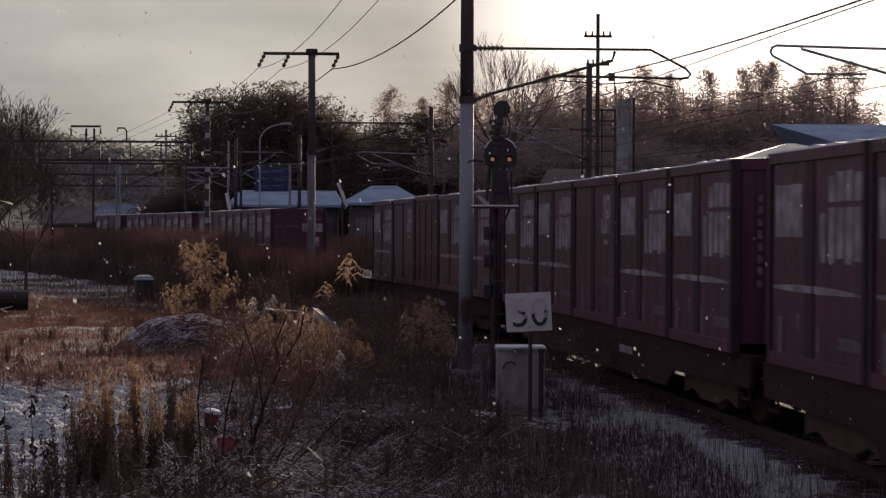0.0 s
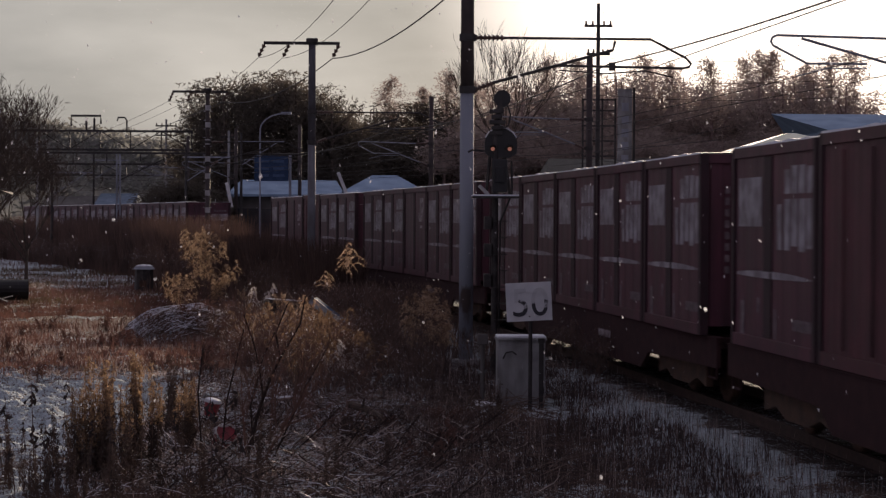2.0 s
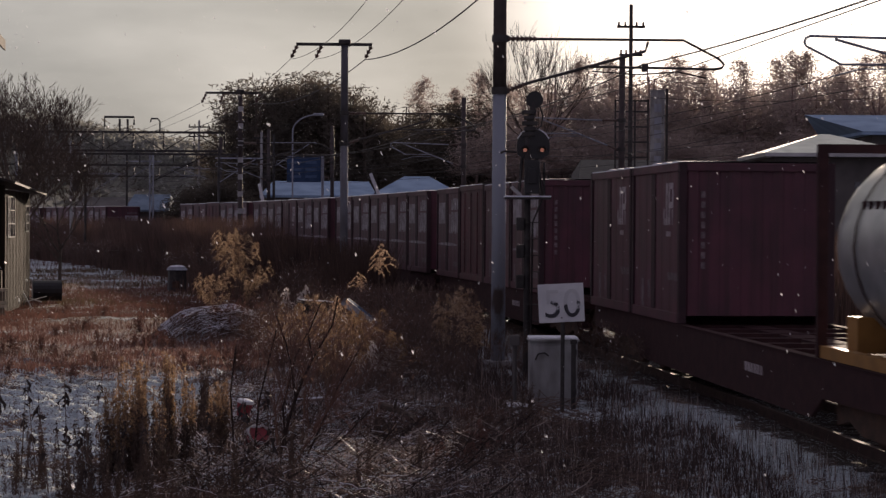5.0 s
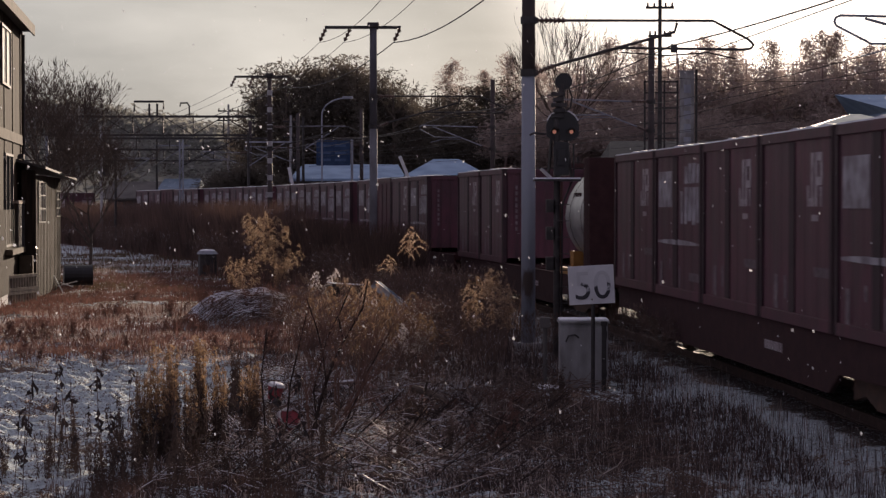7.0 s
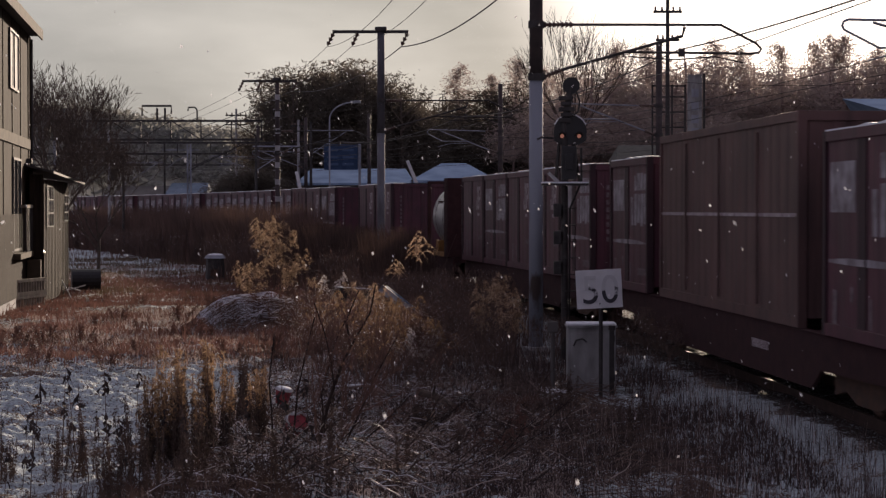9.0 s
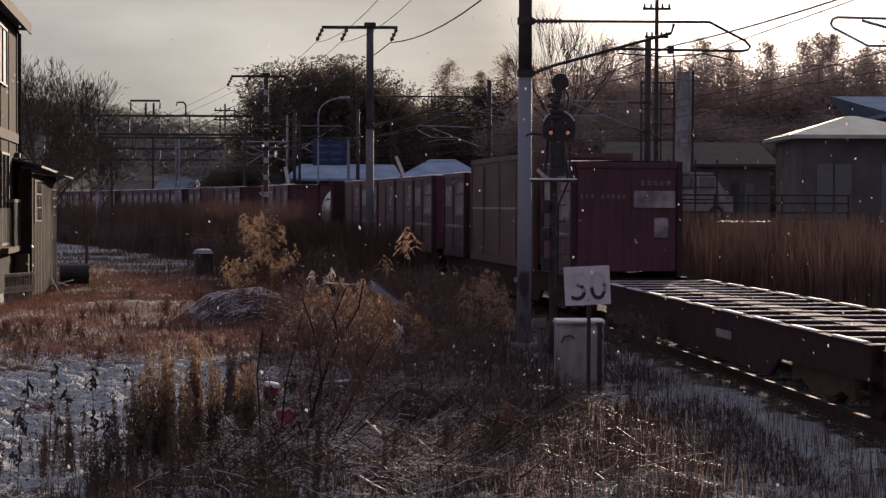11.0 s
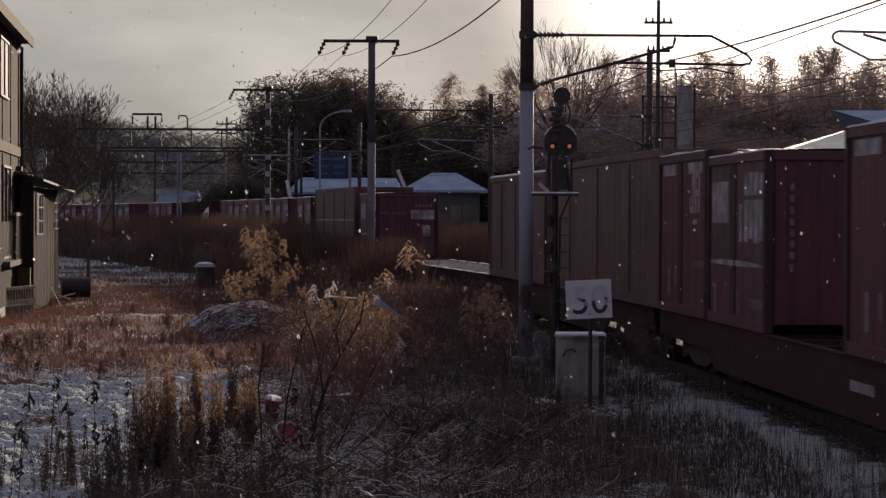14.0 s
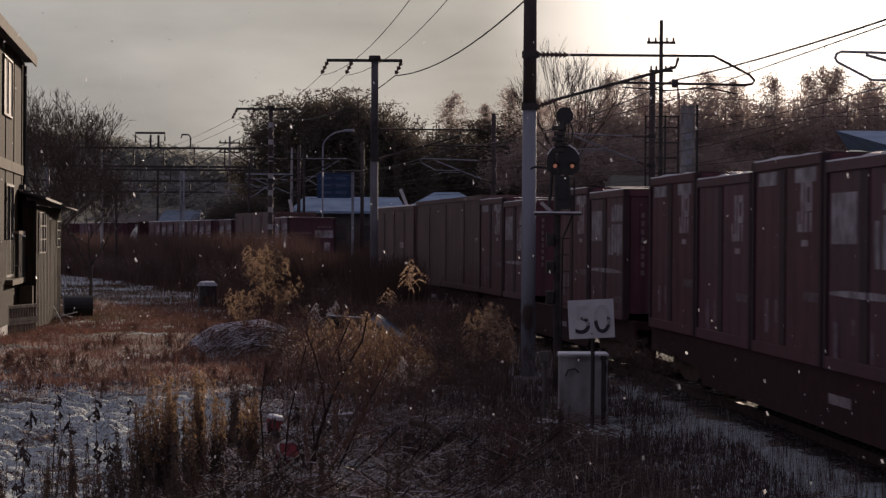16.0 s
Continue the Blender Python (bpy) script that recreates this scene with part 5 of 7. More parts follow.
def small_items():
    t = thing("old_drum", "dark overturned drum lying by the shed", "drum", pose(-12.792, 70.0, 0.42, 0, 90, 15))
    part("drum_shell", Build().tube((0, 0, -0.5), (0, 0, 0.5), 0.36, n=18), M_BLACK, t)
    for z in (-0.48, -0.16, 0.16, 0.48):
        part("hoop", Build().tube((0, 0, z - 0.015), (0, 0, z + 0.015), 0.375, n=18), M_BLACK, t)
    for k, (x, z, r, m) in enumerate(((112, 0.05, 0.5, 62), (124, 0.0, 0.35, -14), (118, 0.12, 0.22, 20))):
        b = thing("scrap_board", "pale scrap board leaning by the shed", "board", pose((x - 784) / 3535 * 67, 66.0 + k * 0.5, 0.12 + r * 0.4, 0, m, 10))
        part("board", Build().box(-r, r, -0.1, 0.1, -0.015, 0.015, 0.004), M_CONCRETE, b)
        part("batten", Build().box(-r * 0.8, -r * 0.6, -0.1, 0.1, 0.015, 0.05), M_OLDWOOD, b)
    x, y = -9.437, 80.0
    i = thing("incinerator", "dark steel yard incinerator with a snowy lid", "incinerator", pose(x, y, gz(x, y)))
    part("body", Build().tube((0, 0, -0.05), (0, 0, 0.85), 0.40, 0.36, 8), M_IRON, i)
    part("lid", Build().tube((0, 0, 0.85), (0, 0, 0.98), 0.44, 0.34, 8), M_GALV, i)
    part("snow_cap", Build().ball((0, 0, 0.99), 0.32, 0.32, 0.06), M_SNOW, i, "cap of snow")
    part("handle", Build().line([(-0.12, -0.2, 1.0), (-0.1, -0.2, 1.1), (0.1, -0.2, 1.1), (0.12, -0.2, 1.0)], 0.015, 6), M_IRON, i)
    part("hatch", Build().box(-0.14, 0.14, -0.41, -0.36, 0.15, 0.42, 0.01), M_RUST, i)
    d = thing("scrap_sheet", "blue-grey panel with a snowy edge dumped aslant in the weeds", "panel", pose(-1.10, 39.6, 1.12, 0, 37, -12))
    part("sheet", Build().box(-0.34, 0.45, -0.05, 0.34, -0.05, 0.05, 0.01), M_BLUE, d)
    part("frame_leg", Build().box(0.45, 1.75, 0.1, 0.2, -0.04, 0.02, 0.01), M_BARK_DARK, d, "dark frame leg")
    part("rim", Build().box(-0.35, 0.36, -0.10, -0.052, -0.075, 0.075, 0.01), M_POLE, d, "pale metal rim")
    f = thing("fallen_branch", "pale fallen branch lying on snowy twigs", "branch")
    part("limb", Build().line([(-1.78, 29.0, 0.16), (-1.5, 29.1, 0.30), (-1.2, 29.0, 0.33), (-0.95, 28.9, 0.24)], 0.026, 7, 0.016), M_BARK_PALE, f)
    part("snow_line", Build().line([(-1.55, 29.08, 0.315), (-1.2, 29.0, 0.355), (-1.05, 28.95, 0.315)], 0.016, 6, 0.008), M_SNOW, f, "snow lying on the branch")
    part("side_twig", Build().line([(-1.3, 29.02, 0.33), (-1.15, 29.0, 0.48), (-1.08, 29.0, 0.62)], 0.012, 5, 0.005), M_BARK_PALE, f)
    g = thing("rotten_log", "dark rotten log end among the weeds", "log")
    part("log", Build().line([(-0.42, 28.2, 0.30), (-0.2, 28.0, 0.26), (0.0, 27.8, 0.16), (0.05, 27.7, -0.05)], 0.055, 9, 0.05), M_BARK, g)
    part("stub", Build().line([(-0.25, 28.0, 0.28), (-0.22, 27.95, 0.42)], 0.022, 6, 0.014), M_BARK, g)
    bx = thing("dumped_box", "dark box frame dumped in the weeds", "box", pose(-2.238, 46.0, 0.72, 0, 4, 20))
    part("side", Build().box(-0.4, 0.4, -0.3, 0.3, -0.8, 0.3, 0.03), M_BLACK, bx)
    part("snow_cap", Build().box(-0.38, 0.38, -0.28, 0.28, 0.342, 0.365, 0.01), M_SNOW, bx, "cap of snow")
    part("flange", Build().box(-0.44, 0.44, -0.34, -0.3, 0.24, 0.34, 0.01), M_IRON, bx)
    for px, py, up, turn, size, lab in ((484, 27.0, 0.20, (10, 8, 25), 1.1, "red plastic pot with a white cap in the weeds"),
                                        (501, 24.8, 0.12, (54, 0, 30), 1.35, "toppled red plastic pot with a white rim in the weeds")):
        xx = (px - 784) / 3535 * py
        r = thing("plastic_pot", lab, "plastic pot", pose(xx, py, gz(xx, py) + up, *turn))
        part("pot", Build().tube((0, 0, 0), (0, 0, 0.17 * size), 0.075 * size, 0.10 * size, 18), M_REDPLASTIC, r)
        part("rim", Build().tube((0, 0, 0.17 * size), (0, 0, 0.20 * size), 0.108 * size, 0.103 * size, 18, False), M_SIGN, r, "white rim")
        part("bottom_rim", Build().tube((0, 0, -0.012), (0, 0, 0.0), 0.07 * size, 0.078 * size, 18), M_SIGN, r, "white rim")
        part("snow_cap", Build().ball((0, 0, 0.2 * size), 0.095 * size, 0.095 * size, 0.018) if up > 0.15 else Build().ball((0, 0.085 * size, 0.10 * size), 0.085 * size, 0.03, 0.10 * size), M_SNOW, r, "cap of snow")
        part("stake", Build().tube((0, 0.02, 0.02), (0, 0.02, -0.3) if up > 0.15 else (0, -0.3, 0.05), 0.012, n=6), M_TWIG, r)


small_items()


# ---- beyond the tracks ----
def low_house(name, label, cx, cy, w, dep, wall_h, rise, hip, wall_m, roof_m, windows=3):
    h = thing(name, label, "house" if "house" in name else "building", pose(cx, cy, 0))
    x0, x1 = -w / 2, w / 2
    for q, args in (("front_wall", (x0, x1, 0, 0.2)), ("rear_wall", (x0, x1, dep - 0.2, dep))):
        part(q, Build().box(args[0], args[1], args[2], args[3], -0.1, wall_h), wall_m, h)
    for q, a, b in (("side_wall", x0, x0 + 0.2), ("side_wall", x1 - 0.2, x1)):
        part(q, Build().box(a, b, 0.2, dep - 0.2, -0.1, wall_h), wall_m, h)
    e = 0.5
    A = [(x0 - e, -e, wall_h), (x1 + e, -e, wall_h), (x1 + e, dep + e, wall_h), (x0 - e, dep + e, wall_h), (x0 - e + hip, dep / 2, wall_h + rise), (x1 + e - hip, dep / 2, wall_h + rise)]
    lo = [(p[0], p[1], p[2] - 0.15) for p in A[:4]]
    part("roof", Build().add(A + lo, [(0, 1, 5, 4), (1, 2, 5), (2, 3, 4, 5), (3, 0, 4), (6, 7, 1, 0), (7, 8, 2, 1), (8, 9, 3, 2), (9, 6, 0, 3), (9, 8, 7, 6)]), roof_m, h, "roof under thin snow")
    for k in range(windows):
        x = x0 + w * (k + 0.5) / windows
        win = part("window", Build().box(x - 0.7, x + 0.7, -0.03, 0.0, wall_h * 0.35, wall_h * 0.8), M_WINDOW, h)
        part("frame", Build().box(x - 0.03, x + 0.03, -0.06, -0.03, wall_h * 0.35, wall_h * 0.8), M_TRIM, win)
        part("sill", Build().box(x - 0.78, x + 0.78, -0.1, 0.0, wall_h * 0.35 - 0.08, wall_h * 0.35), M_TRIM, win)
    return h


# Even blue over the whole roof, its thin snow too.
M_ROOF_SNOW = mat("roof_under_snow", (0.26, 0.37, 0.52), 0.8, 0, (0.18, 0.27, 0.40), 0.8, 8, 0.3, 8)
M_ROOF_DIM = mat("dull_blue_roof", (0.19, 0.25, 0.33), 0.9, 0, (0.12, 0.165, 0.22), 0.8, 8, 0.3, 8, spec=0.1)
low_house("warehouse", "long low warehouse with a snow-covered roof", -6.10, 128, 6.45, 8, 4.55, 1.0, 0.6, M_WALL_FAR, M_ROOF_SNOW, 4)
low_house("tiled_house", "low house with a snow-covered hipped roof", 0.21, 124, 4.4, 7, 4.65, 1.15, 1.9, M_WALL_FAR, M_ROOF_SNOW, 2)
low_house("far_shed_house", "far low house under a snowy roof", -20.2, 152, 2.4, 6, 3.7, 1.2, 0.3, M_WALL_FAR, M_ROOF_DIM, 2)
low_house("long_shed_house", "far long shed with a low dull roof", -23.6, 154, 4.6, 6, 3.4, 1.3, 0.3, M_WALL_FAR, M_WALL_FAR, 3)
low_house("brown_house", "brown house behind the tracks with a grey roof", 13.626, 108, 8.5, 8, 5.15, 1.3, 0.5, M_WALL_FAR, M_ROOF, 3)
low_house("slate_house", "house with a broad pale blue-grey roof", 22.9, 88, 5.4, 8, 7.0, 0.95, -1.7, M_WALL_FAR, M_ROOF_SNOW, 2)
low_house("storage_shed_house", "shed with a bright sunlit tin roof", 17.1, 80, 5.2, 6, 5.75, 0.9, 2.9, M_WALL_FAR, M_TIN, 2)

# pale pylon sign
py = thing("pylon_sign", "tall pale pylon sign with faint lettering", "pylon sign", pose(11.61, 95.0, 0))
part("slab", Build().box(-0.36, 0.30, -0.15, 0.15, 2.0, 9.25, 0.02), M_CAB, py)
part("edge_post", Build().box(0.36, 0.46, -0.1, 0.1, -0.1, 9.3), M_IRON, py)
part("post", Build().tube((0, 0, -0.1), (0, 0, 2.0), 0.14, n=10), M_IRON, py)
for k in range(5):
    part("lettering", Build().box(-0.2, 0.14, -0.16, -0.152, 5.7 + k * 0.62, 6.1 + k * 0.62), M_GALV, py)
# scaffold shelf beside it
rk = thing("signal_rack", "dark steel lattice rack beyond the tracks", "rack", pose(10.176, 92.0, 0))
for x in (-0.9, 0.0, 0.6):
    part("upright", Build().box(x - 0.04, x + 0.04, -0.04, 0.04, -0.1, 8.6), M_IRON, rk)
for z in (5.9, 6.6, 7.3, 8.0, 8.5):
    part("rail", Build().box(-0.95, 0.65, -0.03, 0.03, z, z + 0.07), M_IRON, rk)
# fenced equipment yard seen past an empty wagon
for k in range(3):
    x = 5.621 + k * 1.9
    u = thing("equipment_unit", "grey lattice equipment unit beyond the tracks", "equipment", pose(x, 72.0 + k, 0))
    part("cabinet", Build().box(-0.75, 0.75, -0.4, 0.4, 0, 2.6, 0.03), M_WALL_FAR, u)
    for z in np.arange(0.4, 4.4, 0.45):
        part("bar", Build().box(-0.8, 0.8, -0.46, -0.42, z, z + 0.05), M_IRON, u)
    for xx in (-0.8, 0.0, 0.8):
        part("upright", Build().box(xx - 0.03, xx + 0.03, -0.48, -0.44, -0.1, 4.6), M_IRON, u)


def van():
    x, y = 9.266, 76.0
    v = thing("parked_van", "pale grey van parked beyond the tracks behind rails", "van", pose(x, y, 2.3, 0, 0, 8))
    prof = [(-1.7, 0.35), (1.75, 0.35), (1.75, 0.95), (1.45, 1.15), (0.95, 1.85), (-1.55, 1.9), (-1.7, 1.2)]
    m = len(prof)
    part("body", Build().add([(a, b, z) for b in (-0.75, 0.75) for a, z in prof], [tuple(range(m)), tuple(range(2 * m - 1, m - 1, -1))] + [(i, (i + 1) % m, m + (i + 1) % m, m + i) for i in range(m)]), M_CAB, v)
    for a, b in ((-1.4, -0.5), (-0.4, 0.35), (0.45, 1.05)):
        part("side_window", Build().box(a, b, -0.77, -0.752, 1.2, 1.7), M_WINDOW, v)
    for a in (-1.05, 1.1):
        for sy in (-0.7, 0.7):
            wh = part("wheel", Build().tube((a, sy - 0.08, 0.3), (a, sy + 0.08, 0.3), 0.3, n=16), M_BLACK, v)
            part("rim", Build().tube((a, sy - 0.09, 0.3), (a, sy + 0.09, 0.3), 0.17, n=12), M_GALV, wh)
    bank = thing("parking_deck", "raised concrete deck that carries a van", "deck", pose(x, y, 0, 0, 0, 8))
    part("slab", Build().box(-4.5, 6.5, -1.6, 4.5, -0.1, 2.3, 0.02), M_WALL_FAR, bank)
    for k in range(9):
        part("rail_post", Build().box(-4.4 + k * 1.3, -4.34 + k * 1.3, -1.5, -1.44, 2.3, 3.3), M_IRON, bank)
    for z in (2.65, 3.0, 3.3):
        part("rail", Build().box(-4.4, 6.1, -1.5, -1.45, z - 0.03, z + 0.03), M_IRON, bank)


van()


def street_lamp():
    x, y = -6.78, 112.0
    s = thing("street_lamp", "tall curved galvanised street lamp", "street lamp", pose(x, y, 0))
    arc = [(0, 0, -0.1), (0, 0, 7.9)] + [(1.35 * (1 - math.cos(a)), 0, 7.9 + 0.95 * math.sin(a)) for a in np.linspace(0.15, 1.45, 9)]
    part("mast", Build().line(arc, 0.045, 8), M_GALV, s)
    part("lamp_head", Build().box(1.15, 1.75, -0.12, 0.12, 8.8, 8.95, 0.04), M_GALV, s)
    x, y = -6.476, 118.0
    b = thing("road_sign", "large faded blue road direction sign", "road sign", pose(x, y, 0))
    part("plate", Build().box(-1.0, 1.0, -0.03, 0.03, 5.2, 6.7, 0.02), M_BLUE, b)
    for k in range(3):
        for j in range(2):
            part("lettering", Build().box(-0.8 + j * 0.9, -0.15 + j * 0.9, -0.04, -0.032, 5.45 + k * 0.42, 5.6 + k * 0.42), M_SIGN_BLUE, b)
    part("post", Build().tube((1.1, 0.1, -0.1), (1.1, 0.1, 6.8), 0.08, n=8), M_GALV, b)
    part("cross_bar", Build().box(-0.9, 1.15, 0.03, 0.1, 5.9, 6.0), M_GALV, b)
    for xx, yy, z, tl in ((-2.116, 110.0, 4.5, 22), (-8.491, 112.0, 3.9, 12)):
        g = thing("tilted_marker", "white marker bar leaning above the fence", "marker bar", pose(xx, yy, 0))
        part("bar", Build().box(-0.09, 0.09, -0.03, 0.03, -0.7, 0.7, 0.01), M_SIGN, g, at=pose(0, 0, z + 0.4, 0, -tl, 0))
        part("post", Build().tube((0, 0, -0.1), (0, 0, z), 0.05, n=8), M_IRON, g)


street_lamp()


def utility_pole(x, y, h, arms, label):
    u = thing("utility_pole", label, "utility pole", pose(x, y, 0), group="utility poles")
    part("mast", Build().tube((0, 0, -0.1), (0, 0, h), 0.12, 0.075, 12), M_CONCRETE if h < 10.5 else M_IRON, u)
    for z, w in arms:
        a = part("cross_arm", Build().box(-w, w, -0.05, 0.05, z - 0.05, z + 0.05), M_IRON, u)
        for q in (-w + 0.08, -w * 0.4, w * 0.4, w - 0.08):
            part("pin_insulator", Build().tube((q, 0, z + 0.05), (q, 0, z + 0.22), 0.05, 0.035, 8), M_INSUL, a)
    if h < 10.5:
        part("transformer", Build().tube((0.3, 0, h - 3.4), (0.3, 0, h - 2.6), 0.22, n=12), M_IRON, u)


utility_pole(9.209, 85.0, 12.2, ((11.25, 0.6), (10.05, 0.5)), "tall dark utility pole with two cross arms")
utility_pole(-16.082, 150.0, 10.4, ((9.9, 0.8), (9.2, 0.8)), "far utility pole with two cross arms")
utility_pole(-23.066, 135.0, 8.2, ((7.9, 0.6),), "grey utility pole among bare trees")
utility_pole(-9.74, 128.0, 8.6, ((8.2, 0.5), (7.2, 0.5)), "grey pole with short arms near the warehouse")


def gantry(y, x0, x1, zt, zb, label, fit=True):
    g = thing("signal_gantry", label, "gantry", pose(0, y, 0), group="gantries over the yard")
    for z in (zt, zb):
        for dy in (-0.4, 0.4):
            part("chord", Build().box(x0, x1, dy - 0.05, dy + 0.05, z - 0.06, z + 0.06), M_IRON, g)
    n = max(3, int((x1 - x0) / 2.0))
    for k in range(n + 1):
        x = x0 + (x1 - x0) * k / n
        part("strut", Build().box(x - 0.04, x + 0.04, -0.44, -0.36, zb, zt), M_IRON, g)
        if k < n:
            xn = x0 + (x1 - x0) * (k + 1) / n
            a, b = ((x, zb), (xn, zt)) if k % 2 else ((x, zt), (xn, zb))
            part("diagonal", Build().tube((a[0], -0.4, a[1]), (b[0], -0.4, b[1]), 0.035, n=6), M_IRON, g)
    for x in (x0 + 0.3, x1 - 0.3):
        part("leg", Build().box(x - 0.1, x + 0.1, -0.15, 0.15, -0.1, zb), M_GALV, g)
    if fit:
        f1 = part("insulator_frame", Build().line([(-20.55, 0, zt), (-20.55, 0, zt + 0.9)], 0.08, 6), M_IRON, g)
        part("upright", Build().line([(-20.0, 0, zt), (-20.0, 0, zt + 0.9)], 0.08, 6), M_IRON, f1)
        part("bar", Build().line([(-21.6, 0, zt + 0.35), (-21.6, 0, zt + 1.05), (-19.55, 0, zt + 1.05), (-19.55, 0, zt + 0.5)], 0.08, 6), M_IRON, f1)
        part("hook", Build().line([(-17.75, 0, zt), (-17.75, 0, zt + 0.75), (-17.9, 0, zt + 0.95), (-18.35, 0, zt + 0.95), (-18.4, 0, zt + 0.7)], 0.06, 6), M_IRON, g)
    return g


gantry(140.0, -28.0, -13.2, 9.047, 7.74, "steel truss gantry over the far curve of track")
gantry(168.0, -36.0, -15.0, 7.519, 6.569, "lighter steel gantry farther along the track", False)
yb = thing("yard_beam", "thin steel beam on one post spanning the tracks", "beam", pose(0, 120.0, 0))
part("beam", Build().box(-20.4, -10.4, -0.06, 0.06, 6.80, 6.92), M_IRON, yb)
part("lower_beam", Build().box(-18.7, -15.7, -0.05, 0.05, 6.13, 6.22), M_IRON, yb)
for xx in (-15.80, -15.60):
    part("post", Build().box(xx - 0.035, xx + 0.035, -0.12, 0.12, -0.1, 6.8, 0.01), M_GALV, yb)
for k in range(9):
    part("lacing", Build().tube((-15.80, -0.1, 0.3 + k * 0.72), (-15.60, -0.1, 0.95 + k * 0.72), 0.03, n=6), M_GALV, yb)
for xx in (-18.4, -17.2, -16.4, -14.4, -13.0, -11.6):
    part("hanger", Build().box(xx - 0.03, xx + 0.03, -0.03, 0.03, 6.22 if xx < -15.7 else 6.35, 6.80), M_IRON, yb)
part("brace", Build().tube((-15.7, 0, 5.2), (-12.4, 0, 6.8), 0.035, n=6), M_IRON, yb)
for px, y, top in ((278, 150, 245), (440, 118, 235), (537, 122, 208), (205, 128, 265)):
    m = thing("yard_mast", "slender dark mast in the yard", "mast", pose((px - 784) / 3535 * y, y, 0), group="slender masts in the yard")
    ztop = 2.9 - (top - 362.2) / 3535 * y
    part("shaft", Build().tube((0, 0, -0.1), (0, 0, ztop), 0.1, 0.07, 8), M_IRON, m)
    part("arm", Build().box(-0.2, 2.6, -0.03, 0.03, ztop - 0.6, ztop - 0.52), M_GALV, m)
    part("arm_brace", Build().tube((0, 0, ztop - 2.0), (2.2, 0, ztop - 0.58), 0.03, n=6), M_GALV, m)

# pale retaining wall and sheds at the far bend
wl = thing("retaining_wall", "long pale concrete wall beyond the far bend", "wall", kind="structure")
part("wall", Build().box(-46, -22.0, 172, 172.4, -0.1, 2.6), M_WALL_FAR, wl)
part("coping", Build().box(-46, -21.9, 171.9, 172.5, 2.6, 2.8), M_CONCRETE, wl)


# ---- trees ----
def limb(b, p, d, length, r, depth, rr, twigs, spread=0.55, up=0.12, kids=(2, 4), fine=0.0):
    """A branching limb of tapered tubes; ends are collected in twigs."""
    steps = 3
    for i in range(steps):
        q = p + d * (length / steps)
        b.tube(p, q, r * (1 - 0.22 * i), r * (1 - 0.22 * (i + 1)), 5 if r > 0.03 else 3, False)
        p = q
        d = (d + Vector((rr.uniform(-1, 1), rr.uniform(-1, 1), rr.uniform(-0.4, 0.8))) * 0.16).normalized()
    if depth == 0:
        twigs.append((p, d))
        return
    for _ in range(rr.randint(*kids)):
        e = (d + Vector((rr.uniform(-1, 1), rr.uniform(-1, 1), rr.uniform(-0.5, 1))) * spread + Vector((0, 0, up))).normalized()
        limb(b, p - d * rr.uniform(0, length * 0.45), e, length * rr.uniform(0.6, 0.85), max(r * 0.55, fine), depth - 1, rr, twigs, spread, up, kids, fine)


def bare_tree(x, y, h, seed, label, spread=0.6, depth=5, r=0.13, kids=(3, 4), fine=0.006):
    rr = random.Random(seed)
    t = thing("bare_tree", label, "tree", pose(x, y, gz(x, y)))
    trunk, crown_b, twigs = Build(), Build(), []
    trunk.tube((0, 0, -0.2), (0.05, 0, h * 0.28), r, r * 0.75, 9, False)
    part("trunk", trunk, M_BARK, t)
    for k in range(5):
        a = rr.random() * 6.28
        limb(crown_b, Vector((0.03, 0, h * rr.uniform(0.14, 0.28))), Vector((math.cos(a) * 0.7, math.sin(a) * 0.5, 1)).normalized(), h * 0.27, r * 0.62, depth, rr, twigs, spread, 0.12, kids, fine)
    for p, d in twigs:
        for _ in range(2):
            e = (d + Vector((rr.uniform(-1, 1), rr.uniform(-1, 1), rr.uniform(-1, 1))) * 0.6).normalized()
            crown_b.blade(p, p + e * 0.34, 0.011)
    part("crown", crown_b, M_BARK, t, "leafless tangle of branches")
    return t


def leaf_cloud(pts, size, rng, flat=0.5, tri=False):
    """Small pointed leaves at the given points, as arrays; tri gives slim triangles."""
    n = len(pts)
    d = rng.normal(size=(n, 3))
    d[:, 2] *= flat
    d /= np.linalg.norm(d, axis=1)[:, None]
    e = rng.normal(size=(n, 3))
    e -= d * (e * d).sum(1)[:, None]
    e /= np.linalg.norm(e, axis=1)[:, None]
    s = size * rng.uniform(0.6, 1.4, (n, 1))
    if tri:
        return np.stack([pts - d * s, pts + d * s * 0.3 + e * s * 0.42, pts + d * s], 1).reshape(-1, 3), np.arange(3 * n).reshape(-1, 3)
    v = np.stack([pts - d * s, pts + e * s * 0.38, pts + d * s, pts - e * s * 0.38], 1).reshape(-1, 3)
    f = np.arange(4 * n).reshape(-1, 4)
    return v, f


def from_arrays(name, v, f):
    me = bpy.data.meshes.new(name)
    me.vertices.add(len(v))
    me.vertices.foreach_set("co", np.ascontiguousarray(v, dtype=np.float32).ravel())
    me.loops.add(f.size)
    me.loops.foreach_set("vertex_index", f.ravel().astype(np.int32))
    me.polygons.add(len(f))
    me.polygons.foreach_set("loop_start", np.arange(0, f.size, f.shape[1]).astype(np.int32))
    me.update(calc_edges=True)
    return me


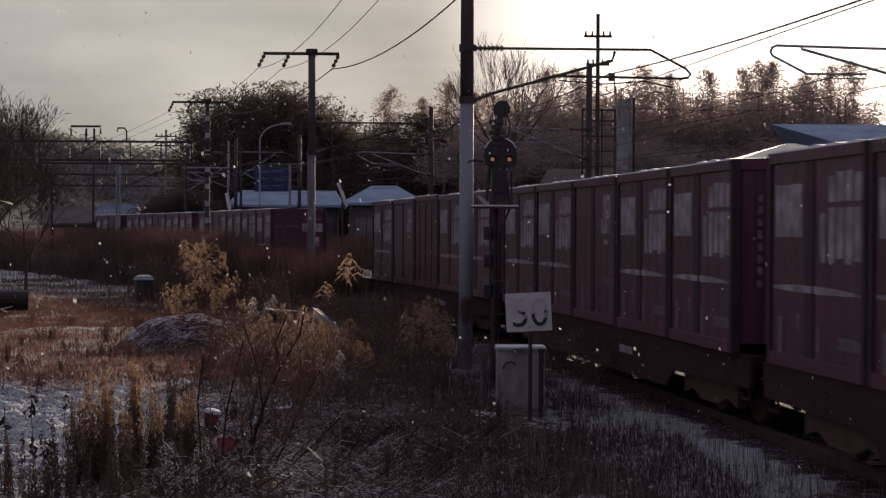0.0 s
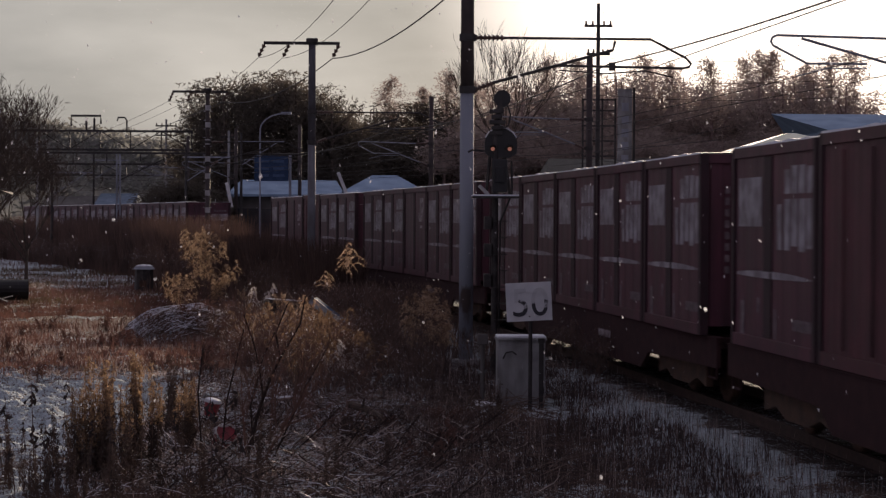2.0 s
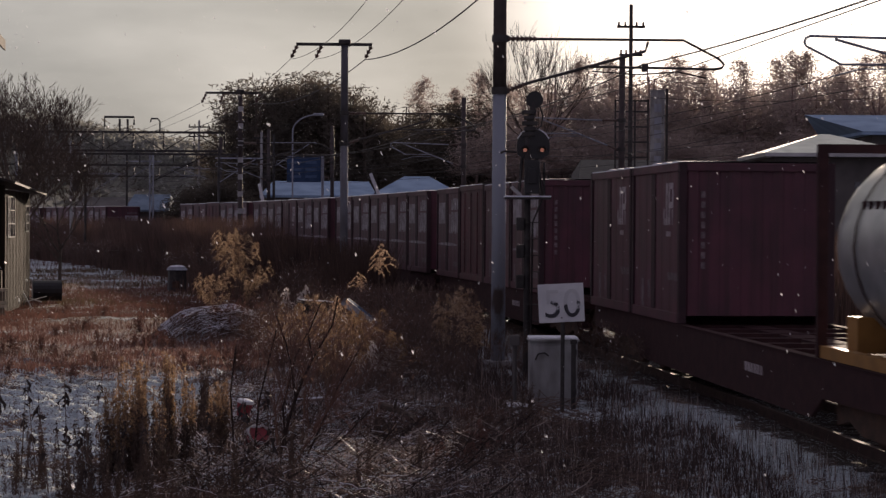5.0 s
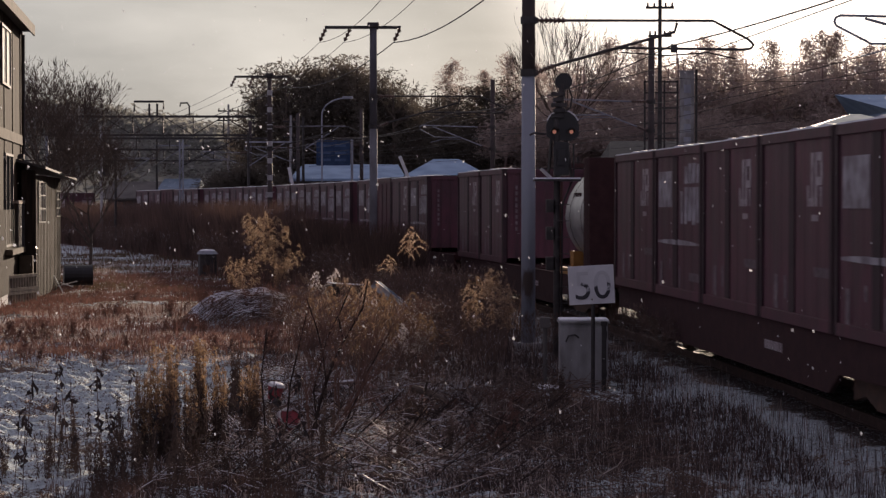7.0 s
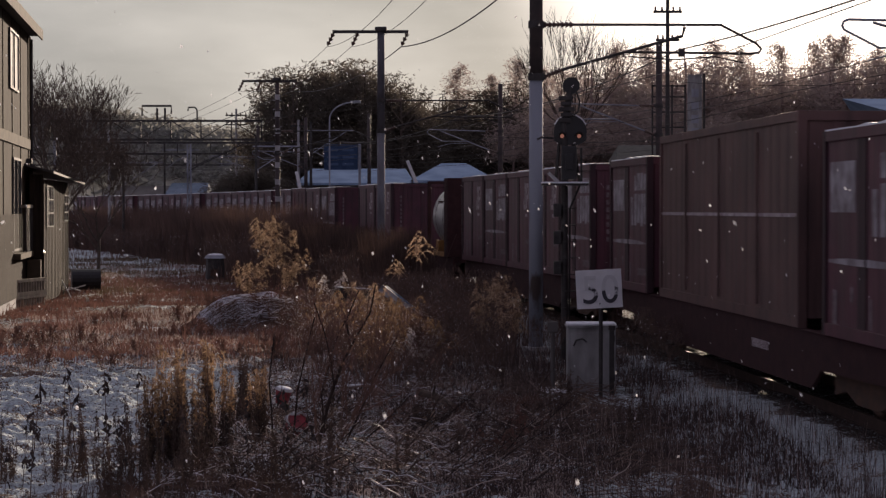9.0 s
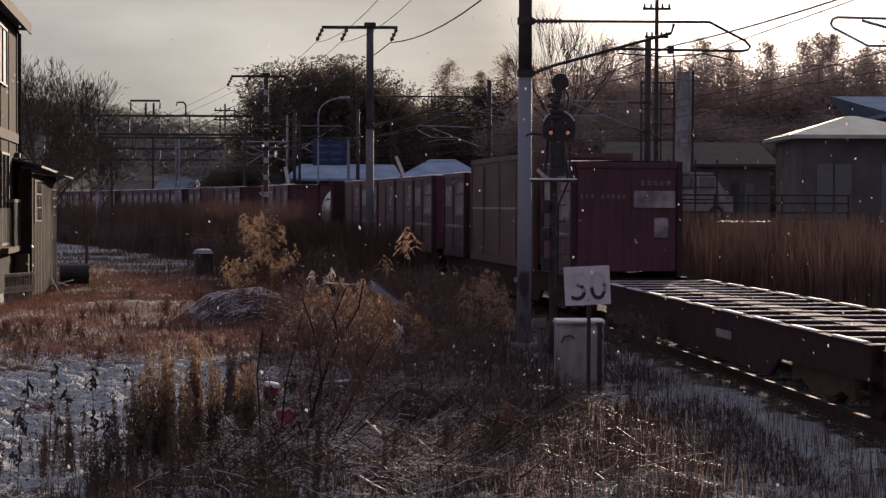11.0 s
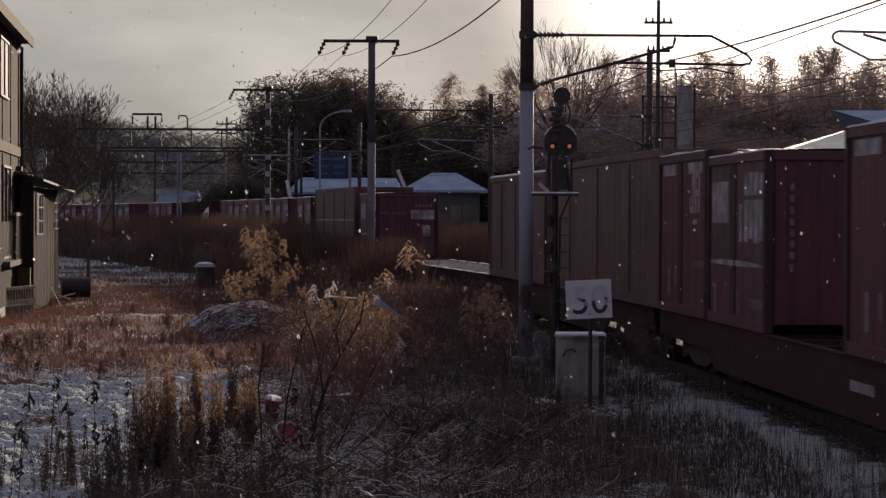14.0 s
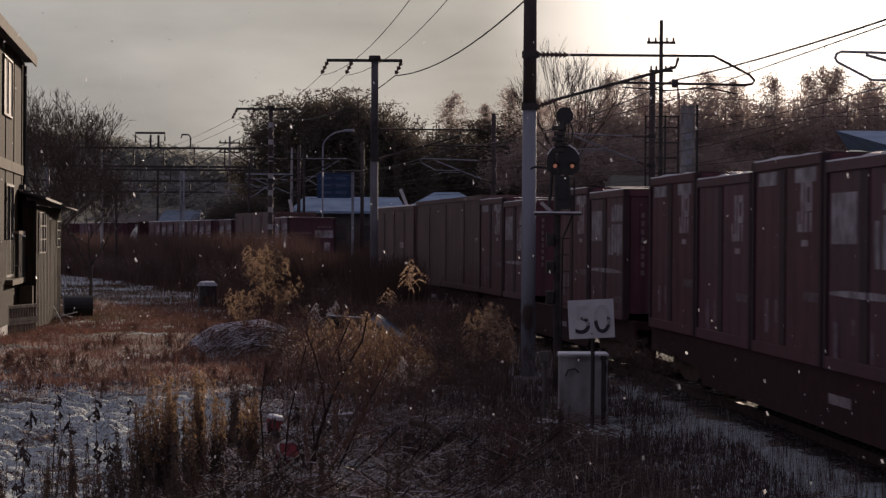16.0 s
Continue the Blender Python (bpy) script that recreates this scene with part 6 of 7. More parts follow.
def tree_crown(h, r, kind, seed, leaves, size):
    """Leaf points of one crown: 'round' broadleaf, 'bamboo' plumes, or 'conifer' tiers."""
    rng = np.random.RandomState(seed)
    pts = []
    if kind == "conifer":
        nb = 150
        per = leaves // nb
        for k in range(nb):
            u = (k + rng.rand()) / nb
            z0 = h * (0.18 + 0.82 * u)
            a = rng.rand() * 6.283
            reach = r * (1.04 - u) ** 0.5 * rng.uniform(0.3, 1.1) + 0.25
            w = rng.rand(per) ** 0.8
            wid = 0.07 + 0.14 * reach * (0.3 + w)
            x = reach * w * math.cos(a) + rng.normal(size=per) * wid
            y = reach * w * math.sin(a) + rng.normal(size=per) * wid
            z = z0 + 0.30 * reach * w - 0.42 * reach * w ** 2 + rng.normal(size=per) * 0.16
            pts.append(np.stack([x, y, z], 1))
        pts = np.concatenate(pts)
    else:
        clumps = 26 if kind == "round" else 34
        per = leaves // clumps
        for k in range(clumps):
            u = rng.rand()
            a = rng.rand() * 6.283
            if kind == "round":
                q = r * math.sqrt(rng.rand()) * math.sin(math.pi * (0.2 + 0.72 * u)) * 1.05
                c, cr = np.array([q * math.cos(a), q * math.sin(a), h * (0.22 + 0.70 * u)]), r * rng.uniform(0.22, 0.42)
                g = np.clip(rng.normal(size=(per, 3)), -1.7, 1.7) * cr * np.array([0.6, 0.6, 0.42])
                pts.append(c + g)
            else:
                q = r * math.sqrt(rng.rand())
                top = h * rng.uniform(0.62, 1.0) * (1 - 0.25 * (q / r) ** 2)
                w = rng.rand(per) ** 0.7
                bend = np.array([math.cos(a), math.sin(a)]) * 0.9
                z = top * (0.35 + 0.65 * w)
                x = q * math.cos(a) + bend[0] * w ** 3 * 1.2 + rng.normal(size=per) * 0.42 * (1.15 - w)
                y = q * math.sin(a) + bend[1] * w ** 3 * 1.2 + rng.normal(size=per) * 0.42 * (1.15 - w)
                pts.append(np.stack([x, y, z - 0.5 * (w > 0.93) * rng.rand(per)], 1))
        pts = np.concatenate(pts)
    return leaf_cloud(pts, size, rng, 0.7, True)


def leafy_tree(name, label, h, r, kind, seed, leaves, size, material, group):
    t = thing(name, label, "tree", group=group)
    rr = random.Random(seed)
    b = Build().line([(0, 0, -0.3), (0, 0, h * 0.45), (rr.uniform(-0.3, 0.3), 0, h * 0.9)], r * 0.07 + 0.06, 8, 0.03)
    lb = Build()
    for k in range(9):
        a, z = rr.random() * 6.28, h * rr.uniform(0.3, 0.75)
        lb.tube((0, 0, z), (r * 0.6 * math.cos(a), r * 0.6 * math.sin(a), z + h * rr.uniform(0.05, 0.18)), 0.06, 0.02, 5, False)
    # Bark is lightened with M_CEDAR, so its colour carries the haze too.
    bark = M_BARK_PALE if material is M_CEDAR else M_BARK
    part("trunk", b, bark, t)
    tagged(part("branchwork", lb, bark, t), kind="stuff")
    v, f = tree_crown(h, r, kind, seed, leaves, size)
    part("crown", from_arrays("crown", v, f), material, t, "crown of many small leaves")
    return t


PROTO = {
    "round": [leafy_tree("evergreen_tree", "dark evergreen tree with a ragged rounded crown", 12.0, 3.6, "round", 11 + k, 13000, 0.16, M_LEAF, "trees behind the line") for k in range(2)],
    "bamboo": [leafy_tree("bamboo_grove", "feathery dark bamboo clump with arching tops", 12.0, 2.4, "bamboo", 21 + k, 9800, 0.12, M_LEAF, "trees behind the line") for k in range(2)],
    "wood": [leafy_tree("feathery_tree", "tall feathery brown tree with an open lacy crown", 12.0, 2.6, "bamboo", 24 + k, 10000, 0.11, M_CEDAR, "trees behind the line") for k in range(3)],
    "copse": [leafy_tree("brown_tree", "brown winter tree with a ragged open crown", 12.0, 3.4, "round", 27 + k, 6500, 0.16, M_CEDAR, "trees behind the line") for k in range(2)],
    "conifer": [leafy_tree("conifer", "slim dark conifer with tiered branches", 13.0, 3.3, "conifer", 31 + k, 9000, 0.13, M_CEDAR, "trees behind the line") for k in range(2)],
}
_count = {}


def plant(kind, x, y, h, turn, wide=1.0, sink=-0.2):
    protos = PROTO[kind]
    k = _count.get(kind, 0)
    _count[kind] = k + 1
    p = protos[k % len(protos)]
    base = 13.0 if kind == "conifer" else 12.0
    m = pose(x, y, sink, 0, 0, turn)
    if k < len(protos):
        ob = p
        ob.matrix_basis = m
    else:
        ob = copy_thing(p, m)
    ob.scale = (h / base * wide, h / base * wide, h / base)


_rr = random.Random(5)
# tall dark grove
for x, h in ((-13.4, 11.8), (-11.9, 13.2), (-10.0, 13.9), (-8.4, 13.8), (-6.8, 13.7), (-5.4, 12.8), (-4.2, 12.2), (-3.0, 10.8)):
    plant("round", x, 150 + _rr.uniform(-2, 2), h * 1.06, _rr.uniform(0, 360), 0.95)
    plant("bamboo", x + 0.7, 147 + _rr.uniform(-2, 2), h * 1.09, _rr.uniform(0, 360), 1.0)
# wood behind the tracks, rising to the right
for k in range(40):
    x = -3 + k * 1.1
    top = 13.0 + 2.9 * min(1.0, max(0.0, (x - 2) / 12)) + _rr.uniform(-1.3, 1.1)
    plant(("wood" if k % 3 else "copse") if x > 4.5 else ("bamboo" if k % 3 else "round"), x, 166 + _rr.uniform(-6, 6), top, _rr.uniform(0, 360), 1.15)
    if k % 2:
        plant("wood" if x > 4.5 else "bamboo", x + 0.5, 178 + _rr.uniform(-5, 5), top * 1.08, _rr.uniform(0, 360), 1.25)
for x, h in ((0.7, 15.4), (3.6, 14.6), (5.6, 15.6), (8.0, 15.0), (14.2, 16.9), (17.2, 17.2), (22.9, 17.4), (24.6, 16.4), (28.2, 17.0), (31.2, 17.0), (32.9, 17.9), (34.2, 18.0), (36.4, 16.6), (38.0, 17.2), (40.5, 17.8)):
    plant("conifer", x, 172 + _rr.uniform(-3, 6), h, _rr.uniform(0, 360), 0.8)
# understorey along the foot of the wood
for k in range(32):
    plant("copse" if k > 4 else "round", -2 + k * 1.35, 156 + _rr.uniform(-3, 3), _rr.uniform(8.0, 11.5), _rr.uniform(0, 360), 1.35)
# low dark bush beside the far sheds
for x, h in ((-15.2, 4.6), (-14.6, 5.3), (-13.9, 6.0), (-13.2, 6.6), (-12.5, 6.7), (-11.8, 6.4), (-11.2, 6.2), (-13.0, 5.4), (-14.2, 4.6)):
    plant("round", x, 126 + _rr.uniform(-1, 1), h, _rr.uniform(0, 360), 1.15, -0.9)


def fan_tree(x, y, seed, label):
    """A bare tree whose branches fan out into a rounded broom."""
    rr = random.Random(seed)
    t = thing("bare_tree", label, "tree", pose(x, y, gz(x, y)))
    part("trunk", Build().line([(0, 0, -0.2), (0.1, 0, 4.0), (0.0, 0, 8.4)], 0.2, 9, 0.12), M_BARK, t)
    b, twigs = Build(), []
    for k in range(13):
        a = radians(-62 + 124 * k / 12 + rr.uniform(-6, 6))
        d = Vector((math.sin(a), rr.uniform(-0.4, 0.4), math.cos(a) * 1.1 + 0.15)).normalized()
        limb(b, Vector((0.02 * k - 0.1, 0, rr.uniform(6.8, 8.4))), d, rr.uniform(2.3, 2.9), 0.06, 4, rr, twigs, 0.34, 0.08, (2, 3), 0.015)
    for p, d in twigs:
        e = (d + Vector((rr.uniform(-1, 1), rr.uniform(-1, 1), rr.uniform(-1, 1))) * 0.4).normalized()
        b.blade(p, p + e * 0.7, 0.012)
    part("crown", b, M_BARK, t, "leafless fan of fine branches")


fan_tree(7.95, 130.0, 6, "tall bare tree with a rounded fan of fine branches")
bare_tree(-16.5, 84.0, 9.3, 20, "bare bushy tree tangled with old vines", 0.75, 5, 0.12, (3, 3), 0.010)
bare_tree(-18.2, 88.0, 9.2, 9, "bare bushy tree tangled with old vines", 0.8, 5, 0.12, (3, 3), 0.010)
bare_tree(-15.887, 90.0, 6.6, 14, "bare bushy tree tangled with old vines", 0.9, 5, 0.09, (2, 4))


# ---- far hills ----
def far_hill(name, label, y, prof, depth, leaves, seed, material):
    """A wooded ridge: ground body and many clumps of foliage on it."""
    h = thing(name, label, "hill", kind="structure")
    xs = np.linspace(prof[0][0], prof[-1][0], 80)
    top = np.interp(xs, [p[0] for p in prof], [p[1] for p in prof])
    rows = 10
    v, f = [], []
    for j in range(rows + 1):
        w = math.sin(math.pi * j / rows * 0.5)
        for x, t in zip(xs, top):
            v.append((x, y + depth * j / rows, -1 + (t * 0.93 + 1) * w))
    n = len(xs)
    f = [(j * n + i, j * n + i + 1, (j + 1) * n + i + 1, (j + 1) * n + i) for j in range(rows) for i in range(n - 1)]
    part("slope", Build().add(v, f), material, h, smooth=True)
    rng = np.random.RandomState(seed)
    cx = rng.uniform(xs[0], xs[-1], leaves // 40)
    cw = np.sqrt(rng.rand(leaves // 40))
    ct = np.interp(cx, xs, top)
    c = np.stack([cx, y + depth * cw * 0.98, ct * 0.93 * np.sin(np.pi * cw * 0.5)], 1)
    pts = (c[:, None, :] + rng.normal(size=(len(c), 40, 3)) * np.array([1.6, 1.6, 1.3]) * (y / 450)).reshape(-1, 3)
    v, f = leaf_cloud(pts, 0.9 * y / 450, rng)
    tagged(part("foliage", from_arrays("foliage", v, f), material, h), kind="stuff")


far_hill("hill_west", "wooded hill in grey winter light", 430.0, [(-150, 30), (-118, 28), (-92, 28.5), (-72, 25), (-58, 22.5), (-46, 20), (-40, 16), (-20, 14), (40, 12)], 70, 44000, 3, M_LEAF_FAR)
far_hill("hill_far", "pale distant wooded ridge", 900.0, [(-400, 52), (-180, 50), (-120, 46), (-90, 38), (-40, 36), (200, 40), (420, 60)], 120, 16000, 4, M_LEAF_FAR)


# ---- field plants ----
def grass_sheet(name, label, xy, h, w, material, rng, lean=0.35):
    """Thin bent blades on the ground, as one mesh."""
    n = len(xy)
    z = ground_z(xy[:, 0], xy[:, 1])
    base = np.stack([xy[:, 0], xy[:, 1], z - 0.02], 1)
    hh = h * rng.uniform(0.5, 1.25, n)
    a = rng.rand(n) * 6.283
    off = np.stack([np.cos(a), np.sin(a), np.zeros(n)], 1) * (hh * lean * rng.rand(n))[:, None]
    tip = base + off + np.array([0, 0, 1.0]) * hh[:, None]
    mid = base + off * 0.3 + np.array([0, 0, 0.55]) * hh[:, None]
    side = np.stack([np.ones(n), rng.uniform(-0.5, 0.5, n), np.zeros(n)], 1) * (w * rng.uniform(0.6, 1.4, n))[:, None]
    v = np.stack([base - side, base + side, mid + side * 0.8, mid - side * 0.8, tip + side * 0.2, tip - side * 0.2], 1).reshape(-1, 3)
    k = np.arange(n)[:, None] * 6
    f = np.concatenate([k + np.array([[0, 1, 2, 3]]), k + np.array([[3, 2, 4, 5]])])
    ob = part(name, from_arrays(name, v, f), material)
    return tagged(ob, label, "grass", kind="stuff")


def scatter(rng, n, x0, x1, y0, y1, keep=None, edge=-0.35):
    xy = np.stack([rng.uniform(x0, x1, n), rng.uniform(y0, y1, n)], 1)
    xy = xy[side_of(xy[:, 0], xy[:, 1]) < edge]
    xy = xy[np.abs(xy[:, 0]) < 0.27 * xy[:, 1] + 1.5]
    xy = xy[(np.abs(xy[:, 0] - 2.0) > 0.68) | (np.abs(xy[:, 1] - 29.7) > 1.7)]        # trodden ground before the cabinet
    if keep is not None:
        xy = xy[rng.rand(len(xy)) < keep(xy[:, 0], xy[:, 1])]
    return xy


_g = np.random.RandomState(7)


def patchy(scale, seed, cut=0.45):
    return lambda x, y: np.clip((vnoise(x, y, scale, seed) - cut) * 4 + 0.25, 0.05, 1)


grass_sheet("russet_grass", "low russet dead grass over the field", scatter(_g, 80000, -22, 0, 38, 84, patchy(2.2, 41, 0.35)), 0.14, 0.012, M_GRASS_RED, _g, 1.1)
grass_sheet("tan_grass", "low tan dead grass over the field", scatter(_g, 32000, -26, -2, 66, 115, patchy(1.6, 42, 0.45)), 0.17, 0.014, M_GRASS_TAN, _g, 0.9)
grass_sheet("field_stubble", "sparse stubble poking through thin snow", scatter(_g, 5000, -9, -1.5, 19, 40, patchy(1.2, 43, 0.55)), 0.10, 0.004, M_GRASS_DARK, _g)
grass_sheet("dark_weeds", "dark dead weeds matted on the ground", scatter(_g, 46000, -3.2, 4, 19, 42, patchy(1.1, 44, 0.40)), 0.17, 0.0045, M_GRASS_DARK, _g, 0.8)
near_lane = lambda x, y: np.clip((side_of(x, y) + 5.0) / 1.8, 0, 1) * np.clip((0.2 - side_of(x, y)) / 0.6, 0.15, 1)
grass_sheet("lane_reeds", "thin dark upright stalks in snow beside the track", scatter(_g, 36000, -0.6, 7, 17, 44, lambda x, y: near_lane(x, y) * (0.35 + 0.65 * patchy(0.9, 45, 0.4)(x, y)), 0.15), 0.36, 0.0018, M_GRASS_DARK, _g, 0.25)
grass_sheet("pale_reeds", "thin frosted upright stalks beside the track", scatter(_g, 5000, -0.6, 7, 17, 44, near_lane, 0.15), 0.34, 0.0016, M_FROSTED, _g, 0.25)
grass_sheet("frosted_grass", "short frosted grass at the edge of the snow", scatter(_g, 26000, -11, -1.8, 35, 56, patchy(0.8, 59, 0.4)), 0.12, 0.006, M_FROSTED, _g, 0.9)
grass_sheet("rank_grass", "taller ragged tufts of russet grass in the field", scatter(_g, 26000, -20, -1.5, 35, 80, lambda x, y: np.clip((vnoise(x, y, 0.9, 60) - 0.62) * 6, 0, 1)), 0.30, 0.007, M_GRASS_RED, _g, 0.6)
grass_sheet("verge_grass", "rank brown grass at the near edge of the snow", scatter(_g, 2600, -4.0, -1.4, 18.9, 20.4, patchy(0.5, 64, 0.45)), 0.20, 0.0035, M_BRUSH, _g, 0.5)
grass_sheet("frosted_stems", "pale frosted stems among the fallen twigs", scatter(_g, 15000, -3.4, 1.2, 19.2, 37, patchy(0.6, 72, 0.42)), 0.15, 0.0042, M_FROSTED, _g, 1.4)
grass_sheet("frost_patch", "frosted stubble on the snowy yard beyond the shed", scatter(_g, 12000, -24, -6, 74, 100, patchy(1.3, 69, 0.42)), 0.13, 0.013, M_FROSTED, _g, 0.9)
# brush belt along the line
grass_sheet("brush_belt", "belt of tall brown weeds along the railway", scatter(_g, 90000, -40, 3, 40, 160, lambda x, y: (side_of(x, y) > -2.6 - 1.8 * np.clip((y - 58) / 18, 0, 1) * np.clip((100 - y) / 14, 0.1, 1) - vnoise(x, y, 3, 46) * 2) * 1.0 * (side_of(x, y) < -1.1) * (0.25 + 0.75 * vnoise(x, y, 2.0, 47))), 0.95, 0.012, M_BRUSH, _g, 0.3)
grass_sheet("brush_fringe", "russet weeds fringing the belt by the railway", scatter(_g, 30000, -40, 3, 36, 150, lambda x, y: (side_of(x, y) > -8.0 - vnoise(x, y, 3, 48) * 2) * (side_of(x, y) < -3.0) * np.clip(vnoise(x, y, 1.6, 49) * 2 - 0.7, 0, 1)), 0.36, 0.011, M_GRASS_RED, _g, 0.35)


def belt(n, s0, s1, d0, d1, seed, cut=0.3):
    """Scattered plan points along the line, d metres right of the train's near side, thinned in patches."""
    s, d = _g.uniform(s0, s1, n), _g.uniform(d0, d1, n)
    xy = np.array([face_at(a, b)[:2] for a, b in zip(s, d)])
    return xy[_g.rand(n) < np.clip(vnoise(xy[:, 0], xy[:, 1], 2.2, seed) * 2 - cut, 0.05, 1)]


grass_sheet("tall_brush", "tall russet-brown brush crowding the railway", belt(34000, 62, 135, -3.6, -1.2, 56), 2.55, 0.011, M_BRUSH, _g, 0.3)
grass_sheet("line_brush", "dark brown weeds standing along the railway", belt(11000, 24, 46, -2.4, -1.0, 58, 0.2), 1.0, 0.009, M_BRUSH, _g, 0.35)
grass_sheet("bend_brush", "dark brown brush standing before the bend of the railway", belt(24000, 38, 80, -2.8, -1.0, 61, 0.35), 1.9, 0.010, M_BRUSH, _g, 0.3)
grass_sheet("far_brush", "tall dark brush beyond the tracks", belt(36000, 28, 130, 7.2, 12.0, 57), 2.1, 0.012, M_BRUSH, _g, 0.3)


def plume_plant(label, h, stems, seed, spread, plume, material, leaves=150, lean=0.25, fuzz=0.025, low=0.72):
    """Dry tall herb: thin stems with drooping feathery heads."""
    t = thing("dry_goldenrod", label, "plant", group="dry tall weeds")
    rr = random.Random(seed)
    rng = np.random.RandomState(seed)
    st, pts = Build(), []
    for k in range(stems):
        a, q = rr.random() * 6.283, spread * math.sqrt(rr.random())
        p = Vector((q * 0.3 * math.cos(a), q * 0.3 * math.sin(a), -0.05))
        hh = h * rr.uniform(low, 1.0)
        tip = Vector((q * math.cos(a) + rr.uniform(-lean, lean) * 0.5, q * math.sin(a), hh))
        m = p.lerp(tip, 0.55) + Vector((0, 0, hh * 0.05))
        st.tube(p, m, 0.008, 0.006, 4, False).tube(m, tip, 0.006, 0.004, 4, False)
        for _ in range(7):                                  # leaves hanging on the stem
            c = p.lerp(tip, rr.uniform(0.15, 0.75))
            st.blade(c, c + Vector((rr.uniform(-0.1, 0.1), rr.uniform(-0.1, 0.1), rr.uniform(-0.12, 0.03))), 0.006)
        n = leaves // 10
        for s in range(10):                                 # arching sprays of the head
            b = rr.random() * 6.283
            down = rr.random()
            d = np.array([math.cos(b), math.sin(b) * 0.8, rr.uniform(0.5, 1.3)]) * plume * rr.uniform(0.45, 0.85) * (0.4 + 0.7 * down)
            root = np.array(tip - (tip - m).normalized() * plume * 1.7 * down)
            w = rng.rand(n)[:, None]
            droop = np.array([math.cos(b) * 0.25, math.sin(b) * 0.25, -1.0]) * (w ** 2.4) * plume * 0.8
            pts.append(root + d * w + droop + rng.normal(size=(n, 3)) * plume * fuzz)
    tagged(part("stem", st, M_TWIG, t, "thin brown stems"), kind="stuff")
    v, f = leaf_cloud(np.concatenate(pts), 0.020, rng, 1.0, True)
    tagged(part("plume", from_arrays("plume", v, f), material, t, "feathery dry seed heads"), kind="stuff")
    return t


def put(ob, x, y, turn=0.0, s=1.0, first=False, dz=0.0):
    m = pose(x, y, gz(x, y) + dz, 0, 0, turn)
    if first:
        ob.matrix_basis = m
    else:
        ob = copy_thing(ob, m)
    ob.scale = (s, s, s)
    return ob


G_BIG = plume_plant("tall straw-coloured dry goldenrod with fluffy heads", 2.7, 24, 51, 0.78, 0.36, M_STRAW, 800, 0.25, 0.045, 0.42)
put(G_BIG, -4.85, 56.0, 0, 1.0, True)
G_MID = plume_plant("tan dry goldenrod clump with drooping plumes", 1.85, 12, 52, 0.45, 0.27, M_STRAW, 480, 0.25, 0.045, 0.55)
put(G_MID, 0.70, 36.2, 0, 1.0, True)
put(G_MID, -1.548, 38.0, 100, 0.82)
put(G_MID, -6.054, 58.0, 60, 0.78)
put(G_MID, 1.0, 35.4, 160, 0.86)
for px, y, s in ((575, 42, 0.62), (615, 45, 0.7), (560, 38, 0.5), (630, 34, 0.52), (545, 55, 0.6), (500, 57, 0.72), (435, 54.5, 0.8)):
    put(G_MID, (px - 784) / 3535 * y, y, px * 5.0, s)
G_NEAR = plume_plant("arching goldenrod with brown stems and tan plumes", 1.95, 8, 57, 0.5, 0.26, M_STRAW_GOLD, 420, 0.6, 0.02)
put(G_NEAR, -1.141, 28.0, 0, 0.8, True)
put(G_NEAR, -0.84, 30.0, 140, 0.78)
put(G_NEAR, -0.21, 31.0, 60, 0.6)
for px, y, sz in ((640, 31.5, 0.85), (602, 33.0, 0.8), (688, 33.0, 0.75), (560, 34.0, 0.66), (660, 29.0, 0.62)):
    put(G_NEAR, (px - 784) / 3535 * y, y, px * 9.0, sz)
G_TALL = plume_plant("single tall reed with a bent straw plume", 2.85, 2, 53, 0.25, 0.40, M_STRAW, 800, 0.5, 0.02)
put(G_TALL, -0.634, 40.0, 10, 1.0, True)
put(G_TALL, -1.143, 43.0, 180, 0.72)
G_GREY = plume_plant("withered aster with pale grey fluffy heads", 0.95, 5, 54, 0.3, 0.2, M_GREYFLUFF, 480)
put(G_GREY, -0.733, 32.0, 0, 1.0, True)
put(G_GREY, -0.457, 33.0, 90, 0.9)
put(G_GREY, -1.466, 36.0, 200, 1.3)
put(G_GREY, -2.956, 50.0, 30, 1.35)
G_LOW = plume_plant("low russet dead herb in the snow", 0.42, 8, 55, 0.38, 0.16, M_GRASS_RED, 160, 0.3)
put(G_LOW, 0.839, 24.5, 0, 1.0, True)
put(G_LOW, -0.031, 27.0, 70, 0.8)
put(G_LOW, 0.56, 23.0, 130, 0.9)
_fr = random.Random(71)
for k in range(46):
    x, y = _fr.uniform(-9.5, -2.0), _fr.uniform(35, 62)
    put(G_LOW, x, y, _fr.uniform(0, 360), _fr.uniform(0.55, 1.25))
G_YEL = plume_plant("small yellowed leafy sprout", 0.34, 3, 56, 0.1, 0.16, M_STRAW, 150, 0.1)
put(G_YEL, -0.279, 26.0, 0, 1.0, True)


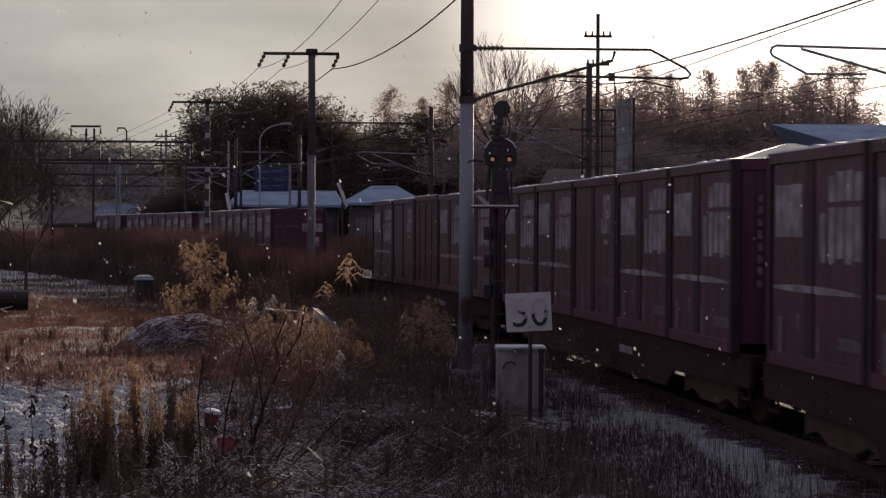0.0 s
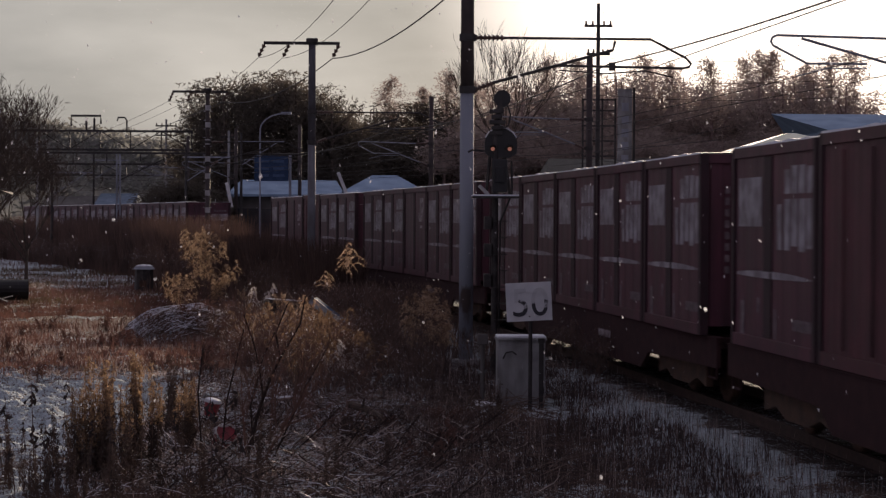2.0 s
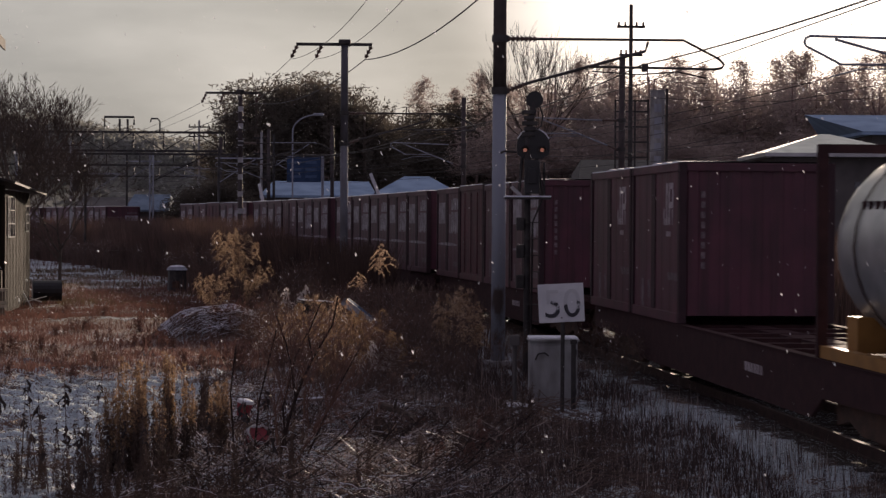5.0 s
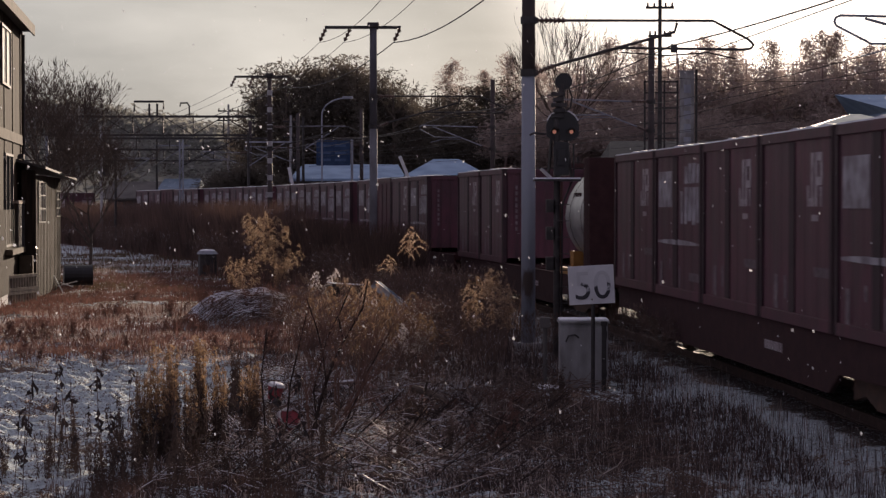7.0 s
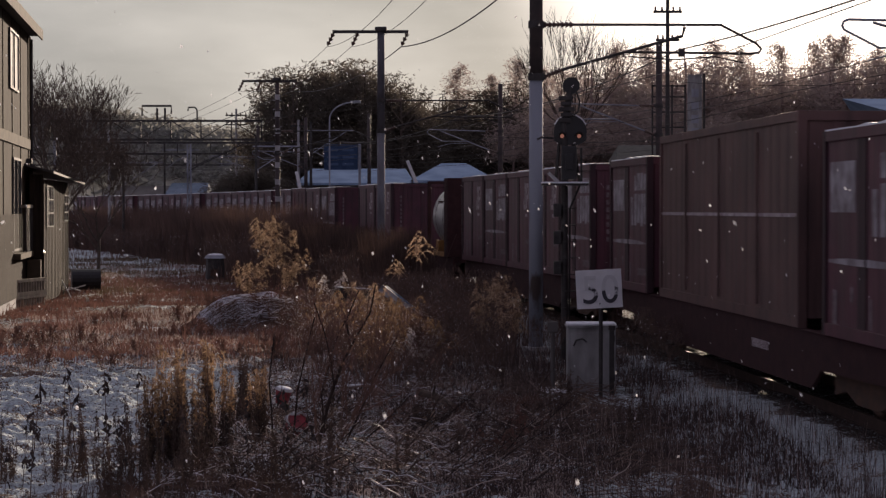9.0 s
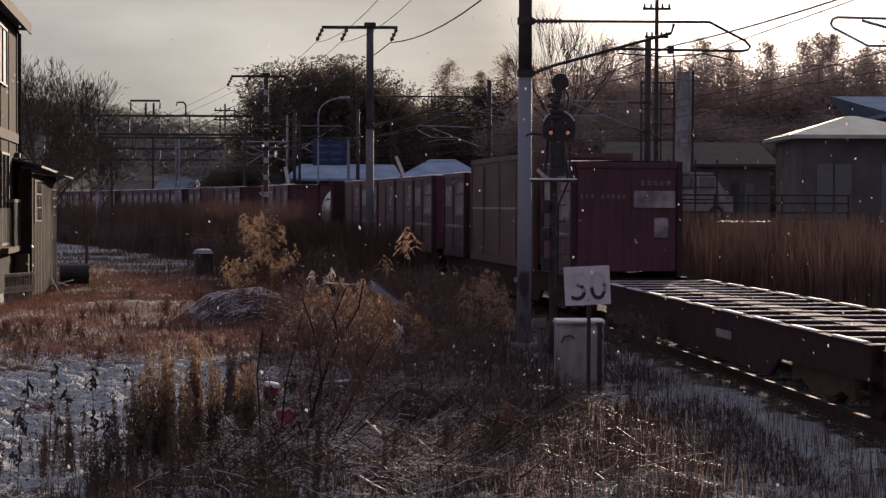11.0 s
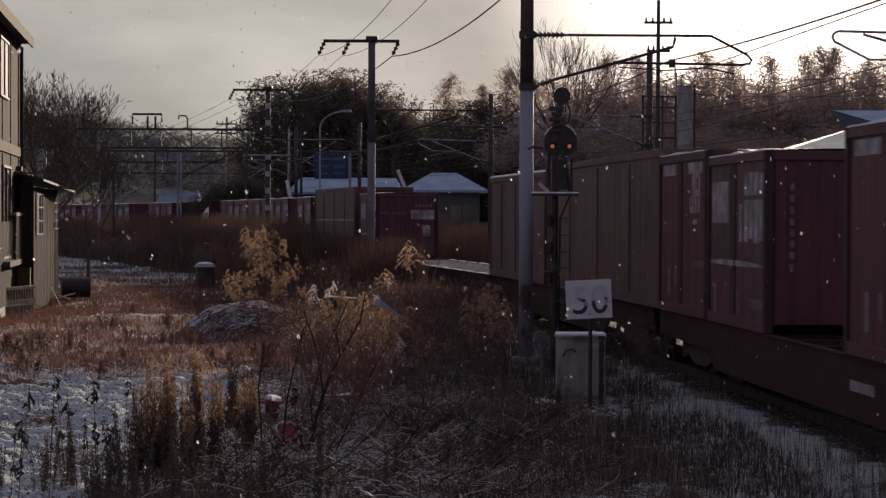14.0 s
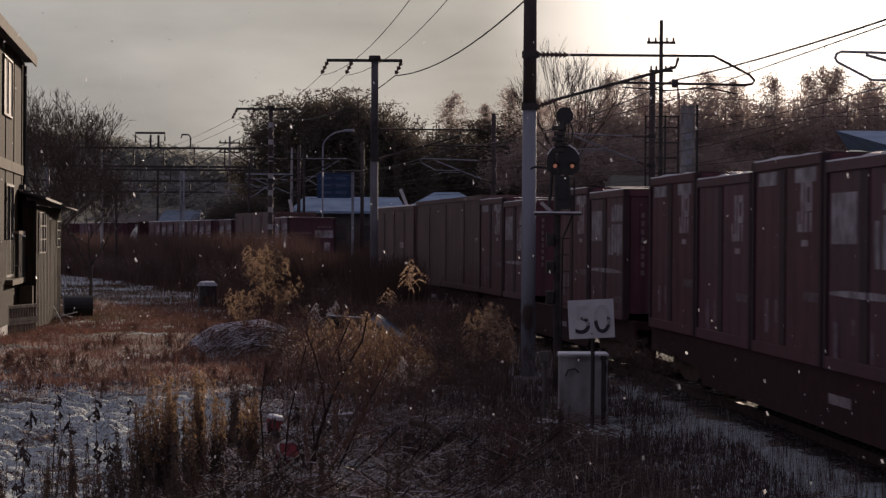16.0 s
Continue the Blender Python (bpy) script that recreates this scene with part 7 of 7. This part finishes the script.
def wand_plant(label, h, stems, seed, spread, top_mat):
    """Upright dark stalks set with short dry leaves, paler towards the tops."""
    t = thing("dry_mugwort", label, "plant", group="dry tall weeds")
    rr = random.Random(seed)
    st, lo, hi = Build(), [], []
    rng = np.random.RandomState(seed)
    for k in range(stems):
        a, q = rr.random() * 6.283, spread * math.sqrt(rr.random())
        p = Vector((q * math.cos(a), q * math.sin(a), -0.05))
        hh = h * rr.uniform(0.55, 1.0)
        tip = p + Vector((rr.uniform(-0.09, 0.09), rr.uniform(-0.09, 0.09), hh))
        st.tube(p, tip, 0.006, 0.003, 4, False)
        n = int(230 * hh)
        w = rng.rand(n)
        c = np.array(p) + (np.array(tip) - np.array(p)) * w[:, None] + rng.normal(size=(n, 3)) * np.array([0.027, 0.027, 0.014]) * (1.2 - 0.5 * w[:, None])
        lo.append(c[w < 0.70])
        hi.append(c[w >= 0.70])
    tagged(part("stem", st, M_TWIG, t, "thin dark stalks"), kind="stuff")
    v, f = leaf_cloud(np.concatenate(lo), 0.028, rng, 1.6, True)
    tagged(part("foliage", from_arrays("foliage", v, f), M_WEED, t, "shrivelled dark leaves"), kind="stuff")
    v, f = leaf_cloud(np.concatenate(hi), 0.026, rng, 1.6, True)
    tagged(part("seed_head", from_arrays("seed_head", v, f), top_mat, t, "dry tops"), kind="stuff")
    return t


W_TAN = wand_plant("clump of dry upright mugwort with tan tops", 1.38, 21, 61, 0.19, M_STRAW_GOLD)
put(W_TAN, -3.132, 22.5, 0, 1.0, True)
for px, y, s in ((368, 23.0, 1.04), (262, 22.0, 0.84), (318, 22.0, 0.9), (440, 24.5, 0.7)):
    put(W_TAN, (px - 784) / 3535 * y, y, px * 7, s)
W_DARK = wand_plant("clump of dark withered stalks poking from snow", 0.95, 6, 62, 0.26, M_WEED)
put(W_DARK, -3.469, 21.0, 0, 1.0, True)
_wr = random.Random(63)
for k in range(22):
    px = _wr.uniform(-60, 600)
    y = _wr.uniform(19.2, 22.5)
    if 480 < px < 545:
        continue
    put(W_DARK, (px - 784) / 3535 * y, y, _wr.uniform(0, 360), _wr.uniform(0.4, 1.25) * (1.1 if 180 < px < 560 else 0.75))
for k in range(16):
    px, y = _wr.uniform(400, 720), _wr.uniform(21.5, 27)
    if k % 2 or 465 < px < 660:
        continue
    put(W_DARK, (px - 784) / 3535 * y, y, _wr.uniform(0, 360), _wr.uniform(0.6, 1.3))
for k in range(16):
    px, y = _wr.uniform(560, 1150), _wr.uniform(20, 34)
    put(W_DARK, (px - 784) / 3535 * y, y, _wr.uniform(0, 360), _wr.uniform(0.4, 0.8))


def dock_stalk(seed):
    """A thin stalk with a few curled dark leaves at the top."""
    t = thing("withered_stalk", "thin stalk with a few curled dark leaves", "plant", group="withered stalks")
    rr = random.Random(seed)
    h = 0.95
    b, lv = Build(), Build()
    p, tip = Vector((0, 0, -0.05)), Vector((rr.uniform(-0.15, 0.15), 0, h))
    b.tube(p, tip, 0.006, 0.003, 5, False)
    for k in range(rr.randint(4, 8)):
        c = p.lerp(tip, rr.choice((0.5, 0.62, 0.85, 0.92, 1.0)) - rr.uniform(0, 0.05))
        d = Vector((rr.uniform(-0.07, 0.07), rr.uniform(-0.05, 0.05), -rr.uniform(0.06, 0.18)))
        w, turn = rr.uniform(0.010, 0.030), rr.uniform(-0.03, 0.03)
        m, q = c + d * rr.uniform(0.3, 0.5) + Vector((rr.uniform(-0.02, 0.02), turn, 0.01)), c + d * rr.uniform(0.6, 0.85) + Vector((rr.uniform(-0.025, 0.025), -turn, 0))
        e, g = Vector((w, w * 0.6, 0.004)), Vector((w * 0.5, -w, 0))
        lv.add([c, m - e, m + e, q - g, q + g, c + d], [(0, 1, 2), (1, 3, 4, 2), (3, 5, 4)])
    part("stalk", b, M_TWIG, t)
    tagged(part("foliage", lv, M_DARKLEAF, t), kind="stuff")
    return t


_d = [dock_stalk(70 + k) for k in range(5)]
for k in range(26):
    px, y = _wr.uniform(-80, 330), _wr.uniform(19.5, 25)
    if k > 17:
        px = _wr.uniform(400, 620)
    put(_d[k % 5], (px - 784) / 3535 * y, y, _wr.uniform(0, 360), _wr.uniform(0.5, 1.2), k < 5)


# ---- woody shrubs ----
def shrub(label, h, seed, stems, material, spread=0.5, depth=3, r=0.016, lean=0.0, leaves=0):
    t = thing("bare_shrub", label, "shrub", group="bare shrubs in the field")
    rr = random.Random(seed)
    b, twigs = Build(), []
    for k in range(stems):
        a = rr.random() * 6.283
        d = Vector((math.cos(a) * 0.45 + lean, math.sin(a) * 0.35, 1)).normalized()
        limb(b, Vector((0.06 * math.cos(a), 0.06 * math.sin(a), -0.05)), d, h * 0.42, r, depth, rr, twigs, spread, 0.05, (2, 4))
    for p, d in twigs:
        for _ in range(2):
            e = (d + Vector((rr.uniform(-1, 1), rr.uniform(-1, 1), rr.uniform(-1, 1))) * 0.5).normalized()
            b.blade(p, p + e * 0.14, 0.0035)
    tagged(part("branchwork", b, material, t, "tangled thin branches"), kind="stuff")
    if leaves:
        rng = np.random.RandomState(seed)
        ends = np.array([tuple(p) for p, d in twigs])
        pts = ends[rng.randint(0, len(ends), leaves)] + rng.normal(size=(leaves, 3)) * 0.07
        v, f = leaf_cloud(pts, 0.018, rng, 1.2)
        tagged(part("foliage", from_arrays("foliage", v, f), M_DEADLEAF, t, "curled russet leaves"), kind="stuff")
        pts = ends[rng.randint(0, len(ends), leaves // 2)] + rng.normal(size=(leaves // 2, 3)) * 0.09
        v, f = leaf_cloud(pts, 0.011, rng, 1.0, True)
        tagged(part("frost", from_arrays("frost", v, f), M_FROST, t, "specks of snow caught on the twigs"), kind="stuff")
    return t


S_RED = shrub("bare russet shrub leaning over the snow", 1.9, 81, 4, M_TWIG_RED, 0.55, 3, 0.017, 0.35, 420)
put(S_RED, -1.489, 23.5, 0, 1.0, True)
put(S_RED, -1.405, 27.0, 60, 0.9)
S_DARK = shrub("dark bramble thicket of thin bare canes", 1.25, 82, 9, M_TWIG, 0.8, 3, 0.012, 0.0, 450)
put(S_DARK, -0.258, 38.0, 0, 1.0, True)
for px, y, s in ((820, 35, 0.95), (790, 42, 1.15), (880, 41, 1.0), (930, 40, 0.9), (620, 33, 0.8), (740, 31, 0.75), (850, 31, 0.7), (960, 36, 0.8),
                 (640, 46, 1.1), (720, 47, 1.2), (560, 47, 0.9), (780, 48, 1.2), (845, 46, 1.2), (520, 48, 0.8), (690, 52, 1.2), (600, 54, 1.1), (1160, 33, 0.8), (1120, 36, 0.8)):
    put(S_DARK, (px - 784) / 3535 * y, y, px * 3.0, s)
for px, y, s in ((500, 47.8, 0.5), (525, 48.0, 0.55), (480, 48.0, 0.45)):
    put(S_DARK, (px - 784) / 3535 * y, y, px * 3.0, s)
for k in range(26):
    s = _wr.uniform(38, 135)
    x, y, _ = face_at(s, _wr.uniform(-5.0, -1.8))
    put(S_DARK, x, y, k * 41.0, _wr.uniform(1.1, 1.6))
for k in range(5):
    px, y = _wr.uniform(570, 720), _wr.uniform(34, 46)
    put(S_RED, (px - 784) / 3535 * y, y, k * 53.0, _wr.uniform(0.35, 0.55))


S_RUSSET = shrub("dense russet thicket still holding dead leaves", 1.35, 84, 9, M_TWIG_RED, 0.75, 3, 0.011, 0.05, 2600)
put(S_RUSSET, -1.30, 33.0, 0, 1.0, True)
for px, y, s in ((690, 32.5, 0.95), (610, 35.5, 0.8), (560, 34.0, 0.8), (655, 36.5, 0.9), (720, 35.0, 0.9), (530, 38.5, 0.8), (760, 33.5, 0.75), (590, 40.0, 0.85), (880, 27.2, 0.32), (925, 27.0, 0.28)):
    put(S_RUSSET, (px - 784) / 3535 * y, y, px * 3.7, s)


def leaning_sapling():
    """Dark crooked stems that lean over the weeds."""
    x, y = -1.623, 24.0
    t = thing("leaning_sapling", "dark crooked sapling leaning over the weeds", "sapling", pose(x, y, gz(x, y)))
    rr, twigs = random.Random(17), []
    runs = [[(0, 0, -0.1), (0.16, 0.05, 0.55), (0.30, 0.0, 0.95), (0.42, 0.03, 1.2), (0.66, 0.0, 1.62), (0.72, 0.0, 1.95)],
            [(0.22, 0.02, 0.72), (0.16, 0.0, 1.15), (0.10, 0.05, 1.38), (-0.02, 0.05, 1.72)], [(0.42, 0.03, 1.2), (0.36, 0.1, 1.5), (0.5, 0.12, 1.85)],
            [(-0.3, 0.1, -0.1), (-0.22, 0.1, 0.7), (-0.08, 0.1, 1.3), (-0.02, 0.1, 1.55)],
            [(0.30, 0.2, -0.1), (0.55, 0.22, 0.45), (0.72, 0.2, 0.85), (1.0, 0.2, 1.35)], [(0.1, 0.3, -0.1), (0.05, 0.3, 0.6), (0.2, 0.3, 1.2), (0.34, 0.3, 1.5)],
            [(0.4, 0.1, -0.1), (0.85, 0.12, 0.30), (1.15, 0.1, 0.62)], [(-0.5, 0.0, -0.1), (-0.56, 0.0, 0.8), (-0.5, 0.0, 1.35)]]
    tw = Build()
    for k, run in enumerate(runs):
        part("stem", Build().line(run, 0.022 if k == 0 else 0.013, 7, 0.007), M_BARK_DARK, t)
        for _ in range(7):
            i = rr.randrange(1, len(run))
            p = Vector(run[i - 1]).lerp(Vector(run[i]), rr.random())
            d = Vector((rr.uniform(-0.8, 1.0), rr.uniform(-0.6, 0.6), rr.uniform(0.2, 1))).normalized()
            limb(tw, p, d, rr.uniform(0.18, 0.4), 0.008, 2, rr, twigs, 0.6, 0.1, (2, 3))
    tagged(part("branchwork", tw, M_TWIG_RED, t, "fine russet side twigs"), kind="stuff")


leaning_sapling()
# heap of cut brush and fallen twigs
hp, hs = Build(), Build()
for k in range(2100):
    a, q0 = _wr.random() * 6.283, MOUND[2] * math.sqrt(_wr.uniform(0.0, 0.85))
    cx, cy = MOUND[0] + q0 * math.cos(a), MOUND[1] + q0 * math.sin(a)
    way, ln = _wr.gauss(0.12, 0.38), _wr.uniform(0.15, 0.5)
    run = []
    for u in (-1.0, -0.35, 0.35, 1.0):
        x, y = cx + ln * u * math.cos(way), cy + ln * u * math.sin(way) + 0.05 * u * u
        run.append((x, y, gz(x, y) + 0.05 + 0.06 * math.sin(k * 1.7 + u * 0.8)))
    hp.line(run, 0.0055, 4, 0.003)
    if k % 3 == 0 or (k % 3 == 1 and math.cos(a - 2.4) > 0.0):
        hs.line([(x, y, z + 0.010) for x, y, z in run[1:]], 0.0095, 4, 0.003)
tagged(part("brush_heap", hp, M_TWIG), "heap of cut stalks dusted with snow", "brush heap", kind="stuff")
tagged(part("heap_snow", hs, M_SNOW), "streaks of snow along the heaped stalks", "snow", kind="stuff")
ft, fs_ = Build(), Build()
for k in range(1500):
    x, y = _wr.uniform(-2.9, 2.6), _wr.uniform(19.5, 33)
    if float(side_of(x, y)) > -1.6:
        continue
    z = gz(x, y) + _wr.uniform(0.0, 0.14)
    d = Vector((_wr.uniform(-1, 1), _wr.uniform(-0.6, 0.6), _wr.uniform(-0.3, 0.3))).normalized() * _wr.uniform(0.12, 0.6)
    a, b = Vector((x, y, z)) - d, Vector((x, y, z)) + d
    m = Vector((x, y, z)) + Vector((_wr.uniform(-0.1, 0.1), _wr.uniform(-0.1, 0.1), _wr.uniform(0.0, 0.12)))
    ft.line([a, a.lerp(m, 0.6), m, m.lerp(b, 0.5), b], 0.0075, 4, 0.003)
    if k % 2 and x < 0.2 + _wr.uniform(-0.6, 0.6):
        up = Vector((0, 0, 0.005))
        fs_.line([a.lerp(m, 0.6) + up, m + up, m.lerp(b, 0.5) + up], 0.0065, 3, 0.002)
rng = np.random.RandomState(72)
xy = scatter(rng, 16000, -10, 2.5, 18.5, 40)
v, f = leaf_cloud(np.stack([xy[:, 0], xy[:, 1], ground_z(xy[:, 0], xy[:, 1]) + 0.015], 1), 0.022, rng, 0.4)
tagged(part("dead_leaves", from_arrays("dead_leaves", v, f), M_WEED), "small dead leaves and crumbs of soil on the snow", "dead leaves", kind="stuff")
cn = Build()
for k in range(330):
    x, y = _wr.uniform(-2.6, 1.6), _wr.uniform(19.3, 27)
    if float(side_of(x, y)) > -2.2:
        continue
    a0 = _wr.uniform(-1.3, 1.3) + (math.pi if _wr.random() < 0.5 else 0)
    ln = 0.08 + 0.5 * _wr.random() ** 1.6
    z, _lift = gz(x, y) + 0.03, _wr.uniform(-0.05, 0.6)
    run = [(x + ln * u * math.cos(a0), y + ln * u * math.sin(a0) * 0.6, z + _lift * ln * u) for u in (0, 0.25, 0.5, 0.75, 1.0)]
    cn.line([(p[0] + _wr.uniform(-0.02, 0.02), p[1], p[2] + _wr.uniform(-0.012, 0.012)) for p in run], 0.0085, 4, 0.004)
dk = Build()
for k in range(190):
    x, y = _wr.uniform(-2.7, 1.0), _wr.uniform(19.8, 28)
    ln, a0, rise = _wr.uniform(0.35, 1.1), _wr.choice((-1, 1, 1)) * _wr.uniform(0.2, 1.1), _wr.uniform(0.15, 0.85)
    p, way = Vector((x, y, gz(x, y) - 0.03)), Vector((math.cos(a0) * (1 if _wr.random() < 0.7 else -1), math.sin(a0) * 0.6, rise)).normalized()
    run = [p + way * (ln * u) + Vector((_wr.uniform(-0.02, 0.02), 0, _wr.uniform(-0.02, 0.02))) for u in (0, 0.25, 0.5, 0.75, 1.0)]
    dk.line(run, _wr.uniform(0.006, 0.011), 5, 0.003)
    for _ in range(3):
        q = run[_wr.randint(1, 3)]
        dk.line([q, q + Vector((_wr.uniform(-0.16, 0.16), _wr.uniform(-0.1, 0.1), _wr.uniform(0.03, 0.2)))], 0.004, 4, 0.002)
tagged(part("leaning_twigs", dk, M_BARK_DARK), "dark broken twigs leaning over the snow", "twigs", kind="stuff")
tagged(part("bent_canes", cn, M_CANE), "pale bent canes among fallen twigs", "canes", kind="stuff")
rng = np.random.RandomState(74)
xy = scatter(rng, 32000, -3.2, 1.6, 18.8, 36, lambda x, y: np.clip(vnoise(x, y, 0.7, 66) * 2.2 - 0.55, 0.03, 1) * np.clip((1.6 - x) / 1.5, 0.1, 1))
v, f = leaf_cloud(np.stack([xy[:, 0], xy[:, 1], ground_z(xy[:, 0], xy[:, 1]) + 0.03 + 0.14 * rng.rand(len(xy)) ** 2], 1), 0.015, rng, 0.6, True)
tagged(part("snow_crumbs", from_arrays("snow_crumbs", v, f), M_SNOW), "crumbs of snow caught on the twigs", "snow", kind="stuff")
tagged(part("fallen_twigs", ft, M_TWIG_WET), "tangle of fallen twigs and canes", "twigs", kind="stuff")
tagged(part("twig_snow", fs_, M_SNOW), "snow lying along the fallen twigs", "snow", kind="stuff")


# ---- falling snow ----
SNOWFALL = []
for layer, (count, y0, y1, size, vel) in enumerate(((40, 3.0, 8.0, 0.0055, (0.18, 0.05, -0.95)), (420, 7.0, 16.0, 0.0085, (0.26, 0.0, -1.1)), (1100, 14.0, 30.0, 0.012, (0.34, -0.05, -1.2)))):
    rng = np.random.RandomState(90 + layer)
    b = Build()
    for _ in range(int(count * 5)):
        y = rng.uniform(y0, y1)
        half = 0.26 * y + 1.0
        c = Vector((rng.uniform(-half - 6, half), y, rng.uniform(-1.0, 25.0)))
        s = size * rng.uniform(0.3, 1.15)
        ax = [Vector(rng.normal(size=3)).normalized() * s * rng.uniform(0.6, 1.3) for _ in range(3)]
        b.add([c + ax[0], c - ax[0], c + ax[1], c - ax[1], c + ax[2], c - ax[2]],
              [(0, 2, 4), (2, 1, 4), (1, 3, 4), (3, 0, 4), (2, 0, 5), (1, 2, 5), (3, 1, 5), (0, 3, 5)])
    ob = tagged(part("falling_snow", b, M_FLAKE), "loose white snowflakes drifting down", "snowflakes", kind="stuff")
    SNOWFALL.append((ob, vel))

# Fine far flakes, added to lay a haze before the woods.
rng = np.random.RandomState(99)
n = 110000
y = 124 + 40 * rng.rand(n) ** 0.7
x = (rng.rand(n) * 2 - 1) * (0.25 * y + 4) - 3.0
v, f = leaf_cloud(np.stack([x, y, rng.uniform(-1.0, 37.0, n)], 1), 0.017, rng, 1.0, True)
ob = tagged(part("distant_snowfall", from_arrays("distant_snowfall", v, f), M_FLAKE), "fine distant snow added as haze before the woods", "snowflakes", kind="stuff")
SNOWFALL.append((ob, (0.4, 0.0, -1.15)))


# ---- what moves ----
def motions():
    for ob, s0, z in MOVERS:
        rows = []
        for k in range(33):
            t = k * 0.5
            rows.append((t, on_line(s0 + SPEED * t, HALF, z)))
        walk(ob, rows)
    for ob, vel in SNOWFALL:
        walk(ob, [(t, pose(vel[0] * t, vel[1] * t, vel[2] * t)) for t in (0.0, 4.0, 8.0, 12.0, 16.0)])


motions()
